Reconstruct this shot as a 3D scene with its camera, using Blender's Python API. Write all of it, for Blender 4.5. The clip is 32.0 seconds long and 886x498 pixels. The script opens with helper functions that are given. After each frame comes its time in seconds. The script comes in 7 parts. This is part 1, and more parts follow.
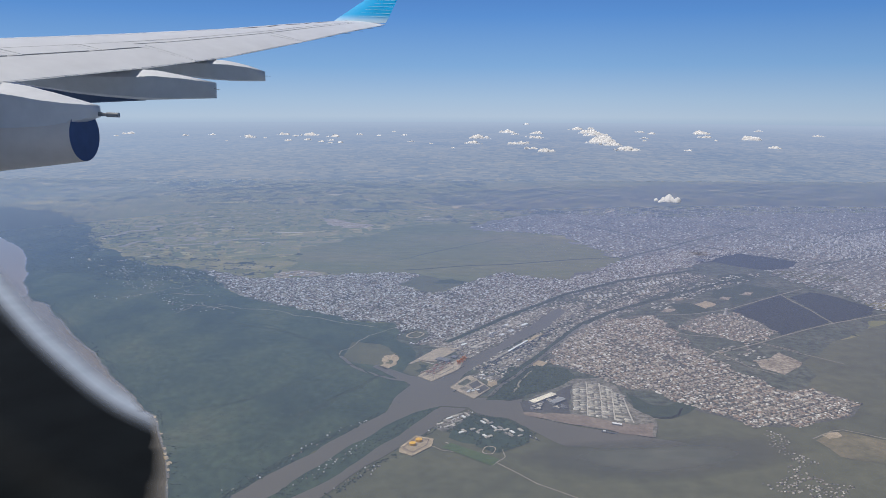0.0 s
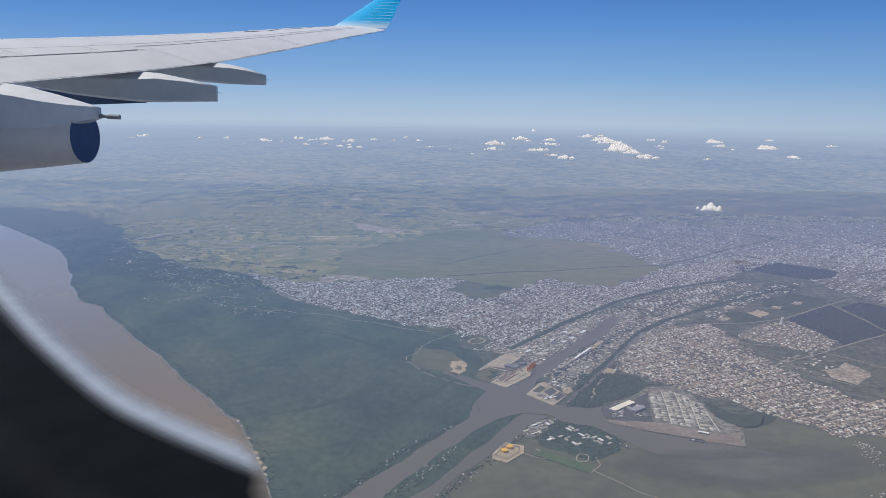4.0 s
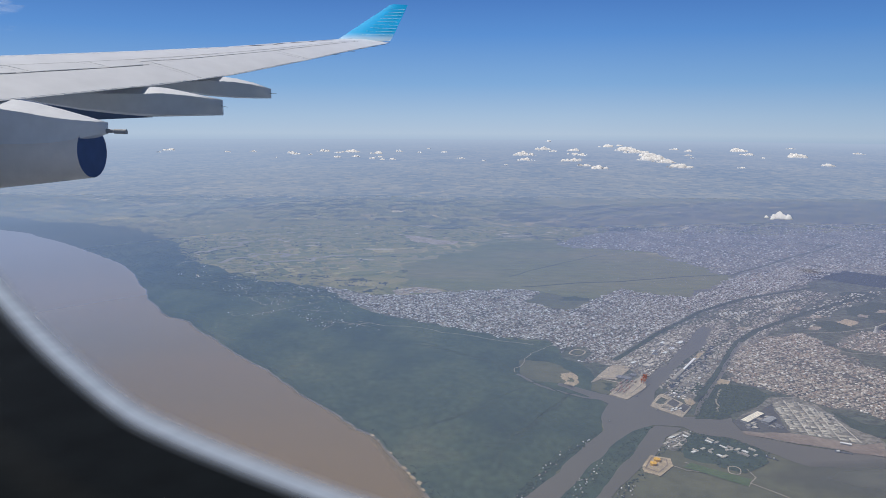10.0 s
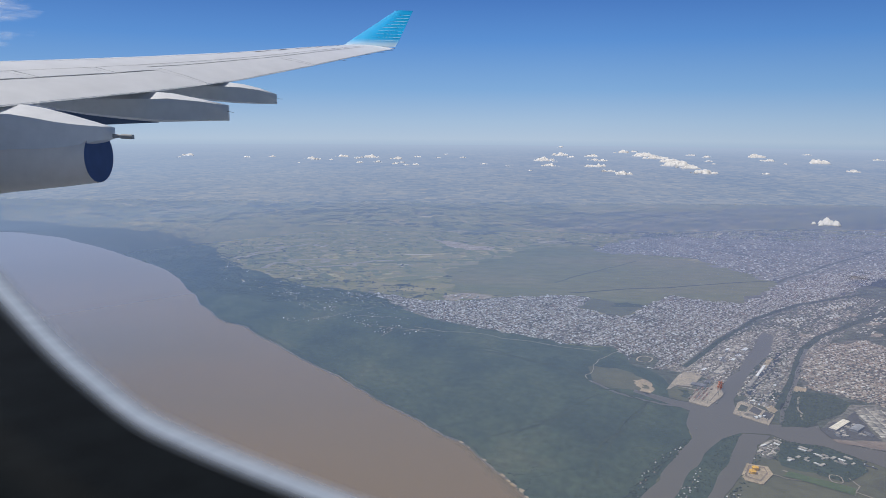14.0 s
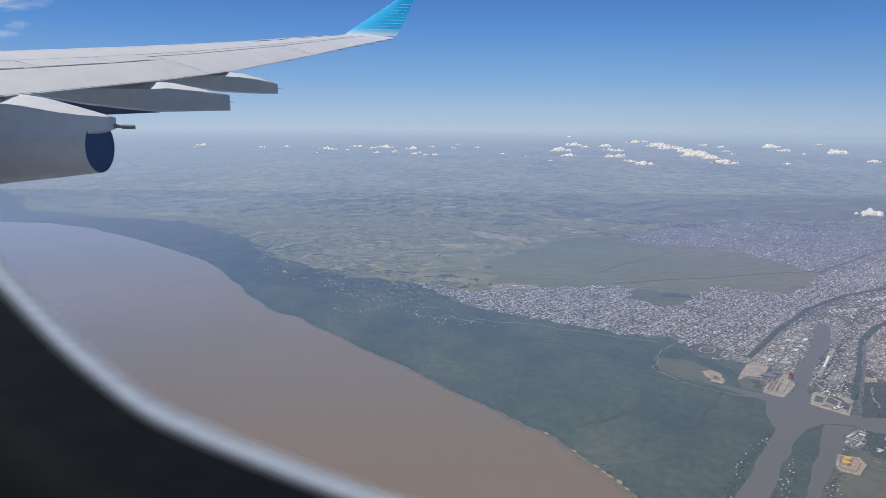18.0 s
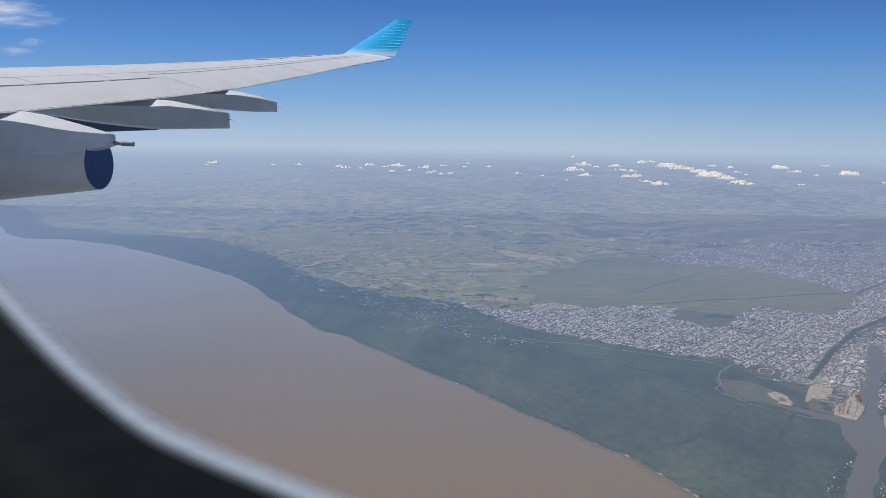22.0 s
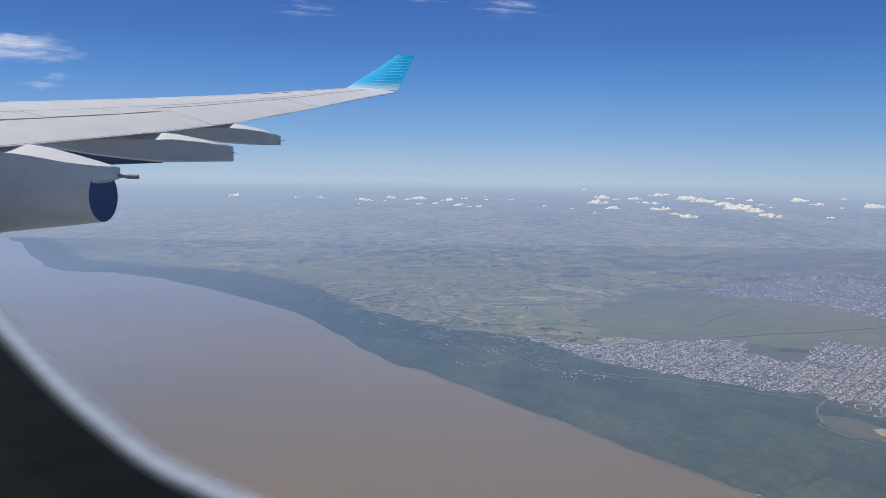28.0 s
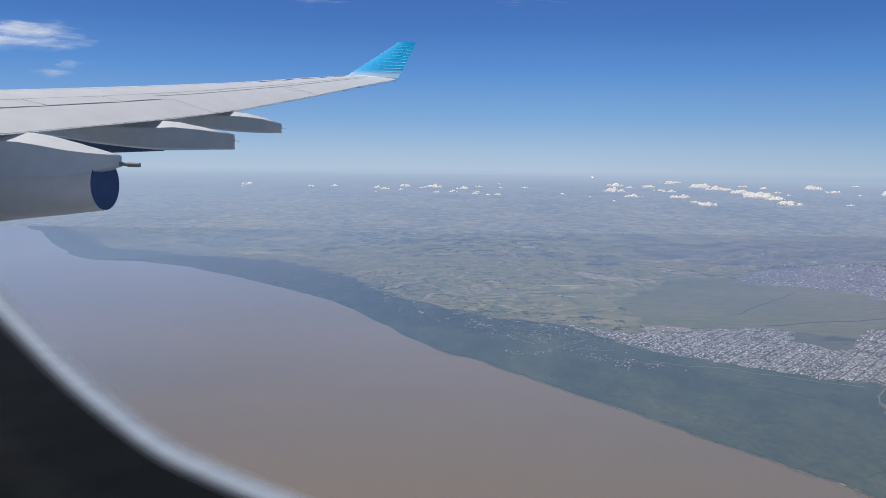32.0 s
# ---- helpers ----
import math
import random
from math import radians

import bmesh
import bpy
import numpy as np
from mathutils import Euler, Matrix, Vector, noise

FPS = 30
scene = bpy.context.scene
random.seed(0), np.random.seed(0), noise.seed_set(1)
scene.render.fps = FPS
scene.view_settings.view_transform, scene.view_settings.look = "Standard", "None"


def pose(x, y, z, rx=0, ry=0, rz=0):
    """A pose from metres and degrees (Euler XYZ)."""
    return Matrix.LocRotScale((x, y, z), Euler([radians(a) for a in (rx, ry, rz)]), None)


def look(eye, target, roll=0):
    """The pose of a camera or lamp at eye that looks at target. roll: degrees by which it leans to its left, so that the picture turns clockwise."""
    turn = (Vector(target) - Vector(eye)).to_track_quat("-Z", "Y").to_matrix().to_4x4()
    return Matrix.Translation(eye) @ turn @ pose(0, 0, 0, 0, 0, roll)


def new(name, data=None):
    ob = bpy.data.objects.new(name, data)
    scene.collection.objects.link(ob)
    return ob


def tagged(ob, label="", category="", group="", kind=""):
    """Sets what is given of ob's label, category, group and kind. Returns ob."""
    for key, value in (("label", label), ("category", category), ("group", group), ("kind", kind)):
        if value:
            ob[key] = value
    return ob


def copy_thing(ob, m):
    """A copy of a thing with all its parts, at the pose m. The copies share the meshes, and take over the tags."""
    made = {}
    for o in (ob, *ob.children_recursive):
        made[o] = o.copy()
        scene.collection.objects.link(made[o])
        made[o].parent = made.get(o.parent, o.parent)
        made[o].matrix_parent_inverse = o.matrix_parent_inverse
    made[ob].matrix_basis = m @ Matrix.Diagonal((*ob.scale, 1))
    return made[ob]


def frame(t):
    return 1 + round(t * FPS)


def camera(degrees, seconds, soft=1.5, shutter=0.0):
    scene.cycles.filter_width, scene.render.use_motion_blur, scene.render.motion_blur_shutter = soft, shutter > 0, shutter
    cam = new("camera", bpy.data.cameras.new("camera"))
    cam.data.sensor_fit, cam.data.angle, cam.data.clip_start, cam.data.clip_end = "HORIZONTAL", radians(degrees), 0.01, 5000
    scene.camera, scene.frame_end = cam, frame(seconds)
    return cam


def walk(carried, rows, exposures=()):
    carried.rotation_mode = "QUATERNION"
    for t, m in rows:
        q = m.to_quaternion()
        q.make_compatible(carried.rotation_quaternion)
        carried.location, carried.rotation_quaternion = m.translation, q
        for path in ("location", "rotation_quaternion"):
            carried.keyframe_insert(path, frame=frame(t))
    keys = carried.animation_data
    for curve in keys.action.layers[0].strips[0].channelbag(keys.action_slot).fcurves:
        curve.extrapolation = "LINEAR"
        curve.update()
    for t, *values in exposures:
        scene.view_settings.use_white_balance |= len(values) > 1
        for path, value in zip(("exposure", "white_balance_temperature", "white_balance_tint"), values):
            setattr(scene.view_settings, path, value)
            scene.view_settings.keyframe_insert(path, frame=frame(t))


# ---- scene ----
# A climb-out seen from an airliner: river shore, marsh, port and two towns.
# One unit of the land stands for 100 m; the flight line runs along -x.
cam = camera(62.0, 32.0, soft=0.8)
PATH = [
    (0, -0.00, 0.00, 20.000, 0.79, -11.03, 0.18), (0.5, -0.72, 0.00, 19.994, 0.70, -11.19, 0.34),
    (1, -1.44, 0.00, 19.989, 0.64, -11.30, 0.48), (1.5, -2.16, 0.00, 19.983, 0.61, -11.25, 0.62),
    (2, -2.88, 0.00, 19.978, 0.61, -11.11, 0.71), (2.5, -3.60, 0.01, 19.972, 0.59, -10.61, 0.77),
    (3, -4.31, 0.01, 19.966, 0.60, -10.59, 0.83), (3.5, -5.03, 0.01, 19.961, 0.62, -10.60, 0.82),
    (5.5, -7.87, 0.03, 19.939, 0.48, -10.36, 0.88), (6, -8.57, 0.04, 19.933, 0.45, -10.11, 0.80),
    (6.5, -9.28, 0.05, 19.927, 0.48, -10.02, 0.84), (7, -9.98, 0.05, 19.922, 0.51, -9.94, 0.84),
    (7.5, -10.68, 0.06, 19.916, 0.52, -9.98, 0.68), (8, -11.39, 0.07, 19.911, 0.63, -9.95, 0.60),
    (8.5, -12.08, 0.08, 19.905, 0.76, -9.90, 0.45), (9, -12.78, 0.09, 19.899, 0.84, -9.75, 0.41),
    (9.5, -13.48, 0.10, 19.894, 0.91, -9.77, 0.35), (10, -14.17, 0.11, 19.888, 0.90, -9.73, 0.27),
    (10.5, -14.87, 0.12, 19.883, 0.91, -9.62, 0.27), (11, -15.56, 0.14, 19.877, 0.94, -9.63, 0.28),
    (11.5, -16.25, 0.15, 19.871, 0.96, -9.64, 0.33), (12, -16.94, 0.16, 19.866, 1.02, -9.79, 0.30),
    (12.5, -17.63, 0.17, 19.860, 1.08, -9.83, 0.39), (13, -18.31, 0.19, 19.855, 1.16, -9.58, 0.39),
    (13.5, -19.00, 0.20, 19.849, 1.20, -9.29, 0.38), (14, -19.68, 0.22, 19.843, 1.19, -9.31, 0.35),
    (14.5, -20.36, 0.23, 19.838, 1.17, -9.41, 0.36), (16.5, -23.07, 0.30, 19.816, 1.16, -9.65, 0.37),
    (17, -23.75, 0.32, 19.810, 1.11, -9.91, 0.30), (17.5, -24.42, 0.34, 19.804, 1.16, -10.04, 0.33),
    (18, -25.09, 0.36, 19.799, 1.19, -10.07, 0.33), (18.5, -25.76, 0.38, 19.793, 1.15, -9.95, 0.32),
    (19, -26.43, 0.40, 19.788, 1.14, -9.83, 0.38), (19.5, -27.10, 0.42, 19.782, 1.13, -9.88, 0.41),
    (20, -27.76, 0.45, 19.776, 1.09, -9.77, 0.44), (20.5, -28.43, 0.47, 19.771, 1.00, -9.93, 0.48),
    (21, -29.09, 0.49, 19.765, 0.95, -10.21, 0.45), (21.5, -29.75, 0.52, 19.760, 0.95, -9.94, 0.49),
    (22, -30.41, 0.54, 19.754, 0.93, -8.62, 0.68), (22.5, -31.07, 0.57, 19.748, 0.92, -7.84, 0.69),
    (23, -31.72, 0.59, 19.743, 0.93, -7.76, 0.59), (23.5, -32.38, 0.62, 19.737, 1.01, -6.92, 0.55),
    (24, -33.03, 0.64, 19.732, 1.04, -6.54, 0.51), (24.5, -33.69, 0.67, 19.726, 1.02, -6.55, 0.54),
    (25, -34.34, 0.70, 19.720, 0.99, -6.57, 0.73), (25.5, -34.99, 0.73, 19.715, 0.94, -6.47, 0.76),
    (27.5, -37.57, 0.85, 19.693, 0.97, -6.18, 0.88), (28, -38.21, 0.88, 19.687, 0.99, -6.10, 0.71),
    (28.5, -38.85, 0.91, 19.681, 1.07, -6.31, 0.87), (29, -39.49, 0.94, 19.676, 0.77, -7.23, 1.42),
    (29.5, -40.13, 0.97, 19.670, 1.14, -7.05, 1.05), (30, -40.76, 1.01, 19.665, 1.07, -7.11, 1.03),
    (30.5, -41.40, 1.04, 19.659, 0.99, -7.00, 0.98), (31, -42.03, 1.07, 19.653, 0.99, -6.99, 0.83),
    (31.5, -42.66, 1.11, 19.648, 0.97, -6.96, 0.68), (32, -43.30, 1.14, 19.642, 1.01, -7.03, 0.66),
]
rows = [(t, pose(x, y, z, 90 + pitch, 0, yaw) @ pose(0, 0, 0, 0, 0, roll)) for t, x, y, z, yaw, pitch, roll in PATH]
walk(cam, rows)

# ---- world and sun ----
SUN_AZ, SUN_EL = radians(280), radians(60)      # azimuth from +y towards +x
world = bpy.data.worlds.new("sky_world")
scene.world = world
world.use_nodes = True
wn = world.node_tree.nodes
sky = wn.new("ShaderNodeTexSky")
sky.sky_type = "NISHITA"
sky.sun_disc = False
sky.sun_elevation, sky.sun_rotation = SUN_EL, SUN_AZ
sky.altitude, sky.air_density, sky.dust_density, sky.ozone_density = 1800, 0.9, 0.5, 3.5
wn["Background"].inputs["Strength"].default_value = 0.062
world.node_tree.links.new(sky.outputs[0], wn["Background"].inputs["Color"])
sun_data = bpy.data.lights.new("sun", "SUN")
sun_data.energy, sun_data.angle, sun_data.color = 3.7, radians(0.55), (1.0, 0.965, 0.92)
sun = new("sun", sun_data)
sun_dir = Vector((math.sin(SUN_AZ) * math.cos(SUN_EL), math.cos(SUN_AZ) * math.cos(SUN_EL), math.sin(SUN_EL)))
sun.matrix_world = look(Vector((0, 0, 60)) + sun_dir * 40, (0, 0, 60))


# ---- materials ----
def nodes_of(name, rough=0.8, spec=0.3, metal=0.0):
    m = bpy.data.materials.new(name)
    m.use_nodes = True
    nt = m.node_tree
    b = nt.nodes["Principled BSDF"]
    b.inputs["Roughness"].default_value = rough
    b.inputs["Specular IOR Level"].default_value = spec
    b.inputs["Metallic"].default_value = metal
    return m, nt, b


def ramp_of(nt, fac, stops, constant=False):
    r = nt.nodes.new("ShaderNodeValToRGB")
    r.color_ramp.interpolation = "CONSTANT" if constant else "LINEAR"
    els = r.color_ramp.elements
    while len(els) < len(stops):
        els.new(0.5)
    for e, (p, c) in zip(els, stops):
        e.position, e.color = p, (*c, 1)
    nt.links.new(fac, r.inputs[0])
    return r.outputs[0]


def noise_of(nt, scale, detail=4.0, stretch=None, rough=0.55, turn=0.0):
    co = nt.nodes.new("ShaderNodeTexCoord")
    n = nt.nodes.new("ShaderNodeTexNoise")
    n.inputs["Scale"].default_value, n.inputs["Detail"].default_value, n.inputs["Roughness"].default_value = scale, detail, rough
    if stretch:
        mp = nt.nodes.new("ShaderNodeMapping")
        mp.inputs["Scale"].default_value = stretch
        mp.inputs["Rotation"].default_value = (0, 0, turn)
        nt.links.new(co.outputs["Object"], mp.inputs[0])
        nt.links.new(mp.outputs[0], n.inputs["Vector"])
    else:
        nt.links.new(co.outputs["Object"], n.inputs["Vector"])
    return n.outputs["Fac"]


def mixed(nt, fac, a, b, mode="MIX"):
    x = nt.nodes.new("ShaderNodeMix")
    x.data_type, x.blend_type = "RGBA", mode
    for sock, v in ((x.inputs[0], fac), (x.inputs[6], a), (x.inputs[7], b)):
        if isinstance(v, (int, float)):
            sock.default_value = v
        elif isinstance(v, tuple):
            sock.default_value = (*v, 1)
        else:
            nt.links.new(v, sock)
    return x.outputs[2]


def bumped(nt, b, height, strength, distance):
    bp = nt.nodes.new("ShaderNodeBump")
    bp.inputs["Strength"].default_value, bp.inputs["Distance"].default_value = strength, distance
    nt.links.new(height, bp.inputs["Height"])
    nt.links.new(bp.outputs[0], b.inputs["Normal"])


def cover(name, big, small, big_scale, small_scale, amount=0.6, rough=0.9, spec=0.1, bump=0.0, stretch=None, turn=0.0):
    """Land cover: a large drift of colours, broken by a small one."""
    m, nt, b = nodes_of(name, rough, spec)
    c1 = ramp_of(nt, noise_of(nt, big_scale, 5, stretch, 0.6, turn), big)
    n2 = noise_of(nt, small_scale, 6, stretch, 0.7, turn)
    c2 = ramp_of(nt, n2, small)
    nt.links.new(mixed(nt, amount, c1, c2, "OVERLAY"), b.inputs["Base Color"])
    if bump:
        bumped(nt, b, n2, 0.6, bump)
    return m


GREY2 = [(0.32, (0.2, 0.2, 0.2)), (0.68, (0.8, 0.8, 0.8))]
GREYH = [(0.38, (0.05, 0.05, 0.05)), (0.62, (0.95, 0.95, 0.95))]


def fields_material():
    """Plain of small farm plots, olive, straw and dark green."""
    m, nt, b = nodes_of("plain_fields", 0.95, 0.05)
    co = nt.nodes.new("ShaderNodeTexCoord")
    mp = nt.nodes.new("ShaderNodeMapping")
    mp.inputs["Rotation"].default_value = (0, 0, 0.5)
    mp.inputs["Scale"].default_value = (0.36, 0.5, 1)
    nt.links.new(co.outputs["Object"], mp.inputs[0])
    v = nt.nodes.new("ShaderNodeTexVoronoi")
    v.distance = "CHEBYCHEV"
    v.inputs["Scale"].default_value = 1.0
    nt.links.new(mp.outputs[0], v.inputs["Vector"])
    plots = ramp_of(nt, v.outputs["Color"], [(0.15, (0.06, 0.075, 0.032)), (0.35, (0.14, 0.148, 0.055)), (0.55, (0.19, 0.182, 0.072)), (0.75, (0.28, 0.232, 0.11)), (0.92, (0.38, 0.31, 0.17))])
    drift = ramp_of(nt, noise_of(nt, 0.05, 6, (1, 1.8, 1)), [(0.36, (0.095, 0.11, 0.046)), (0.5, (0.19, 0.178, 0.075)), (0.64, (0.32, 0.26, 0.13))])
    c = mixed(nt, 0.45, plots, drift)
    copse = nt.nodes.new("ShaderNodeMapRange")
    copse.inputs[1].default_value, copse.inputs[2].default_value = 0.58, 0.64
    nt.links.new(noise_of(nt, 0.45, 5, (0.7, 1, 1), 0.65), copse.inputs[0])
    c = mixed(nt, copse.outputs[0], c, (0.018, 0.03, 0.024))
    pale = nt.nodes.new("ShaderNodeMapRange")
    pale.inputs[1].default_value, pale.inputs[2].default_value = 0.66, 0.7
    nt.links.new(noise_of(nt, 0.6, 4, (0.5, 1, 1), 0.6, 0.5), pale.inputs[0])
    c = mixed(nt, pale.outputs[0], c, (0.4, 0.35, 0.25))
    nt.links.new(c, b.inputs["Base Color"])
    return m


M_PLAIN = fields_material()
M_MARSH = cover("marsh_green", [(0.3, (0.023, 0.041, 0.033)), (0.44, (0.038, 0.060, 0.042)), (0.56, (0.055, 0.078, 0.048)), (0.7, (0.090, 0.102, 0.060))], GREYH, 0.16, 2.0, 0.24, 0.95, 0.05, 0.02, (1, 0.7, 1), 0.4)
M_DARKMARSH = cover("dark_marsh_green", [(0.3, (0.03, 0.046, 0.03)), (0.6, (0.044, 0.06, 0.036))], GREY2, 0.3, 1.5, 0.5, 0.95, 0.05, 0.03)
M_SHORE_WOOD = cover("shore_woodland", [(0.3, (0.03, 0.046, 0.03)), (0.5, (0.042, 0.06, 0.036)), (0.7, (0.062, 0.078, 0.044))], GREY2, 0.2, 0.9, 0.5, 0.95, 0.05, 0.04, (1, 1.5, 1), 0.5)
M_LAGOON = cover("wet_meadow", [(0.3, (0.105, 0.118, 0.05)), (0.5, (0.132, 0.134, 0.06)), (0.7, (0.165, 0.15, 0.075))], GREY2, 0.05, 0.6, 0.4, 0.95, 0.08, 0, (0.6, 1.4, 1))
M_MEADOW = cover("river_meadow", [(0.3, (0.08, 0.083, 0.052)), (0.5, (0.098, 0.099, 0.06)), (0.7, (0.12, 0.117, 0.068))], GREY2, 0.12, 0.9, 0.35, 0.95, 0.06)
M_DUSTY = cover("dusty_plots", [(0.3, (0.2, 0.16, 0.115)), (0.5, (0.28, 0.23, 0.17)), (0.7, (0.4, 0.34, 0.27))], GREYH, 0.6, 3.0, 0.5)
M_BELT = cover("belt_grass", [(0.3, (0.05, 0.062, 0.048)), (0.5, (0.075, 0.084, 0.06)), (0.7, (0.12, 0.118, 0.09))], GREYH, 0.25, 1.6, 0.5, 0.95, 0.05)
M_FLAT = cover("wet_flat", [(0.3, (0.078, 0.081, 0.056)), (0.5, (0.092, 0.092, 0.063)), (0.7, (0.108, 0.101, 0.07))], GREY2, 0.3, 1.0, 0.3, 0.7, 0.3, 0, (0.6, 1.4, 1))
M_TAN = cover("straw_field", [(0.3, (0.20, 0.19, 0.08)), (0.5, (0.26, 0.225, 0.10)), (0.7, (0.35, 0.285, 0.15))], GREYH, 0.09, 0.7, 0.5, 0.95, 0.05, 0, (0.8, 1.3, 1), 0.9)
M_WOOD = cover("dark_woodland", [(0.3, (0.019, 0.028, 0.040)), (0.6, (0.030, 0.040, 0.050))], GREYH, 0.3, 3.0, 0.5, 0.95, 0.05, 0.04)
M_SUBURB = cover("wooded_suburb", [(0.36, (0.020, 0.036, 0.034)), (0.5, (0.075, 0.090, 0.066)), (0.6, (0.190, 0.180, 0.120)), (0.72, (0.330, 0.285, 0.190))], GREYH, 0.22, 1.6, 0.7, 0.95, 0.05, 0, (0.8, 1.1, 1))
M_CITY = cover("town_ground", [(0.3, (0.067, 0.07, 0.058)), (0.5, (0.105, 0.1, 0.084)), (0.7, (0.155, 0.142, 0.12))], GREYH, 0.25, 6.0, 0.5)
M_FARCITY = cover("far_city_ground", [(0.3, (0.085, 0.09, 0.08)), (0.5, (0.15, 0.145, 0.13)), (0.7, (0.22, 0.205, 0.18))], GREYH, 0.2, 2.0, 0.5)
M_INDUS = cover("yard_ground", [(0.3, (0.09, 0.095, 0.07)), (0.5, (0.15, 0.14, 0.115)), (0.7, (0.24, 0.21, 0.17))], GREYH, 0.35, 3.0, 0.5)
M_SAND = cover("sandy_fill", [(0.3, (0.29, 0.225, 0.145)), (0.6, (0.43, 0.345, 0.23))], GREY2, 0.7, 4.0, 0.4)
M_CONCRETE = cover("quay_concrete", [(0.3, (0.30, 0.25, 0.185)), (0.6, (0.40, 0.335, 0.25))], GREY2, 0.9, 6.0, 0.5)
M_ROAD = cover("asphalt", [(0.3, (0.055, 0.055, 0.055)), (0.7, (0.1, 0.095, 0.09))], GREY2, 0.5, 5.0, 0.4)
M_TRACKROAD = cover("dirt_track", [(0.3, (0.2, 0.18, 0.13)), (0.7, (0.3, 0.26, 0.19))], GREY2, 0.6, 5.0, 0.4)
M_SPIT = cover("shipyard_concrete", [(0.3, (0.218, 0.193, 0.158)), (0.5, (0.299, 0.264, 0.214)), (0.7, (0.391, 0.341, 0.265))], GREYH, 0.5, 3.0, 0.4)
M_REDYARD = cover("reddish_bank", [(0.3, (0.17, 0.13, 0.105)), (0.7, (0.27, 0.215, 0.17))], GREY2, 0.8, 4.0, 0.4)
M_DRYFIELD = cover("dry_field", [(0.3, (0.115, 0.108, 0.062)), (0.5, (0.15, 0.132, 0.078)), (0.7, (0.205, 0.17, 0.1))], GREY2, 0.3, 1.6, 0.4, 0.95, 0.05)
M_LAWN = cover("mown_lawn", [(0.3, (0.06, 0.095, 0.035)), (0.7, (0.09, 0.12, 0.05))], GREY2, 0.8, 5.0, 0.4)


def water_material(name, a, b_, rough, scale):
    m, nt, b = nodes_of(name, rough, 0.5)
    b.inputs["IOR"].default_value = 1.33
    c = ramp_of(nt, noise_of(nt, scale, 3, (1, 1.7, 1), 0.5, 0.7), [(0.3, a), (0.7, b_)])
    nt.links.new(c, b.inputs["Base Color"])
    bumped(nt, b, noise_of(nt, 4.0, 4), 0.1, 0.02)
    return m


M_RIVER = water_material("silty_river_water", (0.168, 0.131, 0.083), (0.214, 0.148, 0.084), 0.2, 0.022)
M_CANAL = water_material("silty_canal_water", (0.112, 0.102, 0.078), (0.135, 0.118, 0.09), 0.35, 0.08)


def plain(name, color, rough=0.6, spec=0.3, metal=0.0, vary=0.12, scale=3.0):
    m, nt, b = nodes_of(name, rough, spec, metal)
    lo, hi = tuple(c * (1 - vary) for c in color), tuple(min(1, c * (1 + vary)) for c in color)
    nt.links.new(ramp_of(nt, noise_of(nt, scale, 5), [(0.3, lo), (0.7, hi)]), b.inputs["Base Color"])
    return m


def island_material(name, stops, rough=0.8):
    m, nt, b = nodes_of(name, rough, 0.2)
    g = nt.nodes.new("ShaderNodeNewGeometry")
    c = ramp_of(nt, g.outputs["Random Per Island"], stops, True)
    nt.links.new(c, b.inputs["Base Color"])
    return m


M_ROOFS = island_material("town_roofs", [(0.0, (0.358, 0.329, 0.292)), (0.2, (0.234, 0.210, 0.190)), (0.34, (0.483, 0.448, 0.403)), (0.5, (0.295, 0.218, 0.167)), (0.6, (0.405, 0.356, 0.304)), (0.66, (0.090, 0.088, 0.085)), (0.82, (0.66, 0.63, 0.585)), (0.92, (0.85, 0.83, 0.79))])
M_EASTROOFS = island_material("brown_town_roofs", [(0.0, (0.407, 0.352, 0.284)), (0.2, (0.265, 0.217, 0.171)), (0.36, (0.512, 0.444, 0.358)), (0.5, (0.354, 0.251, 0.175)), (0.64, (0.442, 0.361, 0.280)), (0.74, (0.13, 0.115, 0.103)), (0.86, (0.7, 0.63, 0.54)), (0.94, (0.85, 0.80, 0.72))])
M_FARROOFS = island_material("far_city_roofs", [(0.0, (0.3, 0.29, 0.27)), (0.3, (0.17, 0.17, 0.17)), (0.5, (0.42, 0.4, 0.37)), (0.7, (0.26, 0.21, 0.17)), (0.85, (0.55, 0.53, 0.5)), (0.96, (0.75, 0.74, 0.72))])
M_CITYTOWERS = island_material("tower_block_paint", [(0.0, (0.490, 0.482, 0.474)), (0.4, (0.374, 0.367, 0.365)), (0.65, (0.590, 0.583, 0.577)), (0.9, (0.288, 0.266, 0.256))])
M_YARDROOFS = island_material("yard_roofs", [(0.0, (0.315, 0.280, 0.230)), (0.25, (0.168, 0.160, 0.152)), (0.45, (0.441, 0.390, 0.322)), (0.65, (0.210, 0.170, 0.129)), (0.8, (0.525, 0.470, 0.396)), (0.93, (0.819, 0.760, 0.662))])
M_TREES = island_material("tree_crowns", [(0.0, (0.025, 0.044, 0.024)), (0.3, (0.036, 0.057, 0.029)), (0.6, (0.050, 0.073, 0.033)), (0.85, (0.067, 0.086, 0.040))], 0.95)
M_MARSHTREES = island_material("marsh_scrub_crowns", [(0.0, (0.030, 0.050, 0.032)), (0.3, (0.044, 0.067, 0.040)), (0.6, (0.058, 0.081, 0.045)), (0.85, (0.077, 0.095, 0.053))], 0.95)
M_DARKTREES = island_material("dark_tree_crowns", [(0.0, (0.019, 0.029, 0.034)), (0.4, (0.027, 0.039, 0.041)), (0.8, (0.038, 0.050, 0.046))], 0.95)
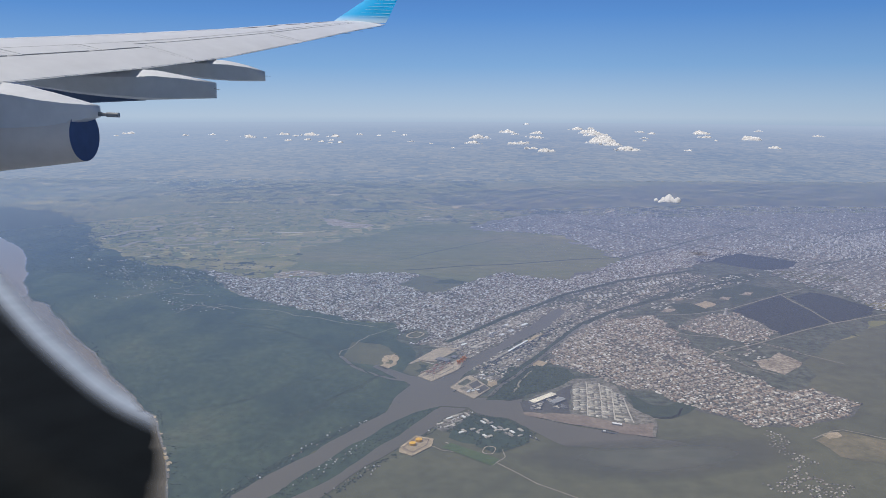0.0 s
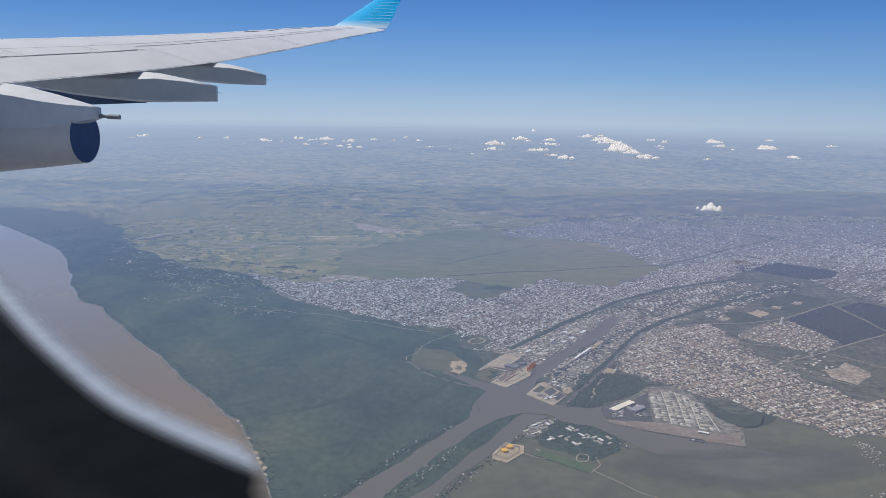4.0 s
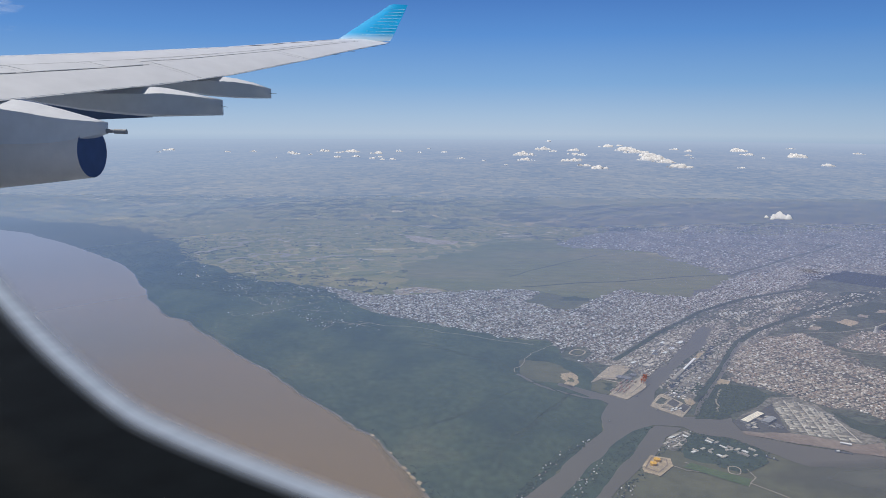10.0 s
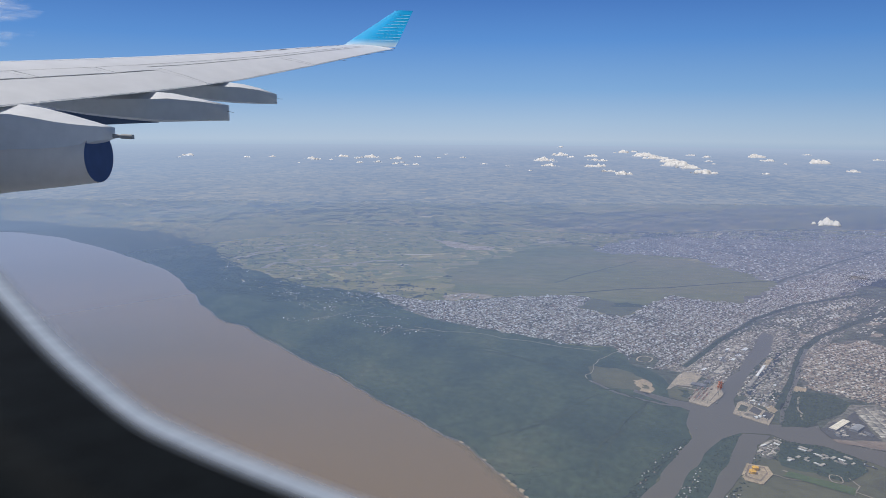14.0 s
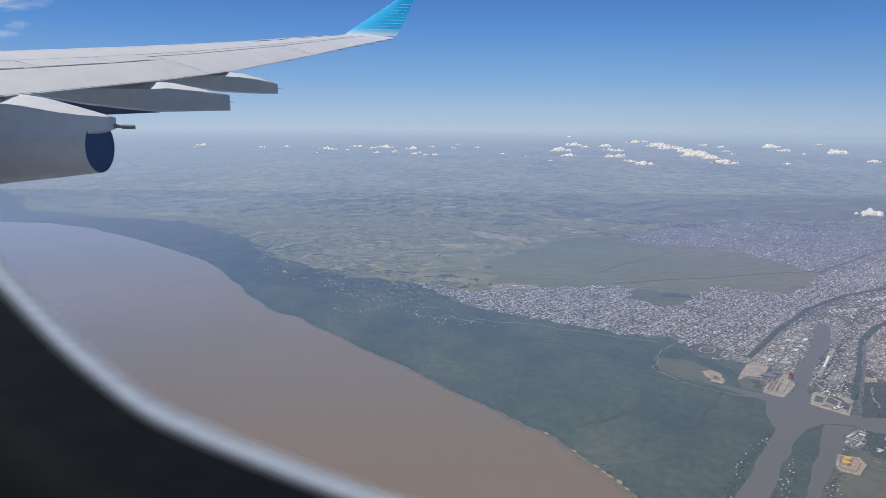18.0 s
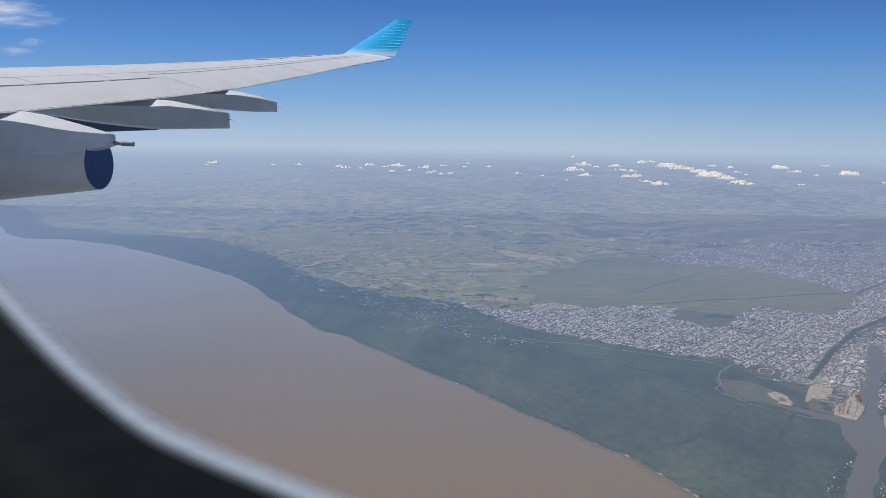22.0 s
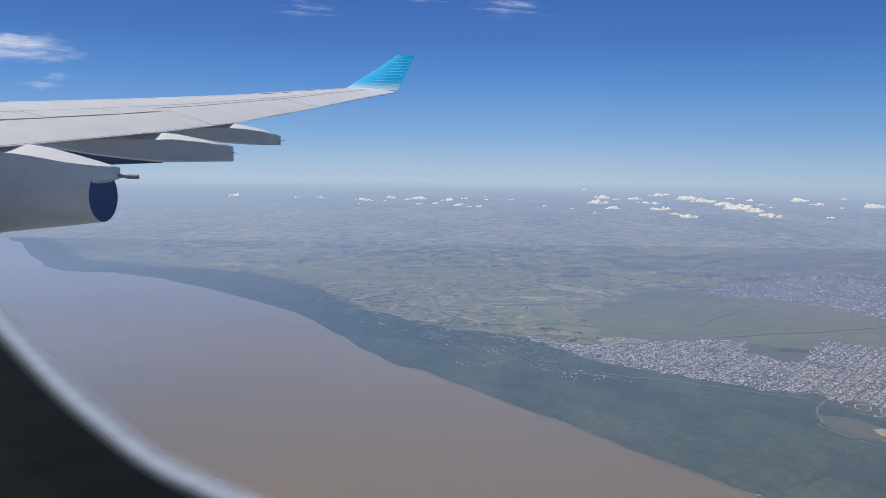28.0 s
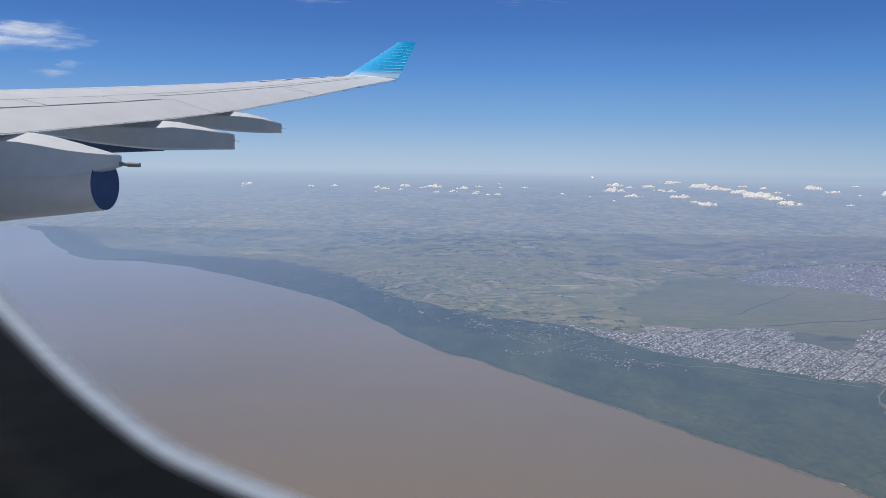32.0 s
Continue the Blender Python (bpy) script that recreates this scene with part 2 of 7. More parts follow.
M_SHEDS = island_material("shed_roofs", [(0.0, (0.400, 0.369, 0.315)), (0.25, (0.550, 0.514, 0.450)), (0.5, (0.300, 0.281, 0.243)), (0.7, (0.680, 0.640, 0.558)), (0.88, (0.360, 0.272, 0.198))])
M_CREAM = plain("cream_hall_roof", (0.80, 0.73, 0.58), 0.6)
M_WHITE = plain("white_painted_steel", (0.8, 0.8, 0.78), 0.5)
M_TANK_WHITE = plain("white_tank_paint", (0.75, 0.74, 0.7), 0.5)
M_TANK_YELLOW = plain("yellow_tank_paint", (0.75, 0.42, 0.04), 0.5)
M_CRANE = plain("red_crane_paint", (0.52, 0.16, 0.1), 0.5)
M_STEEL = plain("grey_steel", (0.3, 0.3, 0.3), 0.5)
M_TOWER = plain("pale_tower_concrete", (0.55, 0.53, 0.5), 0.8)
M_SHEDROOF = plain("grey_shed_roof", (0.33, 0.30, 0.255), 0.9, 0.1, 0, 0.25, 2.0)
M_SHEDPALE = plain("pale_shed_roof", (0.50, 0.455, 0.385), 0.9, 0.1, 0, 0.2, 2.0)
M_SHEDBROWN = plain("rusty_shed_roof", (0.3, 0.225, 0.17), 0.7, 0.2, 0, 0.3, 3.0)
M_SHEDDARK = plain("dark_shed_roof", (0.17, 0.17, 0.18), 0.9, 0.1, 0, 0.25, 2.0)
M_SHIP_HULL = plain("dark_ship_hull", (0.09, 0.1, 0.12), 0.6)


# ---- builders ----
def mesh_ob(name, verts, faces, material, parent=None, smooth=False):
    me = bpy.data.meshes.new(name)
    me.from_pydata([tuple(v) for v in verts], [], [tuple(f) for f in faces])
    me.materials.append(material)
    if smooth:
        me.shade_smooth()
    me.update()
    ob = new(name, me)
    if parent is not None:
        ob.parent = parent
    return ob


def bulk(name, verts, quads, material):
    """Many small pieces of one kind in one mesh, from arrays."""
    verts, quads = np.asarray(verts, dtype=np.float32), np.asarray(quads, dtype=np.int32)
    k = quads.shape[1]
    me = bpy.data.meshes.new(name)
    me.vertices.add(len(verts))
    me.vertices.foreach_set("co", verts.ravel())
    me.loops.add(quads.size)
    me.loops.foreach_set("vertex_index", quads.ravel())
    me.polygons.add(len(quads))
    me.polygons.foreach_set("loop_start", np.arange(0, quads.size, k, dtype=np.int32))
    me.materials.append(material)
    me.update(calc_edges=True)
    return new(name, me)


def part(name, bm, material, parent, label=""):
    me = bpy.data.meshes.new(name)
    bm.to_mesh(me)
    bm.free()
    me.materials.append(material)
    ob = new(name, me)
    ob.parent = parent
    if label:
        tagged(ob, label)
    return ob


def thing(name, x, y, z, label, category, group="", turn=0.0):
    ob = new(name)
    ob.empty_display_size = 0.1
    ob.matrix_basis = pose(x, y, z, 0, 0, turn)
    return tagged(ob, label, category, group)


rng = np.random.default_rng(7)


def ragged(pts, amount, step, closed=True, gen=None):
    """Break a coarse outline into short uneven pieces."""
    gen = gen or rng
    pts = [Vector((x, y, 0)) for x, y in pts]
    for _ in range(7):
        out, cut = [], False
        n = len(pts)
        for i in range(n if closed else n - 1):
            a, b = pts[i], pts[(i + 1) % n]
            out.append(a)
            d = (b - a).length
            if d > step:
                side = Vector((a.y - b.y, b.x - a.x, 0)) / d
                out.append((a + b) / 2 + side * float(gen.normal()) * min(d * amount, 1.2))
                cut = True
        if not closed:
            out.append(pts[-1])
        pts = out
        if not cut:
            break
    return pts


def inside(pts, x, y):
    """Which of the points x, y lie in the outline."""
    hit = np.zeros(len(x), bool)
    n = len(pts)
    for i in range(n):
        (ax, ay), (bx, by) = pts[i][:2], pts[(i + 1) % n][:2]
        if ay == by:
            continue
        c = ((ay > y) != (by > y)) & (x < (bx - ax) * (y - ay) / (by - ay) + ax)
        hit ^= c
    return hit


def patch(name, pts, z, material, label, category, amount=0.1, step=1.2, skirt=0.0):
    from mathutils.geometry import tessellate_polygon
    p = ragged(pts, amount, step)
    tris = tessellate_polygon([p])
    verts = [(v.x, v.y, z) for v in p]
    area = sum(a.x * b.y - b.x * a.y for a, b in zip(p, p[1:] + p[:1]))
    faces = []
    for a, b, c in tris:
        va, vb, vc = p[a], p[b], p[c]
        faces.append((a, b, c) if (vb - va).cross(vc - va).z > 0 else (a, c, b))
    if skirt:
        n = len(p)
        verts += [(v.x, v.y, z - skirt) for v in p]
        faces += [(i, (i + 1) % n, n + (i + 1) % n, n + i) if area < 0 else ((i + 1) % n, i, n + i, n + (i + 1) % n) for i in range(n)]
    return tagged(mesh_ob(name, verts, faces, material), label, category, "", "structure")


def strip(name, pts, width, z, material, label, category, amount=0.05, step=2.0):
    p = ragged(pts, amount, step, False)
    verts, faces = [], []
    for i, v in enumerate(p):
        d = (p[min(i + 1, len(p) - 1)] - p[max(i - 1, 0)]).normalized()
        s = Vector((-d.y, d.x, 0)) * width / 2
        verts += [(v.x - s.x, v.y - s.y, z), (v.x + s.x, v.y + s.y, z)]
        if i:
            k = 2 * i
            faces.append((k - 2, k, k + 1, k - 1))
    return tagged(mesh_ob(name, verts, faces, material), label, category, "", "structure")


def boxes(name, x, y, z, w, d, h, turn, material, gable=0.0):
    """Small upright blocks, each with a roof that may rise to a ridge."""
    n = len(x)
    c, s = np.cos(turn), np.sin(turn)
    corner = [(-1, -1), (1, -1), (1, 1), (-1, 1)]
    v = np.empty((n, 10, 3))
    for k, (a, b) in enumerate(corner):
        px, py = a * w / 2, b * d / 2
        v[:, k, 0] = v[:, k + 4, 0] = x + c * px - s * py
        v[:, k, 1] = v[:, k + 4, 1] = y + s * px + c * py
        v[:, k, 2], v[:, k + 4, 2] = z, z + h
    for k, a in ((8, -1), (9, 1)):
        v[:, k, 0] = x + c * a * w / 2
        v[:, k, 1] = y + s * a * w / 2
        v[:, k, 2] = z + h * (1 + gable)
    if gable:
        tri = np.array([(1, 2, 6), (1, 6, 5), (3, 0, 4), (3, 4, 7), (5, 6, 9), (7, 4, 8), (0, 1, 5), (0, 5, 4), (2, 3, 7), (2, 7, 6), (4, 5, 9), (4, 9, 8), (6, 7, 8), (6, 8, 9)])
        q = (tri[None] + 10 * np.arange(n)[:, None, None]).reshape(-1, 3)
    else:
        v = v[:, :8]
        f = np.array([(0, 1, 5, 4), (1, 2, 6, 5), (2, 3, 7, 6), (3, 0, 4, 7), (4, 5, 6, 7)])
        q = (f[None] + 8 * np.arange(n)[:, None, None]).reshape(-1, 4)
    return bulk(name, v.reshape(-1, 3), q, material)


def crowns(name, x, y, z, r, h, material):
    """Rounded uneven clumps of foliage, 16 faces each."""
    n = len(x)
    v = np.empty((n, 10, 3))
    ph = rng.uniform(0, 6.28, n)
    for ring, (rad, up) in enumerate(((1.0, 0.25), (0.7, 0.8))):
        for k in range(4):
            a = ph + k * math.pi / 2 + ring * 0.78
            rr = r * rad * rng.uniform(0.75, 1.25, n)
            v[:, ring * 4 + k, 0], v[:, ring * 4 + k, 1] = x + rr * np.cos(a), y + rr * np.sin(a)
            v[:, ring * 4 + k, 2] = z + h * up * rng.uniform(0.8, 1.2, n)
    v[:, 8] = np.stack([x, y, z + h], 1)
    v[:, 9] = np.stack([x, y, z + 0 * h], 1)
    t = []
    for k in range(4):
        j = (k + 1) % 4
        t += [(k, j, 4 + k), (j, 4 + j, 4 + k), (4 + k, 4 + j, 8), (j, k, 9)]
    q = (np.array(t)[None] + 10 * np.arange(n)[:, None, None]).reshape(-1, 3)
    return bulk(name, v.reshape(-1, 3), q, material)


def spread(pts, count):
    """Random places inside an outline."""
    a = np.array(pts)
    lo, hi = a.min(0), a.max(0)
    x, y = np.empty(0), np.empty(0)
    while len(x) < count:
        u, w = rng.uniform(lo[0], hi[0], count * 2), rng.uniform(lo[1], hi[1], count * 2)
        k = inside(pts, u, w)
        x, y = np.append(x, u[k]), np.append(y, w[k])
    return x[:count], y[:count]


def near_line(line, x, y, reach):
    """Which places lie within reach of a line."""
    hit = np.zeros(len(x), bool)
    for (ax, ay), (bx, by) in zip(line, line[1:]):
        dx, dy = bx - ax, by - ay
        f = np.clip(((x - ax) * dx + (y - ay) * dy) / (dx * dx + dy * dy), 0, 1)
        hit |= (x - ax - f * dx) ** 2 + (y - ay - f * dy) ** 2 < reach * reach
    return hit


def town(name, pts, turn, block, z, density, hmax, label, holes=(), low=0.03, full=0.88, material=None, street=0.055, far=0):
    """Houses in street blocks inside an outline."""
    a = np.array(pts)
    mid, rad = a.mean(0), np.abs(a - a.mean(0)).max() * 1.5
    per = int(round(math.sqrt(density)))
    n = int(rad / block) + 1
    i, j = np.meshgrid(np.arange(-n, n), np.arange(-n, n))
    i, j = i.ravel(), j.ravel()
    xs, ys = [], []
    for p in range(per):
        for q in range(per):
            xs.append((i + 0.045 + 0.91 * (p + 0.5) / per) * block + rng.normal(0, 0.009, len(i)) * block)
            ys.append((j + street + (1 - 2 * street) * (q + 0.5) / per) * block + rng.normal(0, 0.009, len(i)) * block)
    u, w = np.concatenate(xs), np.concatenate(ys)
    c, s = math.cos(turn), math.sin(turn)
    x, y = mid[0] + c * u - s * w, mid[1] + s * u + c * w
    keep = inside(pts, x + 0.3 * np.sin(2.3 * y + 0.7 * x), y + 0.3 * np.sin(2.1 * x - 0.6 * y)) & (rng.random(len(x)) < full)
    # greener gaps drift through the town
    drift = np.sin(x * 0.55 + 1.7 * np.sin(y * 0.31)) * np.sin(y * 0.47 + 1.3 * np.sin(x * 0.37))
    keep &= drift < rng.uniform(0.4, 1.6, len(x))
    if far:
        keep &= rng.random(len(x)) < np.clip((far - y) / 45, 0.12, 1)
    for line in (RAIL, DITCH, *AVENUES):
        keep &= ~near_line(line, x, y, 0.36)
    for hole in holes:
        keep &= ~inside(hole, x, y)
    x, y = x[keep], y[keep]
    m = len(x)
    cell = block * 0.83 / per
    w_ = cell * rng.uniform(0.72, 1.15, m)
    d_ = cell * rng.uniform(0.55, 0.98, m)
    h_ = low + rng.gamma(1.6, 0.35, m) * hmax * 0.5
    ob = boxes(name, x, y, np.full(m, z), w_, d_, np.minimum(h_, hmax * 2.5), turn + np.zeros(m), material or M_ROOFS)
    tagged(ob, label, "houses", "", "stuff")
    # street and garden trees
    k = rng.random(m) < 0.3
    tx, ty = x[k] + rng.normal(0, 0.5 * cell, k.sum()), y[k] + rng.normal(0, 0.5 * cell, k.sum())
    tr = crowns(name.replace("houses", "trees"), tx, ty, np.full(k.sum(), z), rng.uniform(0.025, 0.06, k.sum()), rng.uniform(0.03, 0.06, k.sum()), M_TREES)
    tagged(tr, "dark green street and garden trees between town houses", "trees", "", "stuff")
    return ob


# ---- plan: outlines on the land ----
SHORE = [(-178, 213), (-155.7, 192.7), (-150.6, 188), (-145.4, 181.4), (-137.7, 169.2), (-129.5, 157.7), (-121.3, 147.3), (-115.3, 139.6), (-111.2, 137), (-105, 136.2), (-98.3, 133.8), (-90, 129.2), (-86, 125.4), (-81, 121.4), (-77.5, 118.2), (-74.5, 115.4), (-71.2, 111.8), (-67, 107.8), (-63.4, 104), (-58.2, 97.4), (-56.2, 94.6),
         (-52.6, 88), (-50.3, 84.2), (-48.9, 81), (-47.2, 78.8), (-44.3, 74.3), (-43.4, 73.2), (-40.7, 71.5), (-39.4, 69.4), (-37.8, 67.3), (-34.5, 63.3), (-32.3, 60.6), (-30, 57.9), (-27.5, 54.6), (-25, 51.4), (-22.8, 48.9), (-21.2, 46.8), (-19.5, 45),
         (-18.6, 43.5), (-17.7, 41.6), (-16.8, 40), (-16.2, 38.6), (-15.3, 36.2), (-13.3, 31), (-11, 24), (-10, 16)]
SHORELINE = [(v.x, v.y) for v in ragged(SHORE, 0.03, 0.6, False, np.random.default_rng(3))]
RIVER = SHORELINE + [(-10, -120), (-420, -120), (-420, 214)]
FOREST_TOP = [(-25.8, 81.2), (-30.2, 87.3), (-40, 92), (-50, 102.4), (-56.7, 112), (-67.6, 128), (-78, 138.4), (-96, 143.8), (-117, 154), (-140, 186), (-150, 198)]
FOREST_EAST = [(-10, 30), (-9.6, 37.6), (-6.6, 42.4), (-4.3, 46.2), (-3.3, 53), (-3, 57), (-4, 60.2), (-5.5, 66.2), (-9.7, 67.1), (-14, 70.2), (-18.6, 73), (-23.5, 77)] + FOREST_TOP
FOREST = [p for p in SHORELINE if 30 < p[1] < 199] + [(v.x, v.y) for v in ragged(FOREST_EAST, 0.08, 1.2, False)]
FAR_FOREST = [p for p in SHORELINE if 86 < p[1] < 199] + [(v.x, v.y) for v in ragged([(-46, 86), (-36, 82), (-27, 80)] + FOREST_TOP, 0.45, 1.5, False)]
MAIN_CHANNEL = [(-14.5, 30), (-9.7, 37.8), (-6.6, 42.5), (-4.3, 46), (-3.9, 48.6), (-3, 50.7), (-4, 51.8), (-6.2, 54.4), (-6, 54.9), (-3.2, 52.6), (-2.4, 52.3), (-1.5, 51.6), (1.1, 55.9), (2.3, 58), (4.9, 61.8),
                (7.9, 67), (9.8, 70.7), (10.8, 71.7), (11.2, 70.5), (8.2, 64.3), (4.7, 59.5), (1.5, 54), (0, 50.1), (1.5, 48.4), (2.8, 48.2), (4, 47.9), (4.9, 48.3), (4.7, 47.5), (4.8, 45.6), (6.7, 44.5), (9.3, 43.4), (12.5, 42.2),
                (13.6, 41.9), (14.3, 41.5), (13.4, 41.2), (12.0, 41.0), (9.3, 40.8), (6.9, 41.0), (5.2, 43), (3.7, 45), (1.9, 45.5), (1.1, 46.7), (-0.8, 46.9), (-2.4, 45.9), (-4.8, 42.6), (-6.8, 39.6), (-8.1, 37.5), (-12, 30)]
SIDE_CHANNEL = [(-0.7, 46.8), (1, 46.5), (-0.5, 45), (-1.4, 43.2), (-3, 40.9), (-4.2, 39.2), (-5.4, 37.5), (-10, 30), (-11.4, 30), (-6.1, 37.6), (-4.9, 39.8), (-3.2, 42.4), (-2.3, 44.2)]
TOWN_W = [(-31, 88.6), (-23.5, 83.8), (-18.2, 84), (-12.9, 86.3), (-7.4, 87.5), (-3.8, 86.5), (-6.2, 81), (-2, 77), (6, 88.1), (8.6, 85.8), (13.4, 84.1), (23.5, 95.6), (35.7, 104.8), (44, 105),
          (29.7, 91.5), (18.8, 83), (10.7, 75.1), (4.6, 67.1), (0.1, 61.5), (-2.4, 59.9), (-4, 60.4), (-5.5, 66.2), (-9.7, 67.1), (-14, 70.2), (-18.6, 73), (-23.5, 77)]
TOWN_E = [(9.8, 61.9), (15, 67.7), (19.7, 69.2), (20.1, 63.4), (20.7, 57.7), (21.8, 54.4), (23.6, 50.4), (26.3, 50.3), (27.8, 47.5), (24.9, 45.2), (21.5, 44.1), (19.4, 44.2), (17.5, 45.7), (15.6, 48), (14.1, 50),
          (12.6, 50.2), (11, 52.4), (9.1, 54.2), (7.6, 56)]
TOWN_FAR = [(110, 152), (80, 151), (50, 148), (30, 143), (16, 137), (6, 128), (2.7, 121.4), (10.7, 116.7), (17.5, 113.8), (20, 103.7), (22.3, 96), (18, 89.6), (26.4, 89.2), (32.3, 94.4), (38.8, 100), (45, 96.5), (42, 90.3), (38, 90.2), (39.2, 83.6), (41.8, 78.5), (43, 70), (56, 74), (84, 92), (110, 112)]
INDUS = [(1.4, 60.1), (5.4, 68.8), (11.8, 75.3), (19.5, 83.1), (27.8, 89.2), (30.5, 86.4), (24.4, 79.5), (17, 71.8), (10, 62.7), (4.5, 56), (2, 53.4), (1.5, 54), (4.7, 59.5), (8.2, 64.3), (11.2, 70.5), (10.8, 71.7), (9.8, 70.7), (4.9, 61.8), (2.3, 58), (1.1, 55.9), (0, 58.6)]
LAGOON = [(-21.7, 101.8), (-11.2, 116.6), (-5.4, 123.7), (2.5, 126), (13.2, 113.6), (21.6, 108.4), (25.2, 95), (13.4, 82.6), (7.7, 86), (1.6, 81), (-7.4, 84.6), (-14.3, 86.4), (-20.4, 88.6), (-20.6, 94.2)]
TAN = [(-49.8, 109), (-40.6, 114.4), (-29, 123.7), (-13.5, 124.6), (-10, 119), (-19, 103.8), (-26.5, 95.5), (-37.2, 96.7)]
SPIT = [(4.9, 47.8), (7.1, 49.9), (9, 52.1), (11, 52.4), (11.9, 50.7), (12.2, 47.2), (13.2, 44.9), (12.5, 42.3), (9.3, 43.5), (6.7, 44.5), (4.8, 45.6)]
DARK_MARSH = [(2.3, 48), (3.4, 50.6), (4.4, 52.6), (6.2, 55.1), (8.9, 54.2), (9.3, 52.5), (7.4, 50.3), (5.4, 49.2), (4, 48)]
WOODS = [[(32.4, 97.1), (36, 99.2), (39.6, 100.3), (45, 95), (42.6, 91.4), (38.9, 89.6), (35.5, 92.7)], [(27.8, 71.2), (35.1, 77.4), (35.5, 67.5), (29.4, 63.4), (29, 67.1)],
         [(35.8, 76.4), (39.1, 78.9), (40.4, 77.7), (42.6, 72.5), (40.8, 70), (35.9, 67.3)]]
REFINERY = [(20.5, 64.8), (23.7, 68.8), (27.6, 70.8), (28.8, 67.1), (29.1, 63.8), (25.7, 61), (23.6, 62.7)]
QUAY_W = [(-1.5, 51.4), (0.3, 53.8), (1.0, 55.6), (0.9, 56.4), (0.7, 59.0), (-1.0, 59.1), (-1.5, 58.5), (-3.5, 55.0), (-3.8, 53.3), (-2.6, 52.4)]
NORTH_PAD = [(-3.5, 55.0), (-2.4, 57.0), (-1.5, 58.5), (-1.0, 59.1), (0.7, 59.0), (-0.6, 56.8), (-1.4, 55.6), (-2.6, 55.9)]
CONTAINER_PAD = [(-2.6, 52.4), (-1.5, 54.4), (-0.4, 55.0), (0.7, 56.5), (1.0, 56.3), (0.5, 53.9), (-1.5, 51.4)]
QUAY_LAWN = [(-3.45, 54.9), (-2.65, 55.85), (-1.4, 55.5), (-0.4, 55.1), (-1.5, 54.3), (-1.75, 53.8), (-2.6, 52.45), (-3.8, 53.3)]
QUAY_E = [(-0.15, 50.2), (1.0, 52.4), (1.36, 52.65), (1.9, 51.75), (2.75, 50.1), (1.55, 48.2)]
YARD_W = [(0.1, 59.2), (0.9, 55.1), (3.2, 58.5), (6.3, 62.4), (9.5, 66), (12.5, 69.9), (13.3, 73.4), (8.6, 71.4), (4.6, 67.1), (0.1, 61.5), (-2.8, 60.3), (-1.2, 59.1)]
YARD_E = [(1.1, 52.3), (3.3, 51.4), (5.7, 54.7), (8.7, 58.8), (14.3, 67.1), (18.9, 72.3), (19.5, 75.6), (14.5, 71.0), (11.7, 67.4), (7.2, 60.2), (3.8, 56.1)]
TANK_PAD = [(-3.1, 40.7), (-2.2, 42.3), (-1.1, 41.9), (-1.2, 40.9), (-2.3, 39.6), (-3.1, 40.1)]
SCHOOL = [(1.1, 45.4), (1.9, 45.3), (3.7, 44.8), (5, 43), (4.6, 41.5), (2.7, 40.1), (1.5, 40.9), (-0.2, 42.1)]

RACE_GROUND = [(-4.9, 61.6), (-4.0, 64.2), (-2.4, 64.2), (-2.0, 62.6), (-3.0, 60.4), (-4.4, 60.4)]
AVENUE = [(35.4, 78.2), (35.7, 72), (35.7, 67.2)]
AVENUES = [[(22, 96), (34, 108), (52, 125)], [(38, 103), (30, 112), (22, 124)], [(47, 103), (60, 114), (78, 128)], [(62, 100), (52, 112), (44, 126)], [(45, 92), (58, 100), (80, 112)]]
RAIL = [(-0.5, 60.6), (5.4, 68.8), (12.1, 77.2), (19.7, 83.9), (30.8, 90)]
DITCH = [(3.5, 51.2), (5.0, 53.6), (7.2, 57.4), (9.6, 61.8), (12.2, 66.4), (15.4, 70.2), (22.9, 76.8), (35.7, 86.4)]

# ---- the land ----
LAND = [(x + 2.5, y + 1.5) for x, y in SHORE[1:-1]] + [(-9, 16), (-9, -120), (420, -120), (420, 200), (-164, 200)]
patch("ground", LAND, 0.0, M_PLAIN, "flat olive and straw farm plain under haze", "plain", 0.0, 50)

patch("meadow_ground", [(-9, 18), (60, 18), (110, 60), (110, 112), (56, 74), (43, 70), (30, 62), (22, 54), (10, 54), (0, 50), (-4, 46), (-9, 38)], 0.006, M_MEADOW, "olive green river meadow round the eastern town", "meadow")
patch("rough_ground", [(-6, 50), (-5.6, 66), (4, 74), (20, 92), (33, 103), (45, 104.5), (46, 88), (44, 70), (30, 58), (24, 50), (12, 47), (4, 48)], 0.009, M_BELT, "rough grey-green ground between port, towns and refinery", "rough ground", 0.1)


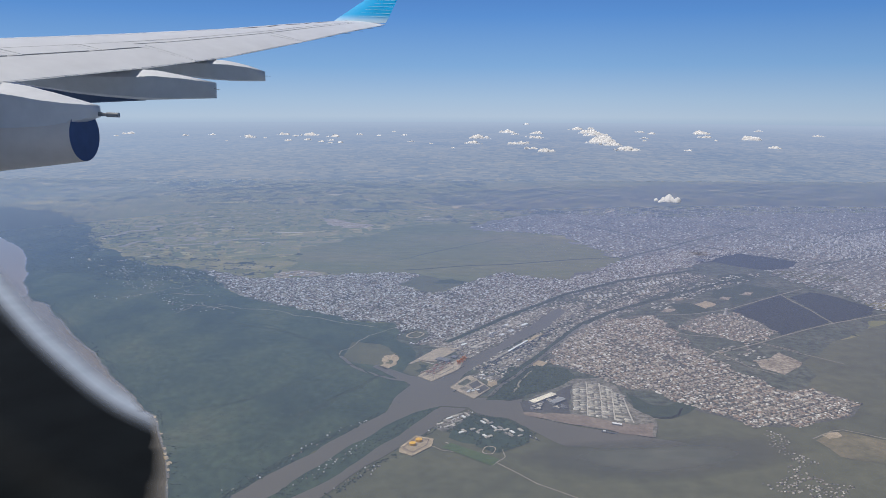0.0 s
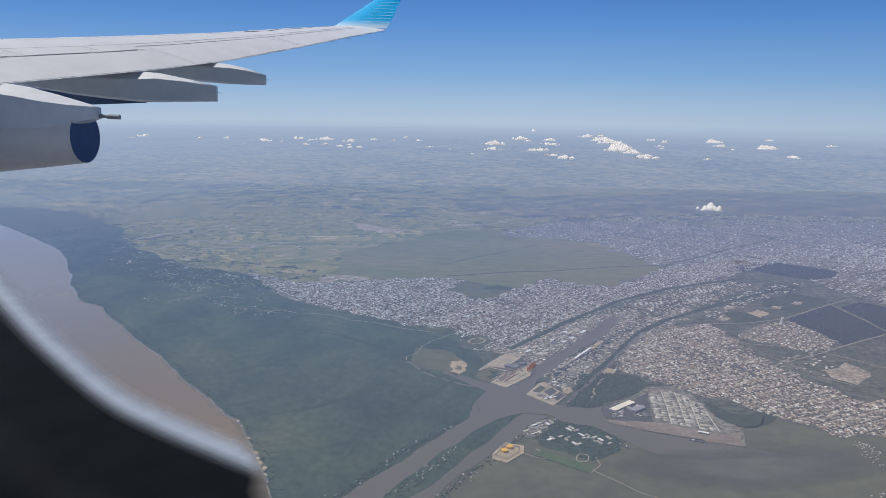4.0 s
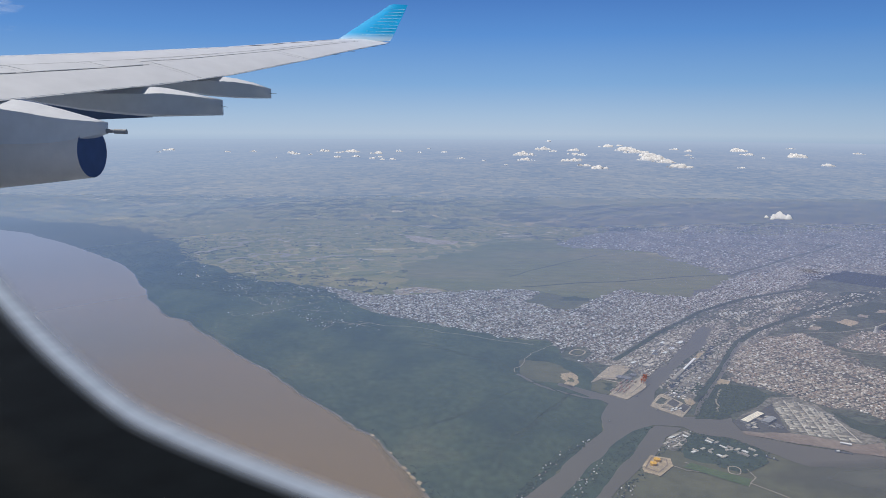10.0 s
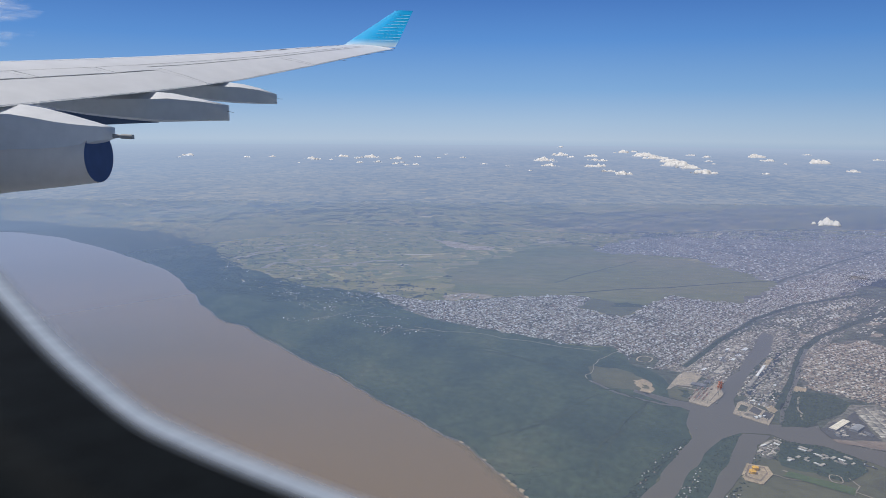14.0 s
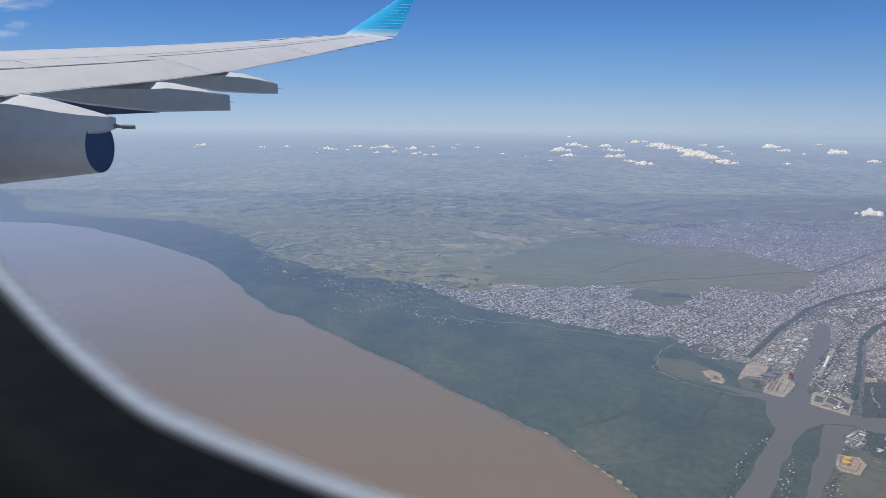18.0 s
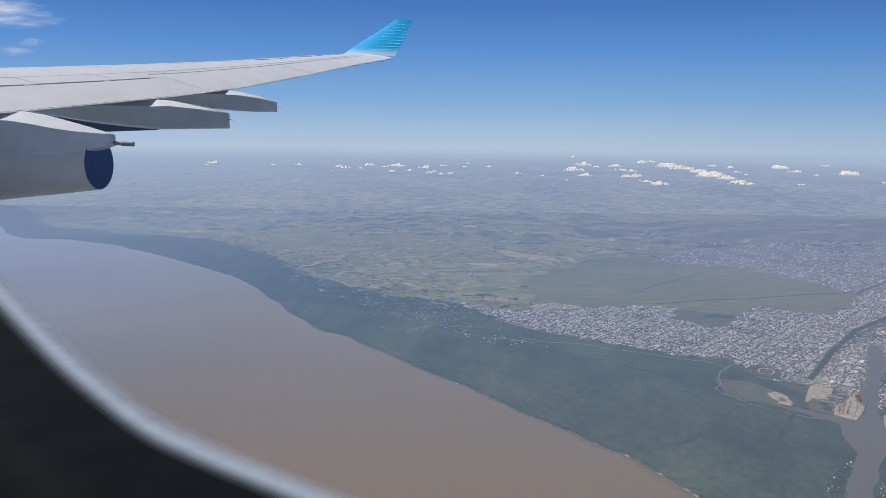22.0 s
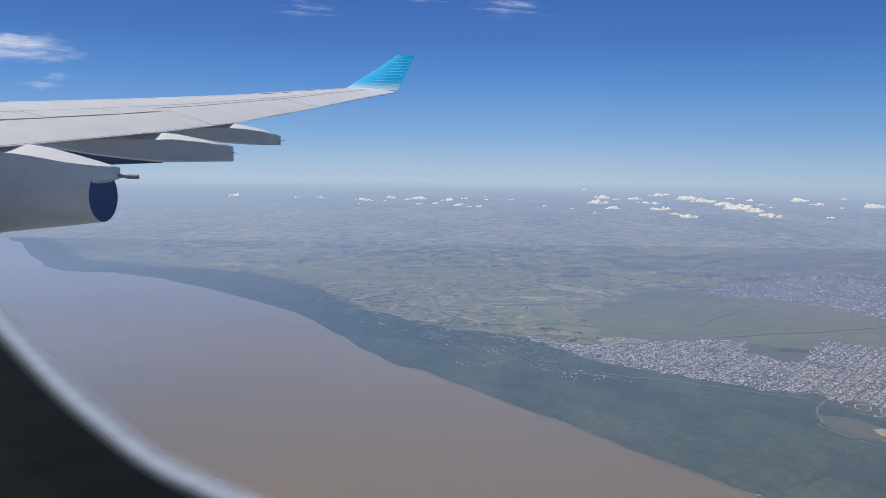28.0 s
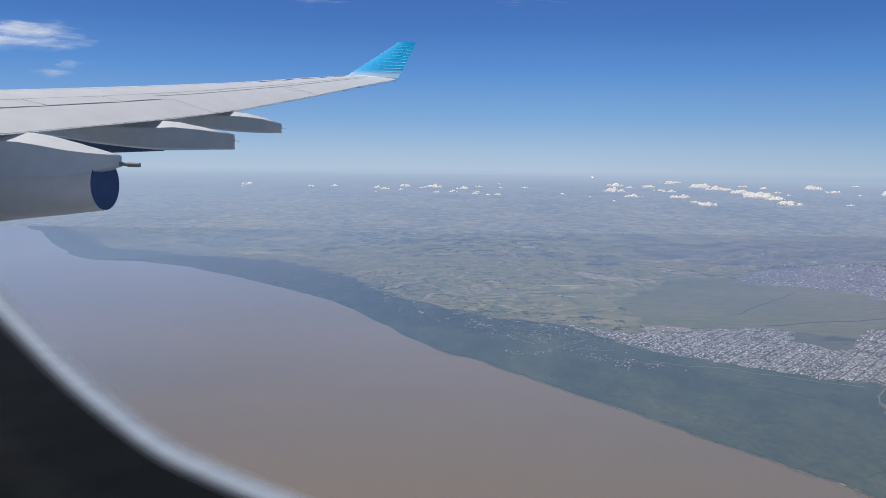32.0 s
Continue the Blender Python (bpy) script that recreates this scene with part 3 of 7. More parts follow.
def soft_patch(name, pts, z, inner, outer, material, label, category):
    """A sheet of ground that thins out towards its rim."""
    m = material.copy()
    nt = m.node_tree
    b = next(n for n in nt.nodes if n.type == "BSDF_PRINCIPLED")
    at, tr, mx = nt.nodes.new("ShaderNodeAttribute"), nt.nodes.new("ShaderNodeBsdfTransparent"), nt.nodes.new("ShaderNodeMixShader")
    at.attribute_name = "cover_share"
    nt.links.new(at.outputs["Fac"], mx.inputs[0])
    nt.links.new(tr.outputs[0], mx.inputs[1])
    nt.links.new(b.outputs[0], mx.inputs[2])
    nt.links.new(mx.outputs[0], nt.nodes["Material Output"].inputs[0])
    p = ragged(pts, 0.03, 0.5)
    n = len(p)
    mid = sum(p, Vector()) / n
    rings = [(0.0, 1.0), (inner, 1.0), (0.5 * (inner + outer), 0.5), (outer, 0.0)]
    verts = [tuple(mid + (v - mid) * k + Vector((0, 0, z))) for k, _ in rings for v in p]
    faces = [(r * n + i, (r + 1) * n + i, (r + 1) * n + (i + 1) % n, r * n + (i + 1) % n) for r in range(3) for i in range(n)]
    ob = mesh_ob(name, verts, faces, m)
    ob.data.attributes.new("cover_share", "FLOAT", "POINT").data.foreach_set("value", [a for _, a in rings for _ in p])
    return tagged(ob, label, category, "", "structure")


soft_patch("tidal_flat", [(4.0, 39.7), (6.0, 41.0), (9.0, 41.5), (12.5, 41.9), (16.0, 42.4), (19.0, 42.2), (20.0, 40.6), (17.0, 38.6), (13.0, 37.5), (9.0, 37.3), (6.0, 38.0)], 0.036, 0.4, 1.2, M_FLAT, "grey-green wet flats beside the channel", "wet flat")
patch("marsh_ground", FOREST, 0.012, M_MARSH, "dark green wooded marsh between river shore and town", "marsh", 0.0, 50, 0.012)
patch("shore_woodland_ground", FAR_FOREST, 0.018, M_SHORE_WOOD, "dark blue-green shore woodland with scattered clearings", "woodland", 0.0, 50)
patch("lagoon_ground", LAGOON, 0.015, M_LAGOON, "grey-green wet meadow behind the town", "wet meadow", 0.06)
patch("straw_ground", TAN, 0.012, M_TAN, "straw coloured grazing land with drier streaks", "grazing land", 0.3)
# The smooth river and the cabin window, which flies along, lie far off, like the wing.
FLIGHT_MID, FAR = Vector((-22, 0.3, 19.8)), 12.5
FAR_OFF = Matrix.Translation(FLIGHT_MID) @ Matrix.Scale(FAR, 4) @ Matrix.Translation(-FLIGHT_MID)
river = mesh_ob("water_river", [(x, y, 0) for y in (-120, 20, 60, 120, 167.5) for x in (-330, -150, 0, 120)], [(4 * r + i, 4 * r + i + 1, 4 * r + i + 5, 4 * r + i + 4) for r in range(4) for i in range(3)], M_RIVER)
river.matrix_basis = FAR_OFF
tagged(river, "wide brown silty river without waves", "river", "", "structure")
REACH = [p for p in SHORELINE if 163 < p[1] < 199.4]
patch("water_river_reach", REACH + [(REACH[-1][0], 163), (-420, 163), (-420, 199.4)], 0.004, M_RIVER, "farthest brown reach of the wide river", "river", 0.0, 50)
# unseen pale sheet, added to bounce sunlight onto the wing and nacelle undersides
deep = mesh_ob("ground_far", [(x, y, -1000) for y in (-3000, 4700) for x in (-4500, 4500)], [(0, 1, 3, 2)], cover("bounce_sheet_grey", [(0.3, (0.27, 0.3, 0.34)), (0.7, (0.33, 0.36, 0.4))], GREY2, 0.01, 0.05, 0.3))
tagged(deep, "unseen pale sheet that bounces light up to the wing", "lowland", "", "structure")
patch("isle_ground", [(-0.8, 47.0), (-2.6, 46.3), (-5.2, 42.8), (-7.2, 39.8), (-8.5, 37.6), (-12.4, 30), (-10.2, 30), (-5.8, 37.4), (-4.6, 39.6), (-2.9, 42.2), (-2.0, 44)], 0.028, M_MARSH, "dark green wooded bank between two channels", "bank", 0.02)
patch("water_channel", MAIN_CHANNEL, 0.03, M_CANAL, "brown port channel with its long dock basin", "channel", 0.03)
patch("water_side_channel", SIDE_CHANNEL, 0.034, M_CANAL, "narrow brown side channel behind a wooded bank", "channel", 0.03)
patch("town_ground_west", TOWN_W, 0.02, M_CITY, "grey town ground in a street grid", "town ground", 0.07, 0.8)
patch("town_ground_east", TOWN_E, 0.02, M_CITY, "grey town ground in a street grid", "town ground", 0.07, 0.7)
patch("town_ground_far", TOWN_FAR, 0.02, M_FARCITY, "grey ground of a large distant city", "town ground", 0.8, 2.0)
patch("suburb_ground", [(-6, 152), (10, 140), (36, 133), (70, 141), (120, 143), (150, 180), (110, 193), (58, 193), (30, 178), (-4, 172)], 0.016, M_SUBURB, "dark blue-green wooded suburbs beyond the city", "suburbs", 2.2, 4.0)
patch("yard_ground", INDUS, 0.026, M_BELT, "bare and grassy industrial yards beside the dock", "yard", 0.03)
patch("belt_ground", [(17, 71.5), (24, 79), (31, 86.5), (40, 90.4), (42, 84), (43, 70), (33, 64.5), (28, 62), (22, 56.5), (20.7, 57.7), (20, 63.4), (19.7, 69.2)], 0.024, M_BELT, "grey-green belt of yards and rough grass round the refinery", "rough ground", 0.05)
for w in WOODS:
    patch("wood_ground", w, 0.032, M_WOOD, "dense dark park woodland", "woodland", 0.04)
patch("refinery_ground", REFINERY, 0.036, M_INDUS, "grey dusty refinery ground", "yard", 0.06)
patch("spit_ground", SPIT, 0.06, M_INDUS, "shipyard spit with grey and sandy yards", "yard", 0.03, 1.0, 0.06)
patch("spit_shore_ground", [(4.7, 46.0), (7.45, 45.8), (8.85, 45.4), (9.7, 44.9), (11.54, 44.1), (12.95, 44.4), (12.35, 42.3), (11.6, 42.6), (9.4, 43.55), (7.5, 44.15), (4.8, 45.45)], 0.066, M_REDYARD, "reddish bare bank along the shipyard spit", "bank", 0.06)
patch("dark_marsh_ground", DARK_MARSH, 0.04, M_DARKMARSH, "dark wooded marsh beside the shipyard", "marsh", 0.06)
patch("quay_pavement_north", NORTH_PAD, 0.07, M_CONCRETE, "pale sandy storage quay", "quay", 0.0, 50, 0.07)
patch("quay_pavement_west", CONTAINER_PAD, 0.07, M_CONCRETE, "pale sandy container quay", "quay", 0.0, 50, 0.07)
patch("quay_lawn", QUAY_LAWN, 0.045, M_MEADOW, "green rough plot beside the container quay", "plot", 0.05)
patch("quay_lawn_scrub", [(-2.9, 53.6), (-2.6, 55.1), (-1.9, 54.9), (-1.9, 53.9), (-2.4, 53.1)], 0.05, M_DARKMARSH, "dark scrub on the rough plot", "scrub", 0.12, 0.4)
patch("town_yard", [(-1.6, 59.3), (0.4, 61.4), (1.6, 60.6), (0.6, 59.1)], 0.045, M_SPIT, "pale paved yard between quay and town", "yard", 0.05)
strip("quay_road", [(-3.3, 55.1), (-2.6, 55.8), (-0.7, 54.6)], 0.16, 0.074, M_CONCRETE, "pale road between two quays", "road", 0.0, 50)
patch("quay_yard", [(-1.35, 55.55), (-0.6, 56.75), (0.3, 57.4), (0.75, 56.5), (-0.4, 55.05)], 0.04, M_INDUS, "grey yard behind the container quay", "yard", 0.03)
patch("yard_ground_west", YARD_W, 0.028, M_INDUS, "dusty dockside yards west of the dock", "yard", 0.03)
patch("yard_ground_east", YARD_E, 0.029, M_INDUS, "dusty dockside yards east of the dock", "yard", 0.03)
patch("quay_pavement_east", QUAY_E, 0.07, M_CONCRETE, "pale sandy quay apron", "quay", 0.0, 50, 0.07)
patch("quay_basin", [(1.18, 50.74), (1.83, 51.6), (2.15, 50.8), (1.51, 49.9)], 0.076, M_ROAD, "dark grey storage yard on the quay apron", "yard", 0.0, 50)
patch("quay_basin_south", [(1.66, 49.84), (2.36, 50.74), (2.64, 50.1), (1.91, 49.05)], 0.076, M_ROAD, "dark grey storage yard on the quay apron", "yard", 0.0, 50)
patch("quay_plot", [(0.35, 50.75), (1.1, 51.95), (1.5, 51.42), (0.86, 50.5)], 0.076, M_BELT, "dull green plot on the quay apron", "plot", 0.02)
patch("quay_plot_south", [(0.5, 49.95), (0.9, 50.4), (1.6, 49.6), (1.3, 49.15)], 0.076, M_INDUS, "grey storage plot on the quay apron", "plot", 0.02)
patch("quay_sand", [(2.55, 50.68), (2.63, 51.48), (3.26, 51.88), (3.3, 50.9), (2.84, 50.4)], 0.06, M_SAND, "orange sand heap ground beside the quay apron", "yard", 0.05)
patch("dock_garden", [(3.36, 52.95), (4.8, 55.23), (5.4, 54.65), (4.1, 52.4)], 0.033, M_DARKMARSH, "dark overgrown plot beside the canal", "plot", 0.04)
strip("road_dock", [(1.06, 50.8), (2.0, 52.3), (3.8, 55.2), (5.4, 57.7)], 0.1, 0.078, M_TRACKROAD, "pale road from the quay along the sheds", "road", 0.005)
patch("dock_grove", [(4.5, 56.73), (6.88, 60.09), (7.21, 59.13), (4.85, 55.87)], 0.034, M_WOOD, "dark grove behind the long warehouse", "grove", 0.06)
patch("dock_plot", [(2.2, 53.2), (3.3, 54.6), (3.9, 54.0), (2.9, 52.4)], 0.034, M_DARKMARSH, "dark overgrown plot beside the quay", "plot", 0.05)
patch("tank_pavement", TANK_PAD, 0.06, M_SAND, "sandy tank farm pad with low banks", "pad", 0.02, 1, 0.05)
patch("school_lawn", SCHOOL, 0.04, M_MARSH, "green lawns of a riverside school", "lawn", 0.04)
patch("bare_sand", [(-5.7, 54.5), (-5.6, 57), (-4.7, 57.4), (-4.3, 56), (-4.6, 54.6), (-5.2, 53.8)], 0.03, M_SAND, "bare sand clearing in the marsh", "clearing", 0.12, 0.5)
patch("sand_scrub", [(-5.3, 55.2), (-5.1, 56.2), (-4.75, 56.0), (-4.8, 55.1)], 0.036, M_MEADOW, "green scrub inside the bare sand", "scrub", 0.2, 0.3)
patch("drier_marsh", [(-8.8, 56.5), (-7.6, 55.2), (-5.5, 54.6), (-4.6, 57.6), (-6.2, 60), (-8.6, 60.4)], 0.02, M_MEADOW, "drier grass inside an old loop of the creek", "grass", 0.08)
patch("straw_plot", [(24.2, 56.6), (27, 58.6), (27.8, 56.2), (25.2, 53.4), (24, 54.8)], 0.03, M_DUSTY, "dusty plots with pale tracks beside the town", "plots", 0.05)
patch("straw_field_east", [(22.2, 42.2), (23.8, 43.3), (24.5, 43.5), (27.8, 41.4), (26.4, 38.8), (23.7, 39.5), (22.6, 40.1)], 0.03, M_DRYFIELD, "olive brown dry field", "field", 0.04)
patch("field_sand", [(22.9, 42.9), (24.1, 43.4), (24.1, 42.8), (23.1, 42.4)], 0.035, M_SAND, "sandy corner of the dry field", "sand", 0.1, 0.4)
patch("sand_clearing", [(5.95, 54.7), (6.86, 56.16), (7.5, 55.6), (7.03, 54.8)], 0.05, M_SAND, "sandy clearing above the dark marsh", "clearing", 0.08, 0.5)
patch("town_common", [(-6, 81.2), (-2, 77.4), (1.4, 82.2), (-3.6, 86)], 0.03, M_MEADOW, "flat green common with a dark pond in the town", "common", 0.05)
patch("pond_wood", [(-1.6, 80), (1, 79.8), (1.8, 82.6), (-0.8, 83.8)], 0.036, M_DARKMARSH, "dark pond wood on the common", "wood", 0.3, 0.5)

# ---- roads, hedges, ditches ----
strip("road_rail_corridor", RAIL, 0.5, 0.04, M_DARKMARSH, "dark tree-lined railway corridor", "railway", 0.01)
strip("road_canal_corridor", DITCH, 0.7, 0.04, M_DARKMARSH, "dark wooded ditch corridor", "ditch", 0.01)
strip("water_canal", [(2.6, 48.6), (3.7, 51.0), (5.15, 53.4), (7.35, 57.2), (9.75, 61.6), (12.3, 66.2)], 0.3, 0.046, M_CANAL, "narrow dark canal between wooded banks", "canal", 0.02)
strip("dock_strip", [(2.3, 54.0), (4.3, 56.8), (6.4, 60.1), (9.3, 64.8)], 0.42, 0.036, M_WOOD, "dark overgrown strip behind the dock warehouses", "scrub", 0.04, 1)
strip("road_rail", [(-1.6, 59.4), (4.8, 68.8), (11.5, 77.4), (19, 84.2), (30, 90.6)], 0.14, 0.046, M_TRACKROAD, "pale straight road beside the railway", "road", 0.005)
for pts in AVENUES:
    strip("road_avenue", pts, 0.5, 0.03, M_BELT, "broad tree-lined avenue through the city", "road", 0.02)
strip("creek", [(-3.6, 51.6), (-5.7, 52.6), (-7.5, 54.2), (-9.1, 56.9)], 0.28, 0.028, M_CANAL, "narrow silty creek winding into the marsh", "creek", 0.05, 1)
strip("creek_far", [(-9.1, 56.9), (-10.2, 59.4), (-11.8, 60.9), (-14.1, 62.7), (-16.4, 64.2), (-21, 67)], 0.3, 0.028, M_DARKMARSH, "overgrown narrow creek in the marsh", "creek", 0.08, 1)
strip("ditch", [(-5.3, 52.7), (-6.5, 50.9), (-8, 48.7), (-9.3, 46.2), (-10.6, 44.3), (-12.3, 43.7)], 0.16, 0.028, M_DARKMARSH, "dark hedge line across the marsh", "hedge", 0.08, 0.8)
strip("marsh_ditch", [(-17.6, 45.8), (-15.3, 46.9), (-13.3, 48.6), (-11.0, 50.7)], 0.16, 0.028, M_DARKMARSH, "dark overgrown ditch across the marsh", "ditch", 0.06, 0.8)
strip("marsh_ditch_south", [(-11.5, 40.3), (-9.7, 45.3), (-8.1, 48.7), (-5.9, 51.8)], 0.14, 0.028, M_DARKMARSH, "dark overgrown ditch across the marsh", "ditch", 0.06, 0.8)
strip("marsh_creek", [(-5.9, 52.6), (-8.4, 55.0), (-10.4, 59.0), (-13.2, 61.9), (-16.7, 65.1), (-19.0, 65.8)], 0.16, 0.029, M_DARKMARSH, "narrow dark creek bending through the marsh", "creek", 0.06, 0.8)
for pts in ([(-27.6, 72.3), (-25.4, 71.8), (-22.5, 70.5)], [(-30.5, 76.7), (-26.7, 76.3)], [(-26.0, 79.6), (-22.1, 77.3)], [(-38.1, 93.1), (-34.8, 90.9)], [(-30.4, 84.9), (-27.1, 83.6)]):
    strip("marsh_track", pts, 0.12, 0.03, M_TRACKROAD, "pale clearing along a marsh track", "track", 0.1, 0.6)
strip("ditch_far", [(-8.8, 53.9), (-10.7, 51.8), (-12.2, 50.1), (-13.4, 47.9), (-16, 46)], 0.15, 0.028, M_DARKMARSH, "dark hedge line across the marsh", "hedge", 0.08, 0.8)
strip("road_marsh", [(-24, 72.4), (-17.5, 70.2), (-12.7, 67.7), (-9.8, 65.9), (-6.9, 64.8)], 0.1, 0.03, M_TRACKROAD, "pale dirt road along the marsh edge", "road", 0.06)
strip("road_clay", [(6.1, 53.8), (5, 51.6), (4.8, 50.4), (4.3, 49.3)], 0.14, 0.048, M_TRACKROAD, "pale clay track through the dark marsh", "track", 0.08, 0.6)
strip("road_meadow", [(-0.4, 41.5), (2.6, 38.9), (4.6, 36.6), (7, 34.8)], 0.1, 0.03, M_TRACKROAD, "pale dirt track across the meadow", "track", 0.02)
strip("road_field", [(22, 58.3), (26.5, 61.1), (29, 62.9), (35.4, 66.9), (41, 69.7), (46, 72)], 0.16, 0.045, M_TRACKROAD, "pale straight road along the woodland", "road", 0.004)
strip("road_refinery", [(17, 68.6), (19, 69.3), (23.2, 69.8), (27.5, 71.5), (35.2, 77.6), (39, 80.4)], 0.14, 0.045, M_TRACKROAD, "pale road past the refinery", "road", 0.004)
strip("road_meadow_edge", [(26.5, 60.7), (28.8, 58.2), (31, 55.8)], 0.1, 0.045, M_TRACKROAD, "pale track along the meadow", "road", 0.01)
for pts in ([(29, 79.7), (33, 82.6), (36.1, 80.1), (35, 77.7), (29.4, 73.6), (27.5, 76.6)], [(22.3, 73.5), (24.3, 74.1), (26, 71.7), (23.9, 70), (22.3, 70)], [(31.9, 86.9), (35.1, 87.8), (35.6, 84.8), (31.4, 81.8), (30.5, 83.9)]):
    patch("rough_plot", pts, 0.031, M_DARKMARSH, "dark rough plot between refinery and city", "plot", 0.04)
patch("park_field", [(38.8, 89.2), (42.6, 89.7), (46.9, 86.5), (46.3, 84.2), (43.3, 83.5)], 0.034, M_MEADOW, "dull green field beside the park wood", "field", 0.03)
patch("quarry_ground", [(24.7, 73.6), (26.3, 74.8), (27.1, 73.7), (25.4, 71.8)], 0.054, M_SAND, "pale sandy quarry", "quarry", 0.06)
strip("road_park", AVENUE, 0.1, 0.045, M_TRACKROAD, "pale avenue through the woodland", "road", 0.01)
strip("hedge_lagoon", [(-6, 88.8), (4.3, 91.9), (16.9, 96), (24.4, 98.2)], 0.4, 0.02, M_DARKMARSH, "dark tree line across the wet meadow", "tree line", 0.02)
strip("ditch_lagoon", [(-7, 94.8), (-0.2, 102.9), (7.7, 111.5)], 0.22, 0.02, M_MARSH, "faint dark ditch across the wet meadow", "ditch", 0.02)
strip("road_belt", [(28.7, 58.7), (26.2, 61.5), (24, 62.4), (21.0, 63.1), (19.0, 64.6)], 0.14, 0.044, M_TRACKROAD, "pale road across the rough belt", "road", 0.01)
strip("road_belt_diagonal", [(17.6, 54.2), (21.9, 58.6), (24, 60.2)], 0.14, 0.044, M_TRACKROAD, "pale road past the town edge", "road", 0.01)
strip("road_plots", [(21.5, 59.3), (23.2, 55.0), (24.7, 53.4)], 0.1, 0.044, M_TRACKROAD, "pale track beside the dusty plots", "track", 0.01)
strip("creek_east", [(12.3, 45.2), (14.0, 45.3), (15.0, 45.9), (15.5, 46.9)], 0.16, 0.03, M_TRACKROAD, "pale muddy creek beside the meadow", "creek", 0.05, 0.6)
patch("spit_marsh", [(12.3, 49.8), (13.8, 47.3), (15.3, 47.8), (16.3, 49.0), (16.7, 47.4), (14.3, 45.2), (12.9, 45.3), (12.3, 47.4)], 0.03, M_DARKMARSH, "dark wet ground between spit and town", "marsh", 0.08)
patch("bare_plots", [(19.9, 52.2), (22.4, 54.4), (22.9, 52.6), (20.6, 50.8)], 0.032, M_BELT, "rough grass plots inside the town", "plots", 0.06)
for sx, sy in ((25.5, 73.6), (28.8, 76.0), (31.8, 78.1), (14.1, 70.8), (21.3, 71.2), (23.6, 75.7), (20.4, 77.8), (23.0, 79.2)):
    patch("works_ground", [(sx - 0.9, sy - 0.5), (sx + 0.1, sy + 0.7), (sx + 1.0, sy + 0.4), (sx + 0.2, sy - 0.8)], 0.05, M_DUSTY, "pale works yard among dark rough ground", "yard", 0.1, 0.6)
strip("road_field_edge", [(22.1, 42.4), (23.8, 43.5), (24.6, 43.7), (28, 41.5)], 0.1, 0.04, M_TRACKROAD, "sandy rim road of the field", "road", 0.03)

# ---- fields and woods of the plain, clearings in the marsh ----
patch("pink_field", [(-24.6, 131.8), (-20.7, 129.6), (-18.8, 127.2), (-13.6, 124.0), (-14.1, 120.7), (-19.1, 122.1), (-21.8, 125.5)], 0.02, M_DUSTY, "long bare pinkish field on the plain", "field", 0.2)
for pts in ([(-7.2, 146.0), (-5, 147), (-2.4, 144.4), (-4, 142.4)], [(-1.4, 143.4), (0.6, 144.2), (3.6, 150.2), (1.4, 149)], [(4.2, 151.4), (7.2, 151.6), (6.6, 147.6), (4.6, 147.8)], [(-90, 151.6), (-82.3, 153.2), (-79.9, 149.7), (-87.1, 147.3)], [(-50, 152.6), (-43, 154), (-42.6, 151.6), (-49, 150)]):
    patch("pale_field", pts, 0.02, M_TAN if pts[0][0] < -20 else M_SAND, "pale bare field on the plain", "field", 0.15)
for pts in ([(-23.2, 143.8), (-19.8, 146.4), (-12.1, 145), (-11.4, 140.7), (-18.1, 137.9)], [(-85.5, 144.8), (-82.6, 146.4), (-81.4, 142.6), (-84.3, 141.8)], [(-74.3, 139.9), (-68.1, 142), (-64.6, 138.3), (-68.7, 135.4)], [(-6.6, 130.4), (-0.2, 132.1), (4.0, 128.5), (3.1, 124.7), (-3.2, 126.7)]):
    patch("plain_wood", pts, 0.021, M_SUBURB, "dark wood on the farm plain", "wood", 0.4, 0.9)
strip("tree_line", [(-48.0, 155.6), (-43.0, 154.6), (-38.4, 155.2), (-32.3, 151)], 0.9, 0.022, M_SUBURB, "dark line of trees across the plain", "tree line", 0.2)
strip("stream", [(-53.4, 110.2), (-51.0, 113.4), (-48.8, 116.2), (-48.1, 120.1)], 0.4, 0.022, M_DARKMARSH, "dark winding stream with trees", "stream", 0.25)
for pts in ([(-53.9, 110.6), (-51.6, 113.9), (-49.4, 116.8), (-48.7, 121)], [(-47.6, 102.8), (-45.2, 107.4), (-42.1, 109.9), (-37.9, 110.2)], [(-42.6, 101.0), (-39.8, 104.5), (-35.1, 107.5), (-29.3, 109.8)], [(-53.0, 121.0), (-47.6, 122.5), (-42.1, 124.7)]):
    strip("sand_ridge", pts, 0.8, 0.024, M_TRACKROAD, "pale dry ridge through grazing land", "ridge", 0.3)
for pts in ([(-53.6, 102.2), (-52.2, 104), (-50.7, 105.7)], [(-38.0, 75.5), (-37.4, 74.4), (-36.7, 73.9), (-36.1, 74.7)], [(-37.9, 82.4), (-36.6, 80.4), (-35.0, 78.8)], [(-41.2, 86.9), (-38.7, 83.4)], [(-35.0, 74.4), (-33, 76.2), (-31.9, 77.6), (-29, 80.4)], [(-26.6, 72.4), (-26.4, 71.2), (-27.0, 68.9)], [(-25, 70.8), (-23.6, 71.3), (-22.3, 71.7)]):
    strip("clearing_track", pts, 0.09, 0.03, M_TRACKROAD, "pale clearing track in the wooded marsh", "track", 0.12, 0.6)
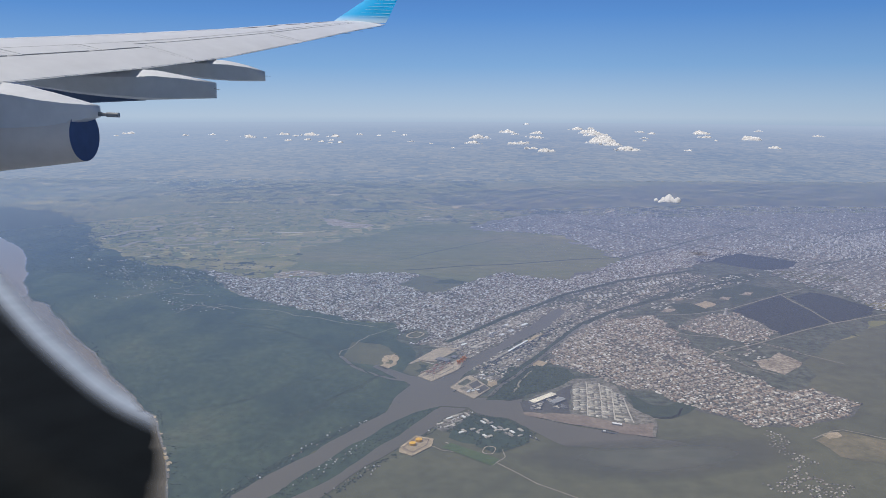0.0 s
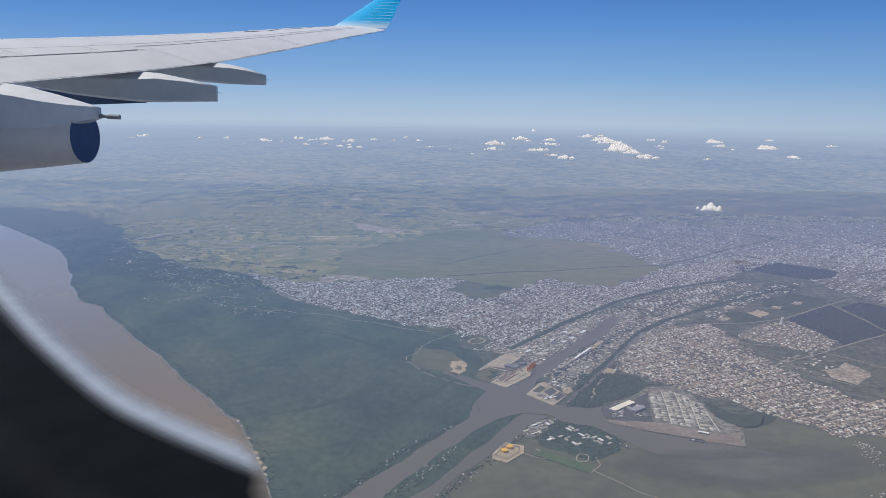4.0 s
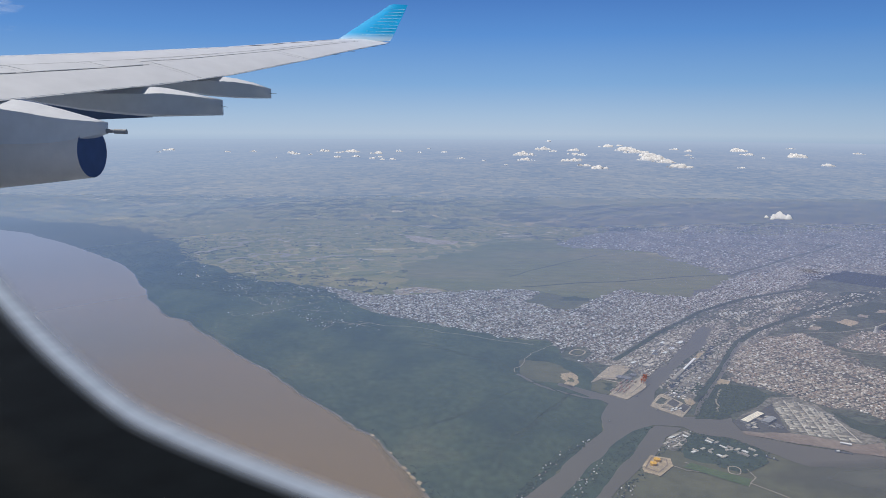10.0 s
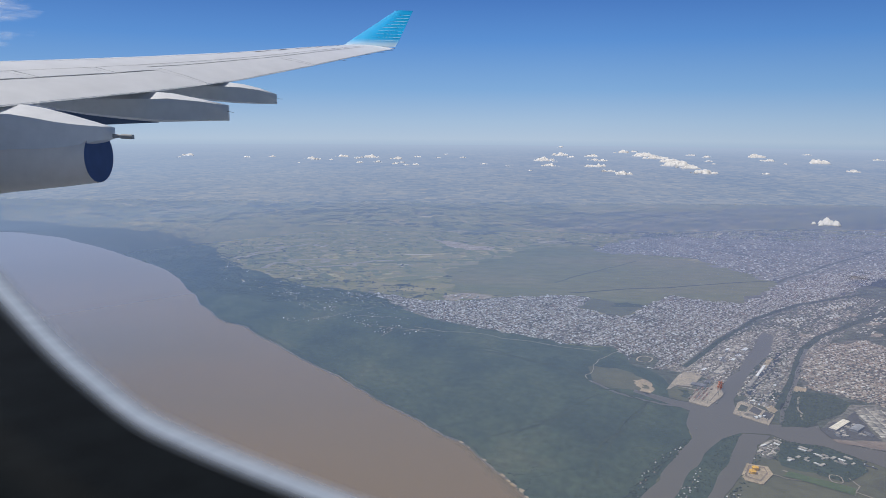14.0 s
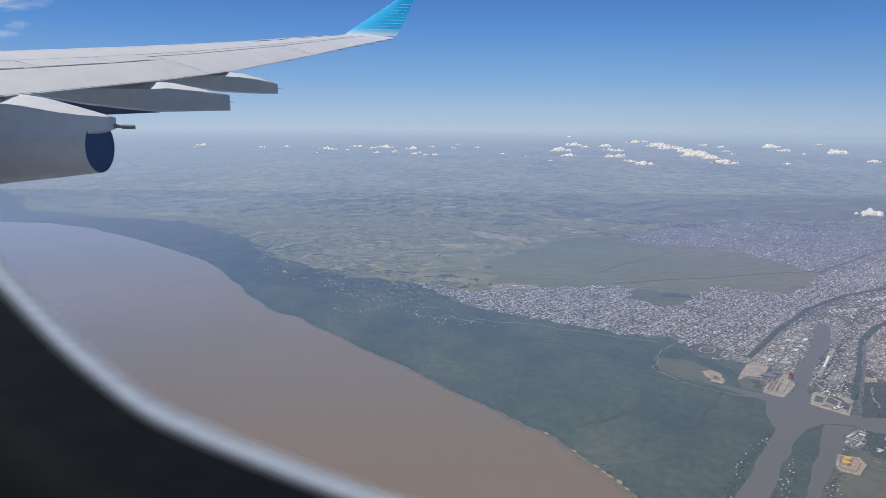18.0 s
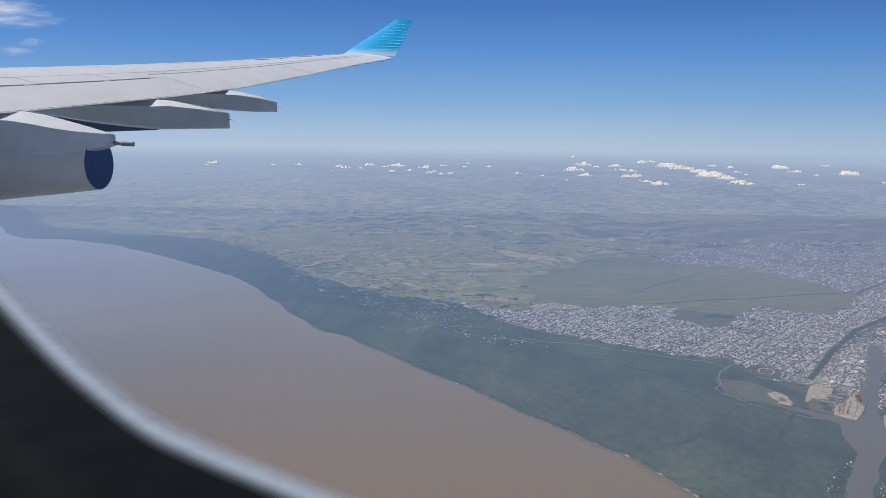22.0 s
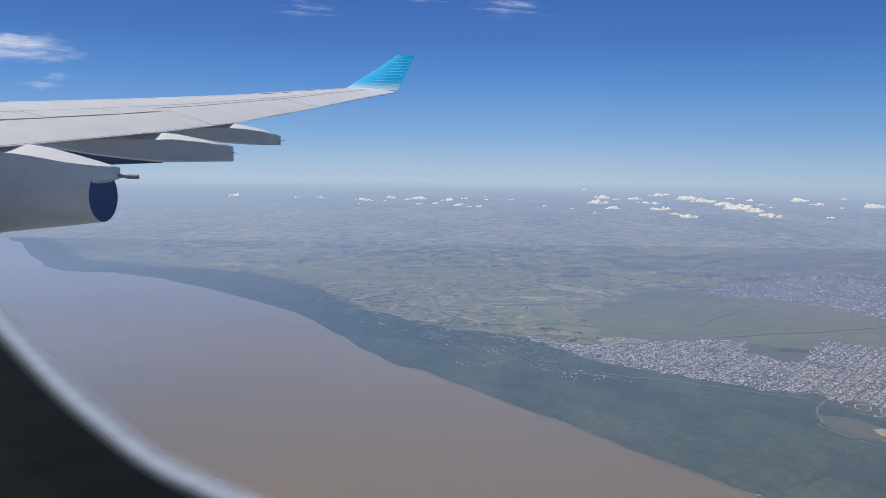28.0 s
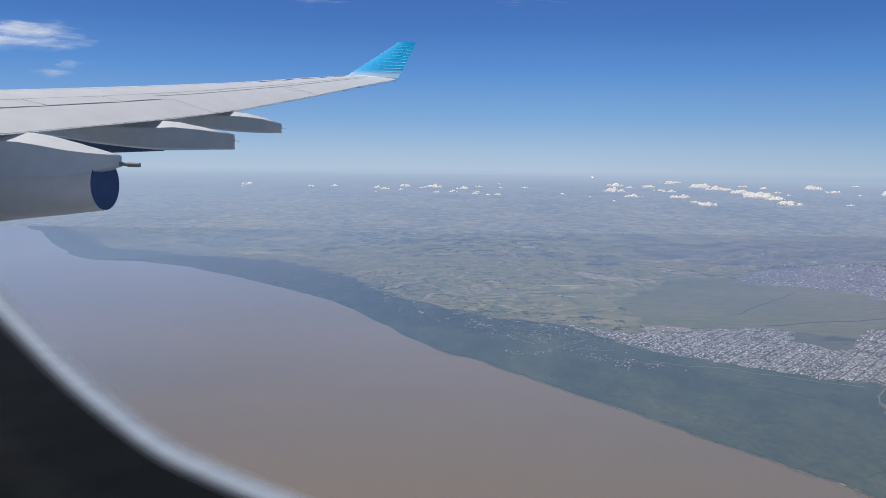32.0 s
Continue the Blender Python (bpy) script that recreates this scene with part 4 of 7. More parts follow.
strip("road_marsh_loop", [(-4.4, 65.6), (-6.2, 63.6), (-7.4, 62.3), (-8.1, 60.8), (-8.5, 59.0), (-9.2, 57.2)], 0.07, 0.03, M_TRACKROAD, "pale winding road into the marsh", "road", 0.06, 0.8)
patch("works_clearing", [(-21.6, 86.4), (-19.4, 88.0), (-15.5, 86.0), (-17, 84.8), (-20.6, 83.9)], 0.03, M_DUSTY, "sandy works clearing at the town edge", "clearing", 0.12)
def shallows():
    """Silty shallows along the near shore, thinning out into the river."""
    m, nt, b = nodes_of("silty_shallows", 0.5, 0.3)
    nt.links.new(ramp_of(nt, noise_of(nt, 1.5, 5, (1, 0.6, 1)), [(0.3, (0.145, 0.135, 0.12)), (0.7, (0.185, 0.17, 0.15))]), b.inputs["Base Color"])
    at, tr, mx = nt.nodes.new("ShaderNodeAttribute"), nt.nodes.new("ShaderNodeBsdfTransparent"), nt.nodes.new("ShaderNodeMixShader")
    at.attribute_name = "cover_share"
    nt.links.new(at.outputs["Fac"], mx.inputs[0])
    nt.links.new(tr.outputs[0], mx.inputs[1])
    nt.links.new(b.outputs[0], mx.inputs[2])
    nt.links.new(mx.outputs[0], nt.nodes["Material Output"].inputs[0])
    verts, share = [], []
    line = [p for p in SHORELINE if 30 < p[1] < 76]
    for px, py in line:
        wide = float(np.interp(py, [34, 38, 44, 50, 76], [1.3, 1.0, 0.55, 0.3, 0.25])) * (1 + 0.25 * noise.noise(Vector((px, py, 0)) * 0.7))
        for k, a in ((-0.15, 0.85), (0.25, 0.6), (0.6, 0.28), (1.0, 0.0)):
            verts.append((px - 0.9 * wide * k, py - 0.35 * wide * k, 0.008))
            share.append(a)
    faces = [(4 * r + i, 4 * r + i + 1, 4 * r + i + 5, 4 * r + i + 4) for r in range(len(line) - 1) for i in range(3)]
    ob = mesh_ob("mud_shallows", verts, faces, m)
    ob.data.attributes.new("cover_share", "FLOAT", "POINT").data.foreach_set("value", share)
    tagged(ob, "grey-brown silty shallows along the marsh shore", "shallows", "", "structure")


shallows()
for px, py, size in ((-19.35, 44.75, 0.16), (-18.9, 44.0, 0.1), (-17.95, 42.25, 0.13), (-17.0, 40.3, 0.2), (-16.7, 39.6, 0.15), (-16.45, 39.1, 0.22), (-16.1, 38.5, 0.25), (-15.8, 37.7, 0.15)):
    patch("shore_sand", [(px - size, py + 0.9 * size), (px + 0.2 * size, py + size), (px + size, py - 0.5 * size), (px + 0.4 * size, py - 1.1 * size), (px - 0.3 * size, py - 0.4 * size)], 0.04, M_SAND, "small pale sand bank on the river shore", "sand bank", 0.1, 0.2)
strip("mud_fringe", [p for p in SHORELINE if 30 < p[1] < 82], 0.1, 0.036, M_INDUS, "thin muddy fringe along the river shore", "mud bank", 0.0, 50)

def plots(name, pts, count, size, lift, material, label, category, grain=0.5):
    """Small farm plots, each a thin uneven sheet of its own, sorted along a loose grain."""
    x, y = spread(pts, count)
    n = len(x)
    turn = grain + 0.35 * np.sin(x * 0.045 + 1.3 * np.sin(y * 0.05)) + np.where(rng.random(n) < 0.5, 0, math.pi / 2) + rng.normal(0, 0.06, n)
    w, d = rng.gamma(3, size / 2.5, n), rng.gamma(3, size / 7, n)
    v = np.empty((n, 6, 3))
    for k, (a, b) in enumerate(((-1, -1), (0.1, -1.1), (1, -0.9), (1, 1), (-0.1, 1.1), (-1, 0.9))):
        px, py = a * w / 2 * rng.uniform(0.8, 1.2, n), b * d / 2 * rng.uniform(0.8, 1.2, n)
        v[:, k, 0], v[:, k, 1] = x + np.cos(turn) * px - np.sin(turn) * py, y + np.sin(turn) * px + np.cos(turn) * py
        v[:, k, 1] = np.minimum(v[:, k, 1], 199)
        v[:, k, 2] = lift + 0.004 * (np.arange(n) / n)
    q = np.arange(6)[None] + 6 * np.arange(n)[:, None]
    tagged(bulk(name, v.reshape(-1, 3), q, material), label, category, "", "stuff")


M_PLOTS = island_material("farm_plots", [(0.0, (0.120, 0.132, 0.058)), (0.18, (0.150, 0.155, 0.064)), (0.36, (0.185, 0.176, 0.076)), (0.55, (0.095, 0.112, 0.056)), (0.63, (0.215, 0.190, 0.094)), (0.8, (0.168, 0.168, 0.074)), (0.93, (0.265, 0.225, 0.130)), (0.985, (0.400, 0.340, 0.230))], 0.95)
M_COPSE = island_material("copses", [(0.0, (0.016, 0.028, 0.022)), (0.5, (0.026, 0.040, 0.028)), (0.8, (0.040, 0.055, 0.034))], 0.95)
PLAIN_WEST = [(-140, 192), (-112, 157), (-95, 146), (-77, 141), (-66, 130), (-55, 113), (-49, 104), (-39, 95), (-20, 100), (-10, 120), (2, 128), (16, 139), (-4, 152), (-4, 172), (10, 199), (-146, 199)]
plots("plain_plots", PLAIN_WEST, 15000, 1.3, 0.0045, M_PLOTS, "small olive, straw and dark green farm plots", "fields")
FAR_PLAIN = [(-146, 197), (-112, 160), (-60, 148), (-4, 148), (12, 199)]
plots("far_plain_plots", FAR_PLAIN, 1500, 4.2, 0.009, M_PLOTS, "larger olive and straw fields far out on the plain", "fields", 0.1)
plots("far_plain_copses", FAR_PLAIN, 520, 2.4, 0.0168, M_COPSE, "dark woods and hedges far out on the plain", "copses", 0.1)
plots("grazing_plots", TAN, 420, 2.2, 0.0125, M_PLOTS, "drier and greener patches of grazing land", "fields")
plots("far_east_plots", [(10, 180), (60, 197), (110, 197), (152, 182), (170, 199), (10, 199)], 900, 3.5, 0.0045, M_PLOTS, "small farm plots beyond the suburbs", "fields")
plots("plain_copses", PLAIN_WEST, 1000, 0.62, 0.0165, M_COPSE, "dark copses and hedges among farm plots", "copses", 0.2)
EDGE = FOREST_TOP[:-1]
plots("edge_copses", [(a - 2, b_ - 2) for a, b_ in EDGE] + [(a + 6, b_ + 5) for a, b_ in EDGE[::-1]], 1500, 0.5, 0.0205, M_COPSE, "straggling dark copses along the woodland edge", "copses", 0.3)
plots("edge_clearings", [(a - 4, b_ - 2.5) for a, b_ in EDGE] + [(a + 2, b_ + 1) for a, b_ in EDGE[::-1]], 260, 0.6, 0.0255, M_PLOTS, "small pale and olive clearings in the woodland edge", "clearings", 0.3)
plots("suburb_copses", [(-6, 152), (10, 140), (36, 133), (70, 141), (120, 143), (150, 180), (110, 193), (58, 193), (30, 178), (-4, 172)], 1600, 1.9, 0.0205, M_COPSE, "dark groves between far suburbs", "copses", 0.8)
plots("suburb_plots", [(-6, 152), (10, 140), (36, 133), (70, 141), (120, 143), (150, 180), (110, 193), (58, 193), (30, 178), (-4, 172)], 1500, 2.0, 0.026, M_PLOTS, "olive and straw plots between far suburbs", "fields", 0.8)

# ---- towns ----
town("west_town_houses", TOWN_W, 0.85, 1.1, 0.02, 36, 0.06, "dense low pale town houses in a grid of blocks", (INDUS, YARD_W, RACE_GROUND, [(-6, 81.2), (-2, 77.4), (1.4, 82.2), (-3.6, 86)]))
town("east_town_houses", TOWN_E, 0.45, 1.15, 0.02, 36, 0.055, "dense low grey and brown town houses in a grid", (INDUS,), 0.03, 0.9, M_EASTROOFS, 0.05)
town("far_city_houses", TOWN_FAR, 0.8, 1.3, 0.02, 16, 0.07, "pale houses and flats of a large distant city", WOODS, 0.03, 0.6, M_FARROOFS, 0.08, 150)
town("village_houses", [(19.3, 43.9), (20.4, 43.5), (20.2, 40.4), (20.7, 39.4), (20, 38.7), (20.1, 37.4), (21.2, 36.5), (20.9, 34.8), (19.2, 35), (17.7, 36.1), (16.9, 37), (18.4, 37.6), (19.4, 38.7), (19.2, 40.8), (19.1, 42.5)], 0.6, 0.9, 0.01, 49, 0.03, "scattered pale village houses among trees", (), 0.025, 0.3, M_YARDROOFS)
town("refinery_buildings", REFINERY, 0.75, 1.0, 0.036, 25, 0.07, "small pale refinery buildings and plant", (), 0.03, 0.6, M_EASTROOFS)
town("belt_buildings", [(19.5, 71.5), (24.5, 78.6), (31, 85.6), (38, 88), (33, 83), (27, 78), (21.6, 72)], 0.86, 1.2, 0.03, 16, 0.06, "scattered sheds in the belt beside the ditch", WOODS, 0.03, 0.3, M_SHEDS)
town("edge_buildings", [(21, 57.5), (24.4, 61.2), (26.6, 63.6), (25, 56), (23.4, 54.5)], 0.5, 1.2, 0.03, 16, 0.05, "few pale sheds on rough ground", (), 0.03, 0.14, M_SHEDS)
town("yard_buildings", INDUS, 0.86, 1.3, 0.026, 36, 0.07, "small industrial buildings in dockside yards", (MAIN_CHANNEL,), 0.03, 0.5, M_YARDROOFS)
town("yard_west_buildings", YARD_W, 0.95, 1.2, 0.028, 49, 0.06, "small sheds and houses in the western dock yards", (MAIN_CHANNEL, QUAY_W), 0.03, 0.72, M_YARDROOFS)
town("yard_east_buildings", YARD_E, 0.95, 1.2, 0.029, 36, 0.06, "small sheds and houses in the eastern dock yards", (MAIN_CHANNEL, QUAY_E), 0.03, 0.55, M_YARDROOFS)
x, y = spread([(-6, 152), (10, 140), (36, 133), (70, 141), (120, 143), (150, 180), (110, 193), (58, 193), (30, 178), (-4, 172)], 15000)
k = (np.sin(x * 0.23 + 1.3 * np.sin(y * 0.17)) * np.sin(y * 0.31 + np.sin(x * 0.11))) > rng.uniform(-0.9, 0.8, 15000)
x, y = x[k], y[k]
n_ = len(x)
tagged(boxes("suburb_houses", x, y, np.full(n_, 0.016), rng.uniform(0.08, 0.34, n_), rng.uniform(0.08, 0.24, n_), rng.uniform(0.03, 0.09, n_), np.full(n_, 0.8), M_FARROOFS), "pale houses and sheds scattered through far suburbs", "houses", "", "stuff")
x, y = spread([(44, 106), (52, 114), (70, 118), (80, 110), (70, 100), (52, 97)], 1100)
tagged(boxes("city_tower_blocks", x, y, np.full(1100, 0.02), rng.uniform(0.1, 0.2, 1100), rng.uniform(0.1, 0.2, 1100), rng.gamma(2.0, 0.055, 1100) + 0.08, np.full(1100, 0.8), M_CITYTOWERS), "pale tower blocks of the distant city centre", "tower blocks", "", "stuff")


def along(pts, count, side):
    """Places scattered beside a line."""
    p = np.array(pts)
    seg = np.linalg.norm(np.diff(p, axis=0), axis=1)
    d = rng.uniform(0, seg.sum(), count)
    acc = np.concatenate([[0], np.cumsum(seg)])
    return np.interp(d, acc, p[:, 0]) + rng.normal(0, side, count), np.interp(d, acc, p[:, 1]) + rng.normal(0, side, count)


def dry(x, y):
    return ~(inside(MAIN_CHANNEL, x, y) | inside(SIDE_CHANNEL, x, y) | inside(RIVER, x, y))


for name, line, n, side in (("bank_houses", [(-4.6, 46.2), (-5.7, 44.3), (-7, 42.9), (-8.8, 40.6), (-10, 38.2), (-12, 35)], 30, 0.2), ("isle_houses", [(-5.6, 41.2), (-6.4, 39.8), (-7.2, 38.4), (-8.4, 36.4)], 40, 0.3),
                            ("meadow_houses", [(-4, 38.6), (-4.8, 37.6), (-6, 36)], 24, 0.3), ("marsh_edge_houses", [(-25, 80), (-33, 84), (-42, 88), (-50, 95)], 60, 1.3), ("clearing_houses", [(-28, 78), (-36, 80), (-41, 87)], 60, 1.1), ("grove_houses", [(-53.4, 102.4), (-50.7, 105.7)], 16, 0.5), ("fringe_houses", [(-34.3, 87.6), (-31, 86), (-28, 87)], 70, 0.8), ("track_houses", [(-38, 75.4), (-35, 74.4), (-31.9, 77.6), (-27, 72)], 34, 0.5),
                            ("school_island_houses", [(-0.9, 43.4), (0.4, 45), (1.2, 46)], 60, 0.25)):
    x, y = along(line, n, side)
    k = dry(x, y)
    x, y = x[k], y[k]
    n = len(x)
    tagged(boxes(name, x, y, np.full(n, 0.02), rng.uniform(0.05, 0.1, n), rng.uniform(0.04, 0.08, n), rng.uniform(0.03, 0.05, n), rng.uniform(0, 3, n), M_ROOFS, 0.4), "small pale houses on a wooded river bank", "houses", "", "stuff")

x, y = spread([(-50, 97), (-44, 90), (-36, 78), (-28, 70), (-21, 69), (-24, 77), (-27, 82), (-31, 87.5), (-41, 93), (-49, 102)], 900)
k = (np.sin(x * 1.3 + 2 * np.sin(y * 0.5)) * np.sin(y * 0.9 + 1.5 * np.sin(x * 0.6))) > rng.uniform(0.0, 0.9, len(x))
x, y = x[k], y[k]
n_ = len(x)
tagged(boxes("woodland_houses", x, y, np.full(n_, 0.02), rng.uniform(0.06, 0.2, n_), rng.uniform(0.05, 0.12, n_), rng.uniform(0.03, 0.06, n_), np.full(n_, 0.5), M_ROOFS, 0.3), "scattered pale houses and yards in the woodland edge", "houses", "", "stuff")

# ---- trees ----
def wooded(name, pts, count, r, h, material, label, clump=0.2, road=()):
    x, y = spread(pts, count)
    d = np.sin(x * 0.9 + 2 * np.sin(y * 0.4)) * np.sin(y * 1.1 + 2 * np.sin(x * 0.5))
    k = (d > rng.uniform(-1.2, 1, len(x)) + clump) & dry(x, y)
    if road:
        k &= ~near_line(road, x, y, 0.3)
    x, y = x[k], y[k]
    n = len(x)
    tagged(crowns(name, x, y, np.full(n, 0.01), rng.uniform(*r, n), rng.uniform(*h, n), material), label, "trees", "", "stuff")


wooded("marsh_trees", [p for p in FOREST if p[1] < 135], 26000, (0.03, 0.075), (0.008, 0.022), M_MARSHTREES, "dark green marsh trees and scrub")
wooded("shore_wood_trees", FAR_FOREST, 26000, (0.06, 0.18), (0.04, 0.08), M_TREES, "dark shore woodland trees", -0.3)
wooded("dark_marsh_trees", DARK_MARSH, 700, (0.05, 0.12), (0.05, 0.1), M_TREES, "dark wooded marsh trees", -0.3)
wooded("school_trees", SCHOOL, 420, (0.05, 0.11), (0.05, 0.1), M_TREES, "dark park trees round school lawns", -0.1)
for w in WOODS:
    wooded("park_wood_trees", w, 2600, (0.06, 0.13), (0.05, 0.09), M_DARKTREES, "dark park woodland trees", -1, AVENUE)
for name, line, n, side in (("bank_trees", [(-4.4, 46), (-5.6, 44.2), (-6.9, 42.7), (-8.6, 40.6), (-9.9, 38.2), (-13, 33)], 380, 0.2), ("isle_trees", [(-1.2, 46.3), (-3, 43.8), (-4.9, 41), (-6.6, 39), (-8, 37), (-10, 33)], 420, 0.34), ("side_bank_trees", [(-0.3, 44.4), (-1.6, 42.6), (-3.6, 39.6), (-5, 37.6), (-7, 34)], 150, 0.15),
                            ("school_bank_trees", [(-0.2, 43), (0.6, 44.6), (1.4, 45.6), (2.6, 45.2), (4, 44.4), (5, 42.8)], 300, 0.2), ("shore_trees", [p for p in SHORELINE if 30 < p[1] < 100], 1000, 0.35), ("corridor_trees", [(-0.5, 60.6), (5.4, 68.8), (12.1, 77.2), (19.7, 83.9), (30.8, 90)], 420, 0.22),
                            ("ditch_trees", [(-5.3, 52.7), (-6.5, 50.9), (-8, 48.7), (-9.3, 46.2), (-10.6, 44.3)], 30, 0.05), ("canal_corridor_trees", DITCH, 320, 0.26)):
    x, y = along(line, n, side)
    k = dry(x, y)
    x, y = x[k], y[k]
    n = len(x)
    tagged(crowns(name, x, y, np.full(n, 0.02), rng.uniform(0.035, 0.09, n), rng.uniform(0.03, 0.07, n), M_DARKTREES if "corridor" in name else M_MARSHTREES), "dark trees in a line along bank or ditch", "trees", "", "stuff")


# ---- port things ----
def box_bm(sx, sy, sz, x=0, y=0, z=0, bevel=0.0):
    bm = bmesh.new()
    bmesh.ops.create_cube(bm, size=1)
    for v in bm.verts:
        v.co = Vector((v.co.x * sx + x, v.co.y * sy + y, (v.co.z + 0.5) * sz + z))
    if bevel:
        bmesh.ops.bevel(bm, geom=bm.edges[:], offset=bevel, segments=1, affect="EDGES")
    return bm


def shed(w, d, h, x, y, z, turn, material, label, group, bays=1):
    """A gabled shed with its walls and one roof a bay."""
    ob = thing("shed", x, y, z, label, "shed", group, turn)
    part("wall", box_bm(w, d, h), M_STEEL, ob)
    for i in range(bays):
        bm = bmesh.new()
        y0, y1 = -d / 2 + d * i / bays - 0.01, -d / 2 + d * (i + 1) / bays - 0.015
        m, e = (y0 + y1) / 2, w / 2 + 0.015
        v = [bm.verts.new(p) for p in ((-e, y0, h), (e, y0, h), (e, m, h + d / bays * 0.09), (-e, m, h + d / bays * 0.09), (e, y1, h), (-e, y1, h))]
        for f in ((0, 1, 2, 3), (3, 2, 4, 5), (1, 4, 2), (0, 3, 5), (0, 5, 4, 1)):
            bm.faces.new([v[k] for k in f])
        part("roof", bm, material, ob)
    return ob


shed(2.3, 0.5, 0.14, 6.25, 48.15, 0.06, 42, M_CREAM, "long cream double-roofed shipyard hall", "", 2)
shed(1.2, 0.5, 0.14, 7.2, 47.7, 0.06, 42, M_STEEL, "dark grey shipyard workshop beside the white hall", "")
shed(4.0, 0.2, 0.1, 5.38, 59.35, 0.03, 58, M_WHITE, "long narrow dock warehouse with white metal roof", "dock warehouses")
for i in range(3):
    shed(0.9, 0.3, 0.12, 3.2 + 0.55 * i, 55.95 + 0.85 * i, 0.03, 57, M_SHEDROOF, "grey roofed dock warehouse", "dock warehouses")
shed(0.62, 1.1, 0.12, -0.75, 55.95, 0.04, 57, M_SHEDDARK, "broad dark grey warehouse behind the container quay", "quay warehouses", 4)
shed(0.5, 0.4, 0.12, 0.15, 56.6, 0.04, 57, M_SHEDDARK, "dark warehouse behind the container quay", "quay warehouses", 2)
r2_ = random.Random(12)
ROOFING = [(M_SHEDPALE, "pale"), (M_SHEDROOF, "grey"), (M_WHITE, "white"), (M_SHEDDARK, "dark"), (M_SHEDPALE, "pale")]
# double row of sheds between dock and canal
for i in range(15):
    for k in (0, 1):
        m_, word = ROOFING[r2_.randrange(5)]
        fx, fy = 1.95 + 4.5 * i / 14 + 0.42 * k, 52.3 + 6.5 * i / 14 - 0.32 * k
        shed(r2_.uniform(0.22, 0.36), r2_.uniform(0.14, 0.22), 0.07, fx, fy, 0.03, 56, m_, word + " roofed shed in a row beside the canal", "canal sheds")
# larger halls in the western dock yard
for i in range(46):
    f, g = r2_.random(), r2_.uniform(-1, 1)
    fx, fy = 1.2 + 6.6 * f + 1.15 * g, 59.4 + 8.2 * f - 0.75 * g
    if inside(YARD_W, np.array([fx]), np.array([fy]))[0] and not inside(MAIN_CHANNEL, np.array([fx + 0.35, fx]), np.array([fy - 0.3, fy])).any():
        m_, word = ROOFING[r2_.randrange(5)]
        shed(r2_.uniform(0.35, 0.9), r2_.uniform(0.2, 0.4), 0.09, fx, fy, 0.03, 52 + 90 * (r2_.random() < 0.2), m_, word + " roofed works hall in the dock yard", "dock yard halls", r2_.choice((1, 2)))
strip("mole", [(6.0, 60.3), (7.0, 61.9), (7.9, 63.3)], 0.42, 0.035, M_SAND, "sandy dockside strip", "quay strip", 0.01)
# shipyard spit: rows of sheds and yards
r_ = random.Random(4)
masters = []
for i, m_ in enumerate((M_SHEDROOF, M_SHEDPALE, M_SHEDDARK, M_SHEDBROWN)):
    masters.append(shed(0.3, 0.2, 0.06, 0, 0, -8, 0, m_, ("grey", "pale", "dark", "brown")[i] + " roofed shipyard shed on the spit", "shipyard sheds"))
# storage yards in rows between straight yard roads
LANES = [((8.77, 50.75), (7.89, 45.7)), ((9.84, 51.54), (8.9, 45.45)), ((10.73, 51.21), (9.8, 45.2)), ((11.41, 50.15), (10.54, 44.8)), ((11.9, 48.6), (11.64, 44.4))]
cells = []
for (a1, a2), (b1, b2) in zip(LANES, LANES[1:]):
    rows_ = int((a1[1] - a2[1]) / 0.33)
    for j in range(rows_):
        f = (j + 0.5) / rows_
        p, q = (Vector(l1).lerp(Vector(l2), f) for l1, l2 in ((a1, a2), (b1, b2)))
        turn_, gap = 0.6 * math.atan2(q.y - p.y, q.x - p.x), (q - p).length - 0.13
        pieces = 1 if r_.random() < 0.45 else 2
        for k in range(pieces):
            c = p.lerp(q, (k + 0.5) / pieces)
            if r_.random() < 0.93:
                cells.append((c.x, c.y, turn_, gap / pieces * r_.uniform(0.84, 0.97), r_.uniform(0.2, 0.3)))
cx, cy, ct, cw, cd = np.array(cells).T
n_ = len(cx)
M_YARDSLABS = island_material("yard_slabs", [(0.0, (0.37, 0.34, 0.28)), (0.2, (0.45, 0.42, 0.35)), (0.42, (0.28, 0.26, 0.215)), (0.6, (0.50, 0.465, 0.39)), (0.78, (0.38, 0.34, 0.27)), (0.92, (0.58, 0.54, 0.46))], 0.9)
tagged(boxes("yard_slabs", cx, cy, np.full(n_, 0.055), cw, cd * 1.1, np.full(n_, 0.016), ct, M_YARDSLABS), "pale storage yards in rows on the shipyard spit", "yards", "", "stuff")
for px, py, turn_, wide_, deep_ in cells:
    for k in range(2):
        if r_.random() < 0.4:
            m = pose(px + r_.uniform(-0.2, 0.2), py + r_.uniform(-0.1, 0.1), 0.071, 0, 0, math.degrees(turn_) + r_.uniform(-3, 3))
            c = copy_thing(masters[r_.choice((0, 0, 1, 1, 1, 3))], m)
            c.scale = (r_.uniform(0.3, 0.95), r_.uniform(0.3, 0.7), 0.35)
for mst in masters:
    for o in (*mst.children_recursive, mst):
        bpy.data.objects.remove(o)
for l1, l2 in LANES[1:]:
    strip("road_shipyard", [l1, l2], 0.09, 0.074, M_SHEDPALE, "pale straight shipyard road", "road", 0.005)
